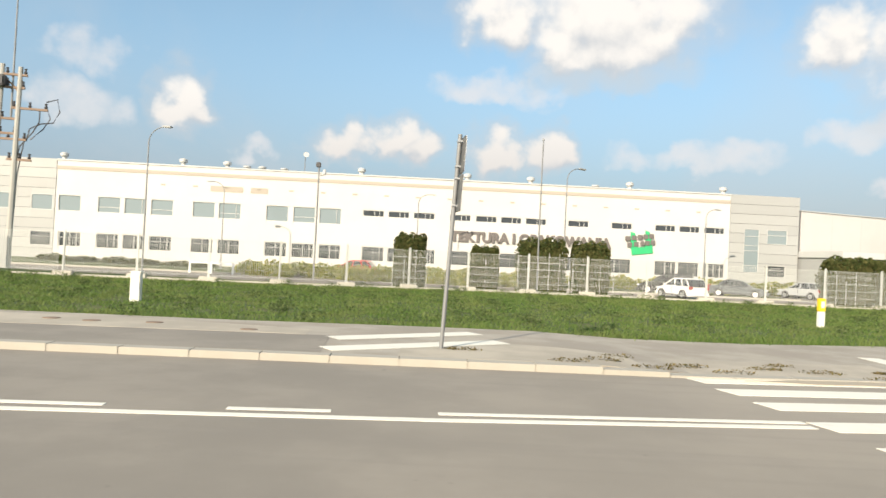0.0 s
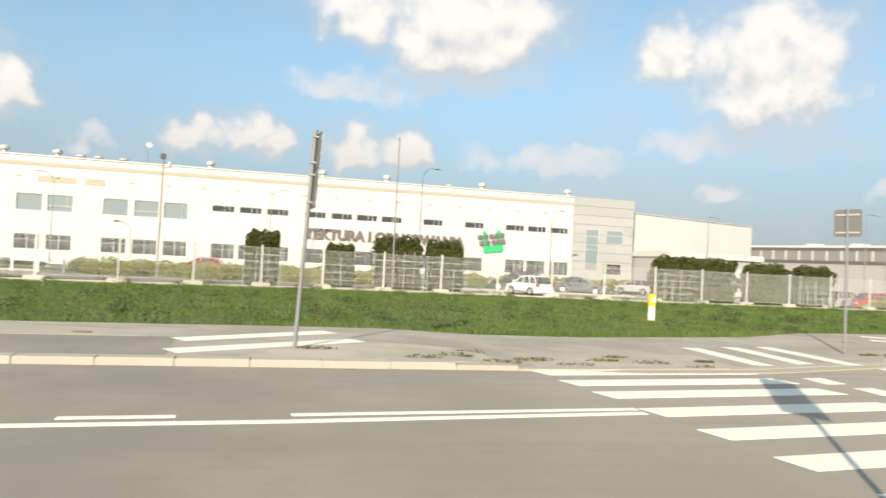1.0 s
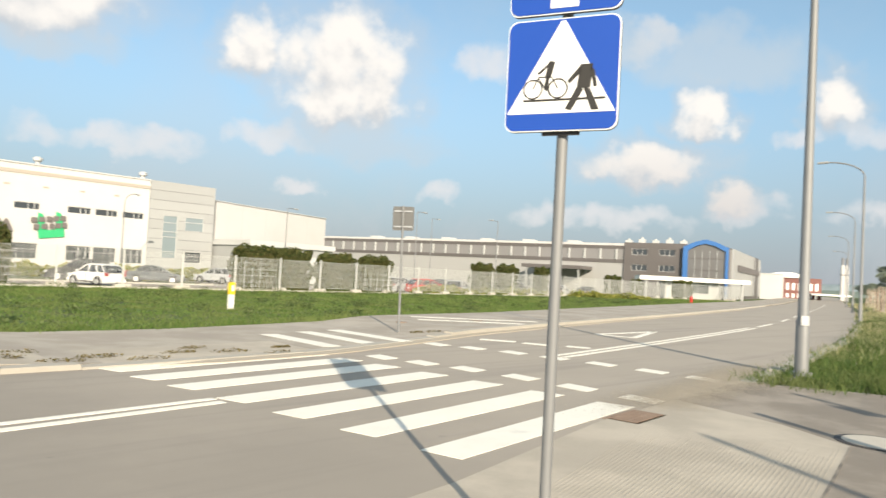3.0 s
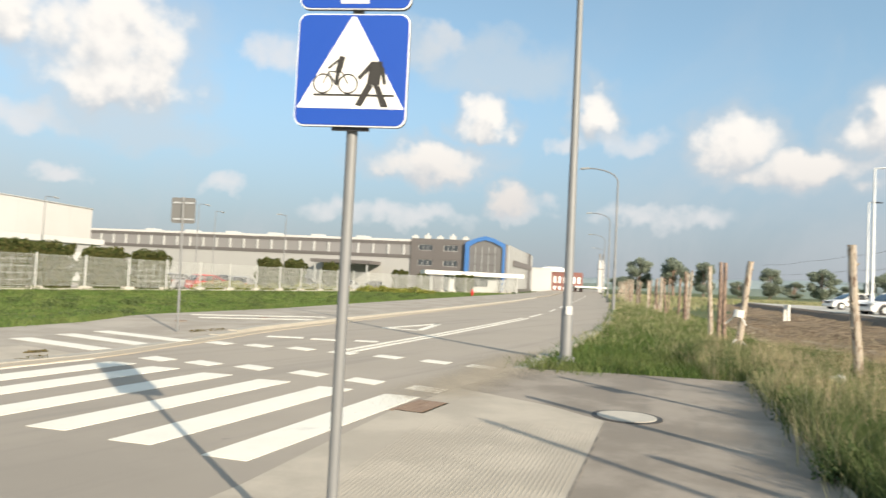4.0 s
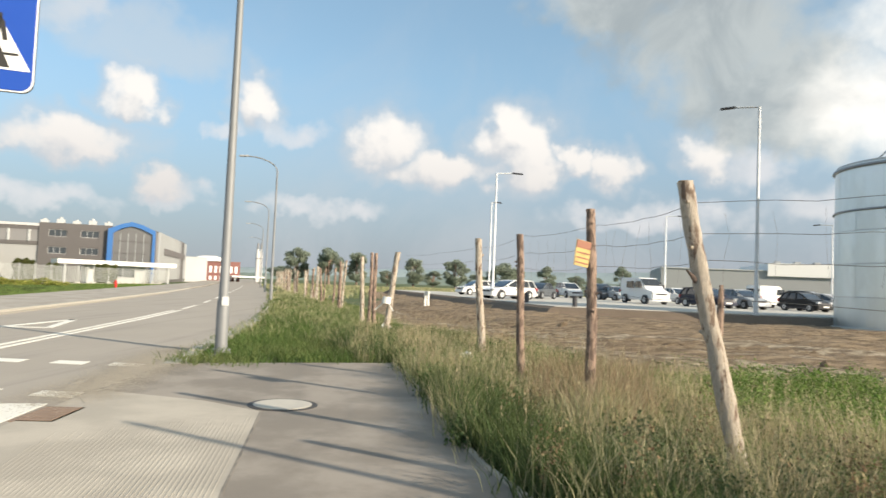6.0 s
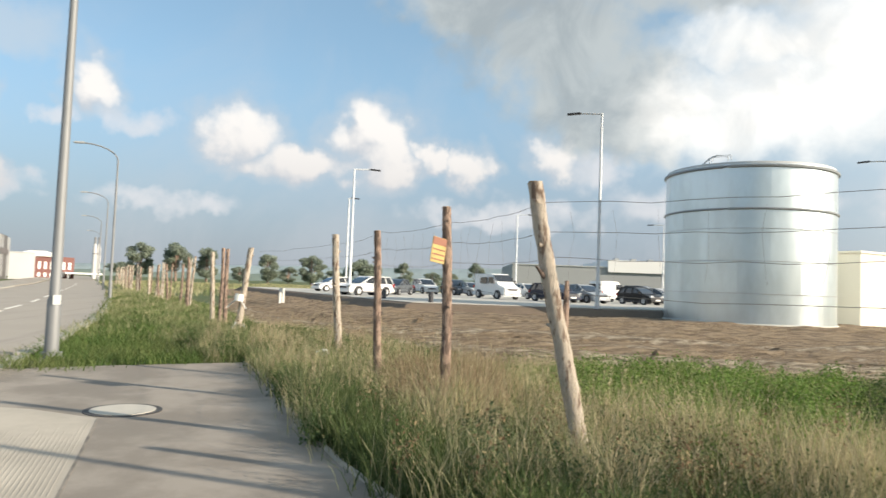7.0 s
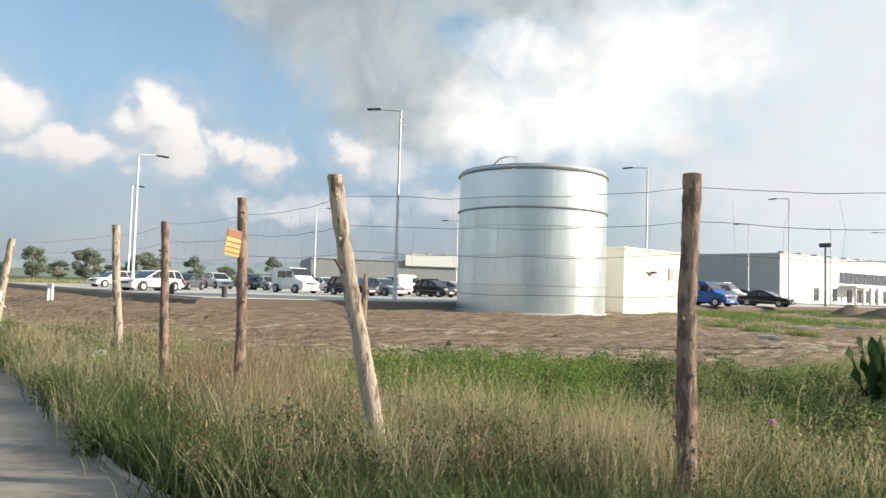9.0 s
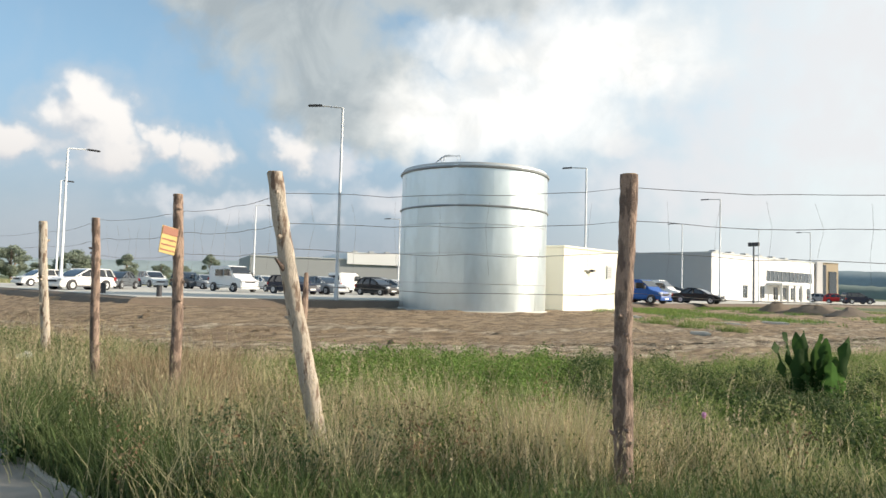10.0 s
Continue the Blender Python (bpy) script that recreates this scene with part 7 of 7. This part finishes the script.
def hedge_block(x, y, w, h, turn, seed, cage=True):
    e = thing("clipped_hedge", x, y, land(x, y), turn, "tall clipped block hedge, brown-green, in a pale trellis" if cage else "clipped block hedge behind the mesh fence", "hedge", "clipped hedges")
    v, t = foliage("h", seed, 9500, 0.075, HEDGE, [(0, 0, h / 2 + 0.05, w / 2 * 0.9, 0.62, h / 2 * 0.95)], "box", 0.78)
    fast_mesh("foliage", v, t, HEDGE, e)
    part("core", box(-w / 2 * 0.72, w / 2 * 0.72, -0.42, 0.42, 0.0, h * 0.9, 0.1), HEDGE, e, "dark leaves inside")
    if cage:
        for s in np.linspace(-w / 2, w / 2, max(3, int(w / 0.5))):
            part("trellis_upright", box(s - 0.011, s + 0.011, -0.72, -0.70, 0, h * (0.55 + 0.25 * G.uniform())), FENCE, e)
        for z in np.arange(0.3, h * 0.66, 0.42):
            part("trellis_rail", box(-w / 2, w / 2, -0.72, -0.69, z, z + 0.02), FENCE, e)
    return e


for yaw_d, d, w_, h, cage in ((2.68, 43, 2.05, 3.35, True), (-3.36, 42, 1.85, 2.75, True), (-7.95, 42.5, 3.05, 3.35, True), (-11.8, 43, 2.45, 3.25, True),
                              (-29.9, 49, 3.6, 3.1, True), (-32.7, 50, 3.2, 3.0, False), (-36.2, 53, 3.6, 2.95, False), (-39.3, 55, 3.2, 2.9, True), 
                              (-48.0, 66, 2.8, 3.0, False), (-50.0, 70, 2.8, 3.1, False), (-52.9, 76, 2.4, 3.1, False), (-58.4, 92, 3.0, 2.9, False), (-60.2, 98, 2.2, 2.6, False), (-63.6, 101, 5.5, 2.5, False)):
    x, y = polar(yaw_d, d)
    hedge_block(x, y, w_, h, 4, int(abs(yaw_d) * 10), cage)

SHRUB_VT = [foliage("s", 90 + k, 500, 0.09, SHRUB, [(0, 0, 0.4, 0.9, 0.7, 0.55), (0.8, 0.2, 0.35, 0.7, 0.6, 0.45), (-0.7, -0.1, 0.32, 0.7, 0.6, 0.42)]) for k in range(3)]
shrub_data = [None, None, None]
rng = random.Random(21)


def shrub(x, y, z, s, squash=1.0, mat=None, label="low yellow-green spreading shrub"):
    k = rng.randrange(3)
    e = thing("shrub", x, y, z, rng.uniform(0, 360), label, "shrub", "shrubs before the factory")
    if mat is None and shrub_data[k] is not None:
        f = new("foliage", shrub_data[k])
        f.parent = e
    else:
        f = fast_mesh("foliage", *SHRUB_VT[k], mat or SHRUB, e)
        if mat is None:
            shrub_data[k] = f.data
    f.scale = (s, s, s * squash)
    part("stem", tube([(0, 0, -0.1), (0.05, 0, 0.35 * s)], [0.05, 0.03], 6), BARK, e)


for x in np.arange(-14.5, 6.5, 1.25):
    shrub(x + rng.uniform(-0.3, 0.3), 53.6 + rng.uniform(-0.7, 0.9) + 0.03 * x, -0.42, rng.uniform(0.85, 1.25), 1.05)
for x in np.arange(-7, 28, 1.6):
    shrub(x, 66.5 + rng.uniform(-1, 1), -0.45, rng.uniform(1.0, 1.5), 0.9)
for x, y, s in ((21.5, 62.5, 1.9), (23.5, 62.9, 2.0), (25.5, 63.0, 1.8), (30.5, 65.3, 1.9), (32.5, 65.6, 1.8), (34.5, 65.8, 1.5)):
    shrub(x, y, -0.45, s, 0.75, None, "broad brownish-green shrub beside parked cars")
dark_shrub = [(-36.5, 66.5, 1.5), (-34.0, 66.6, 1.3), (-31.0, 67, 1.5), (-28.5, 66.8, 1.4), (-24.5, 66.5, 1.3), (-22.5, 66.5, 1.2)]
for x, y, s in dark_shrub:
    shrub(x, y, -0.5, s, 0.5, HEDGE, "low dark green rounded shrub on the lawn")
for k in range(14):
    x, y = polar(-44 - k * 1.3, 62 + k * 1.2)
    shrub(x, y, -0.45, rng.uniform(1.0, 1.5), 0.8)
bar_rail = thing("yard_barrier", -15.4, 52.0, -0.45, 2, "low white railing at the yard entrance", "barrier")
part("rail", box(-3.2, 0, -0.05, 0.05, 0.75, 0.85), LAMP_WHITE, bar_rail)
for x in (-3.15, -1.6, 0.0):
    part("post", box(x - 0.06, x + 0.06, -0.06, 0.06, 0, 0.95), LAMP_WHITE, bar_rail)


def tree(name, x, y, z, h, w_, seed, label, data={}):
    g = random.Random(seed)
    e = thing(name, x, y, z, g.uniform(0, 360), label, "tree", "field trees")
    key = seed % 4
    if key not in data:
        q = random.Random(key + 50)
        limbs = bmesh.new()
        tube([(0, 0, -0.3), (0.1, 0, 2.2), (0.15, 0.1, 5.0), (0.2, 0.1, 7.5)], [0.3, 0.24, 0.15, 0.05], 8, limbs)
        lobes = []
        for k in range(20):
            a, zz = q.uniform(0, 6.28), q.uniform(1.8, 8.2)
            rr = q.uniform(0.6, 1.0) * 2.5 * math.sqrt(max(0.05, 1 - ((zz - 5.0) / 3.3) ** 2))
            c = Vector((rr * math.cos(a), rr * math.sin(a), zz))
            tube([(0.1, 0, zz * 0.55), c * 0.6 + Vector((0, 0, zz * 0.3)), c], [0.1, 0.06, 0.02], 5, limbs)
            lobes.append((*c, q.uniform(0.8, 1.5), q.uniform(0.8, 1.5), q.uniform(0.6, 1.0)))
        t0 = part("trunk", limbs, BARK, e)
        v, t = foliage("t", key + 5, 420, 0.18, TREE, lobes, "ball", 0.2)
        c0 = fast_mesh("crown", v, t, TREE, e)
        data[key] = (t0.data, c0.data)
    else:
        t0, c0 = new("trunk", data[key][0]), new("crown", data[key][1])
        t0.parent = c0.parent = e
    for o in (t0, c0):
        o.scale = (w_ / 5.6, w_ / 5.6, h / 9.2)
    return e


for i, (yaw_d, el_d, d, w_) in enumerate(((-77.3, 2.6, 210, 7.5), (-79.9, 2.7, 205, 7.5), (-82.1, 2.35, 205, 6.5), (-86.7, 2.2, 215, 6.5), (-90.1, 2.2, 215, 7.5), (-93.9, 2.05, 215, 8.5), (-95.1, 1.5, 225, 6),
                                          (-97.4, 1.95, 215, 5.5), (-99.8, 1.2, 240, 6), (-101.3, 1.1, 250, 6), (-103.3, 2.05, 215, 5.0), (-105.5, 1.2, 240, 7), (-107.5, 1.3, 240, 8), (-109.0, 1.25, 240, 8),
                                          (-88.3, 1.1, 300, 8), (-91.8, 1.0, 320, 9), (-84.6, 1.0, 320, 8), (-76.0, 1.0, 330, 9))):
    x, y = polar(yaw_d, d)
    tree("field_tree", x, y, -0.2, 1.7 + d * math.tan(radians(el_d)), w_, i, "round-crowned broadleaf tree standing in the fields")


def ridge(name, dist, yaws, els, mat, label, rough):
    """A wooded skyline far off."""
    verts, faces = [], []
    n = 260
    for i in range(n):
        s = i / (n - 1)
        yv = yaws[0] + (yaws[-1] - yaws[0]) * s
        el = np.interp(-yv, [-q for q in yaws], els) + rough * noise.noise(Vector((i * 0.35, dist, 0))) + rough * 0.6 * noise.noise(Vector((i * 1.3, dist, 4)))
        h = 1.6 + dist * math.tan(radians(max(0.02, el)))
        x, y = polar(yv, dist)
        verts += [(x, y, -3), (x * 1.01, y * 1.01, h * 0.6), (x * 1.03, y * 1.03, h), (x * 1.2, y * 1.2, -3)]
    for i in range(n - 1):
        for k in range(3):
            faces.append((4 * i + k, 4 * i + 4 + k, 4 * i + 5 + k, 4 * i + 1 + k))
    ob = raw(name, verts, faces, mat)
    ob.data.shade_smooth()
    return tagged(ob, label, "hills", kind="structure")


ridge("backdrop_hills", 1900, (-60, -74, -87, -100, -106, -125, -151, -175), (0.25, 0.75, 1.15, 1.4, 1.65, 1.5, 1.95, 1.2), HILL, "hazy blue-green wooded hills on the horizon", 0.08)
ridge("backdrop_woods", 900, (-60, -74, -87, -100, -106, -125, -151, -175), (0.15, 0.3, 0.45, 0.55, 0.6, 0.6, 0.9, 0.6), material("distant_wood", (0.14, 0.18, 0.155), 0.95, 0.4, 0.03, 0.15, 0.0), "dark line of distant woods", 0.16)
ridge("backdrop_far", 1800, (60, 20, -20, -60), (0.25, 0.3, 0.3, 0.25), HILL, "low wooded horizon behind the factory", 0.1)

# ---- small things on the site ----
rng = random.Random(8)


def heap(x, y, w_, h, seed, mat, label):
    g = np.random.default_rng(seed)
    bm = bmesh.new()
    n, rows = 20, []
    for j in range(6):
        s = j / 5
        rows.append([bm.verts.new((w_ * (1 - s * 0.92) * math.cos(a) * g.uniform(0.85, 1.15), w_ * 0.6 * (1 - s * 0.92) * math.sin(a) * g.uniform(0.85, 1.15), h * (s ** 0.8) * g.uniform(0.85, 1.1) - 0.1)) for a in np.linspace(0, 2 * np.pi, n, endpoint=False)])
    for r0, r1 in zip(rows, rows[1:]):
        for k in range(n):
            bm.faces.new((r0[k], r0[(k + 1) % n], r1[(k + 1) % n], r1[k]))
    bm.faces.new(rows[-1])
    e = part("dirt_mound", bm, mat, None, smooth=True)
    e.matrix_world = pose(x, y, land(x, y), 0, 0, seed * 40)
    tagged(e, label, "mound", "dirt mounds")


for yaw_d, d, w_, h in ((-146.8, 62, 2.2, 1.0), (-149.2, 60, 3.0, 0.9), (-151.5, 58, 3.0, 0.8)):
    x, y = polar(yaw_d, d)
    heap(x, y, w_, h, int(-yaw_d), BANK, "grey-brown heap of dug earth on the site")
for yaw_d, d, w_, h in ((-95.5, 26.5, 0.7, 0.3), (-98.9, 27.5, 0.6, 0.28), (-117.5, 19.0, 0.35, 0.3), (-112, 24, 0.5, 0.2), (-126, 24, 0.6, 0.2)):
    x, y = polar(yaw_d, d)
    heap(x, y, w_, h, int(-yaw_d), EARTH, "small clod heap of brown earth")
# Clods over the bare earth.
cs_ = scatter(G, 20000, 10, 40, -40, 8, lambda x, y: mud_here(x, y) and not in_poly(x, y, PARK))
n = len(cs_)
s = 0.02 + 0.10 * G.uniform(0, 1, n) ** 5
off = np.array([[1, 0, -0.3], [-0.5, 1.2, -0.3], [-0.5, -1.2, -0.3], [0, 0, 0.3]])
v = (cs_[:, None, :] + off[None] * s[:, None, None] * G.uniform(0.7, 1.3, (n, 4, 1)) + np.array([0, 0, 0.03])).reshape(-1, 3)
i = np.arange(n)[:, None] * 4
t = np.concatenate([i + np.array([[0, 1, 3]]), i + np.array([[1, 2, 3]]), i + np.array([[2, 0, 3]])], 1).reshape(-1, 3)
tagged(fast_mesh("earth_clods", v, t, EARTH), "crumbled clods over the churned earth", "earth", kind="stuff")
bm_v, bm_f = [], []
rng = random.Random(44)
for s0 in (3.1, 3.75, 4.7, 5.3):
    y = 2.0
    while y > -38:
        s1 = s0 + 0.9 * noise.noise(Vector((15 * 0.15, y * 0.15, 30.0))) + 0.12 * noise.noise(Vector((s0, y * 0.5, 1.0)))
        x = mud_front(y) + s1
        if mud_here(x, y) and rng.random() < 0.85:
            z = land(x, y)
            hx, hy, hz, sk = rng.uniform(0.14, 0.24), rng.uniform(0.025, 0.05), rng.uniform(0.0, 0.045), rng.uniform(-0.05, 0.08)
            i = len(bm_v)
            for zz, k in ((z - 0.1, 1.3), (z + hz, 0.8)):
                bm_v += [(x - hx * k, y - hy * k - sk, zz), (x + hx * k, y - hy * k + sk, zz), (x + hx * k, y + hy * k + sk, zz), (x - hx * k, y + hy * k - sk, zz)]
            bm_f += [(i + 4, i + 5, i + 6, i + 7), (i, i + 1, i + 5, i + 4), (i + 1, i + 2, i + 6, i + 5), (i + 2, i + 3, i + 7, i + 6), (i + 3, i, i + 4, i + 7)]
        y -= rng.uniform(0.13, 0.2)
tagged(raw("tread_marks", bm_v, bm_f, TRACK), "dried tyre tread ridges in the pale track", "earth", kind="stuff")
for x, y in ((38.6, -6.6), (44.5, -4.6)):
    b = thing("bollard", x, y, PARK_Z, 0, "short dark bollard at the car park edge", "bollard", "bollards")
    part("body", tube([(0, 0, -0.1), (0, 0, 0.5), (0, 0, 0.55)], [0.14, 0.14, 0.1], 12), DARK, b)
    part("cap", tube([(0, 0, 0.52), (0, 0, 0.58)], 0.16, 12), DARK, b)
ch = thing("marker_stand", 45.0, 1.7, 0.1, 20, "small white stand on the bare earth", "stand")
for dx in (-0.3, 0.3):
    part("leg", box(dx - 0.07, dx + 0.07, -0.06, 0.06, -0.1, 1.0), CAP_WHITE, ch)
part("rail", box(-0.4, 0.4, -0.05, 0.05, 0.75, 1.0), CAP_WHITE, ch)
for yaw_d, d, w_ in ((-146.6, 42, 0.6), (-143.2, 38, 0.8), (-141.5, 30, 0.35), (-136.0, 40, 0.7)):
    x, y = polar(yaw_d, d)
    rub = thing("rubble_piece", x, y, land(x, y), yaw_d, "pale piece of rubble on the ground", "rubble", "rubble")
    part("block", box(-w_, w_, -0.2, 0.2, -0.05, 0.12, 0.04), CONCRETE, rub)
    part("chip", box(w_ * 0.6, w_ * 1.3, -0.35, -0.1, -0.05, 0.08, 0.02), CONCRETE, rub)
bag = thing("litter", 13.7, -0.3, 0.25, 0, "crumpled white plastic scrap caught in the grass", "litter")
bm = bmesh.new()
bmesh.ops.create_icosphere(bm, subdivisions=2, radius=0.12)
for q in bm.verts:
    q.co *= 1 + 0.5 * noise.noise(q.co * 14)
    q.co.z *= 0.6
part("scrap", bm, CAP_WHITE, bag)
for x, y in ((-3.5, 13.0), (-7.3, 13.3), (-6.5, 13.2), (-5.4, 13.4), (13.9, 15.6), (17.2, 15.6)):
    c0 = thing("valve_cover", x, y, kerb_z(x) + 0.006, 0, "small dark iron cover set in the footway", "valve cover", "valve covers")
    part("frame", tube([(0, 0, -0.02), (0, 0, 0.006)], 0.16, 20), IRON, c0)
    part("lid", tube([(0, 0, 0.0), (0, 0, 0.010)], 0.125, 20), IRON, c0)
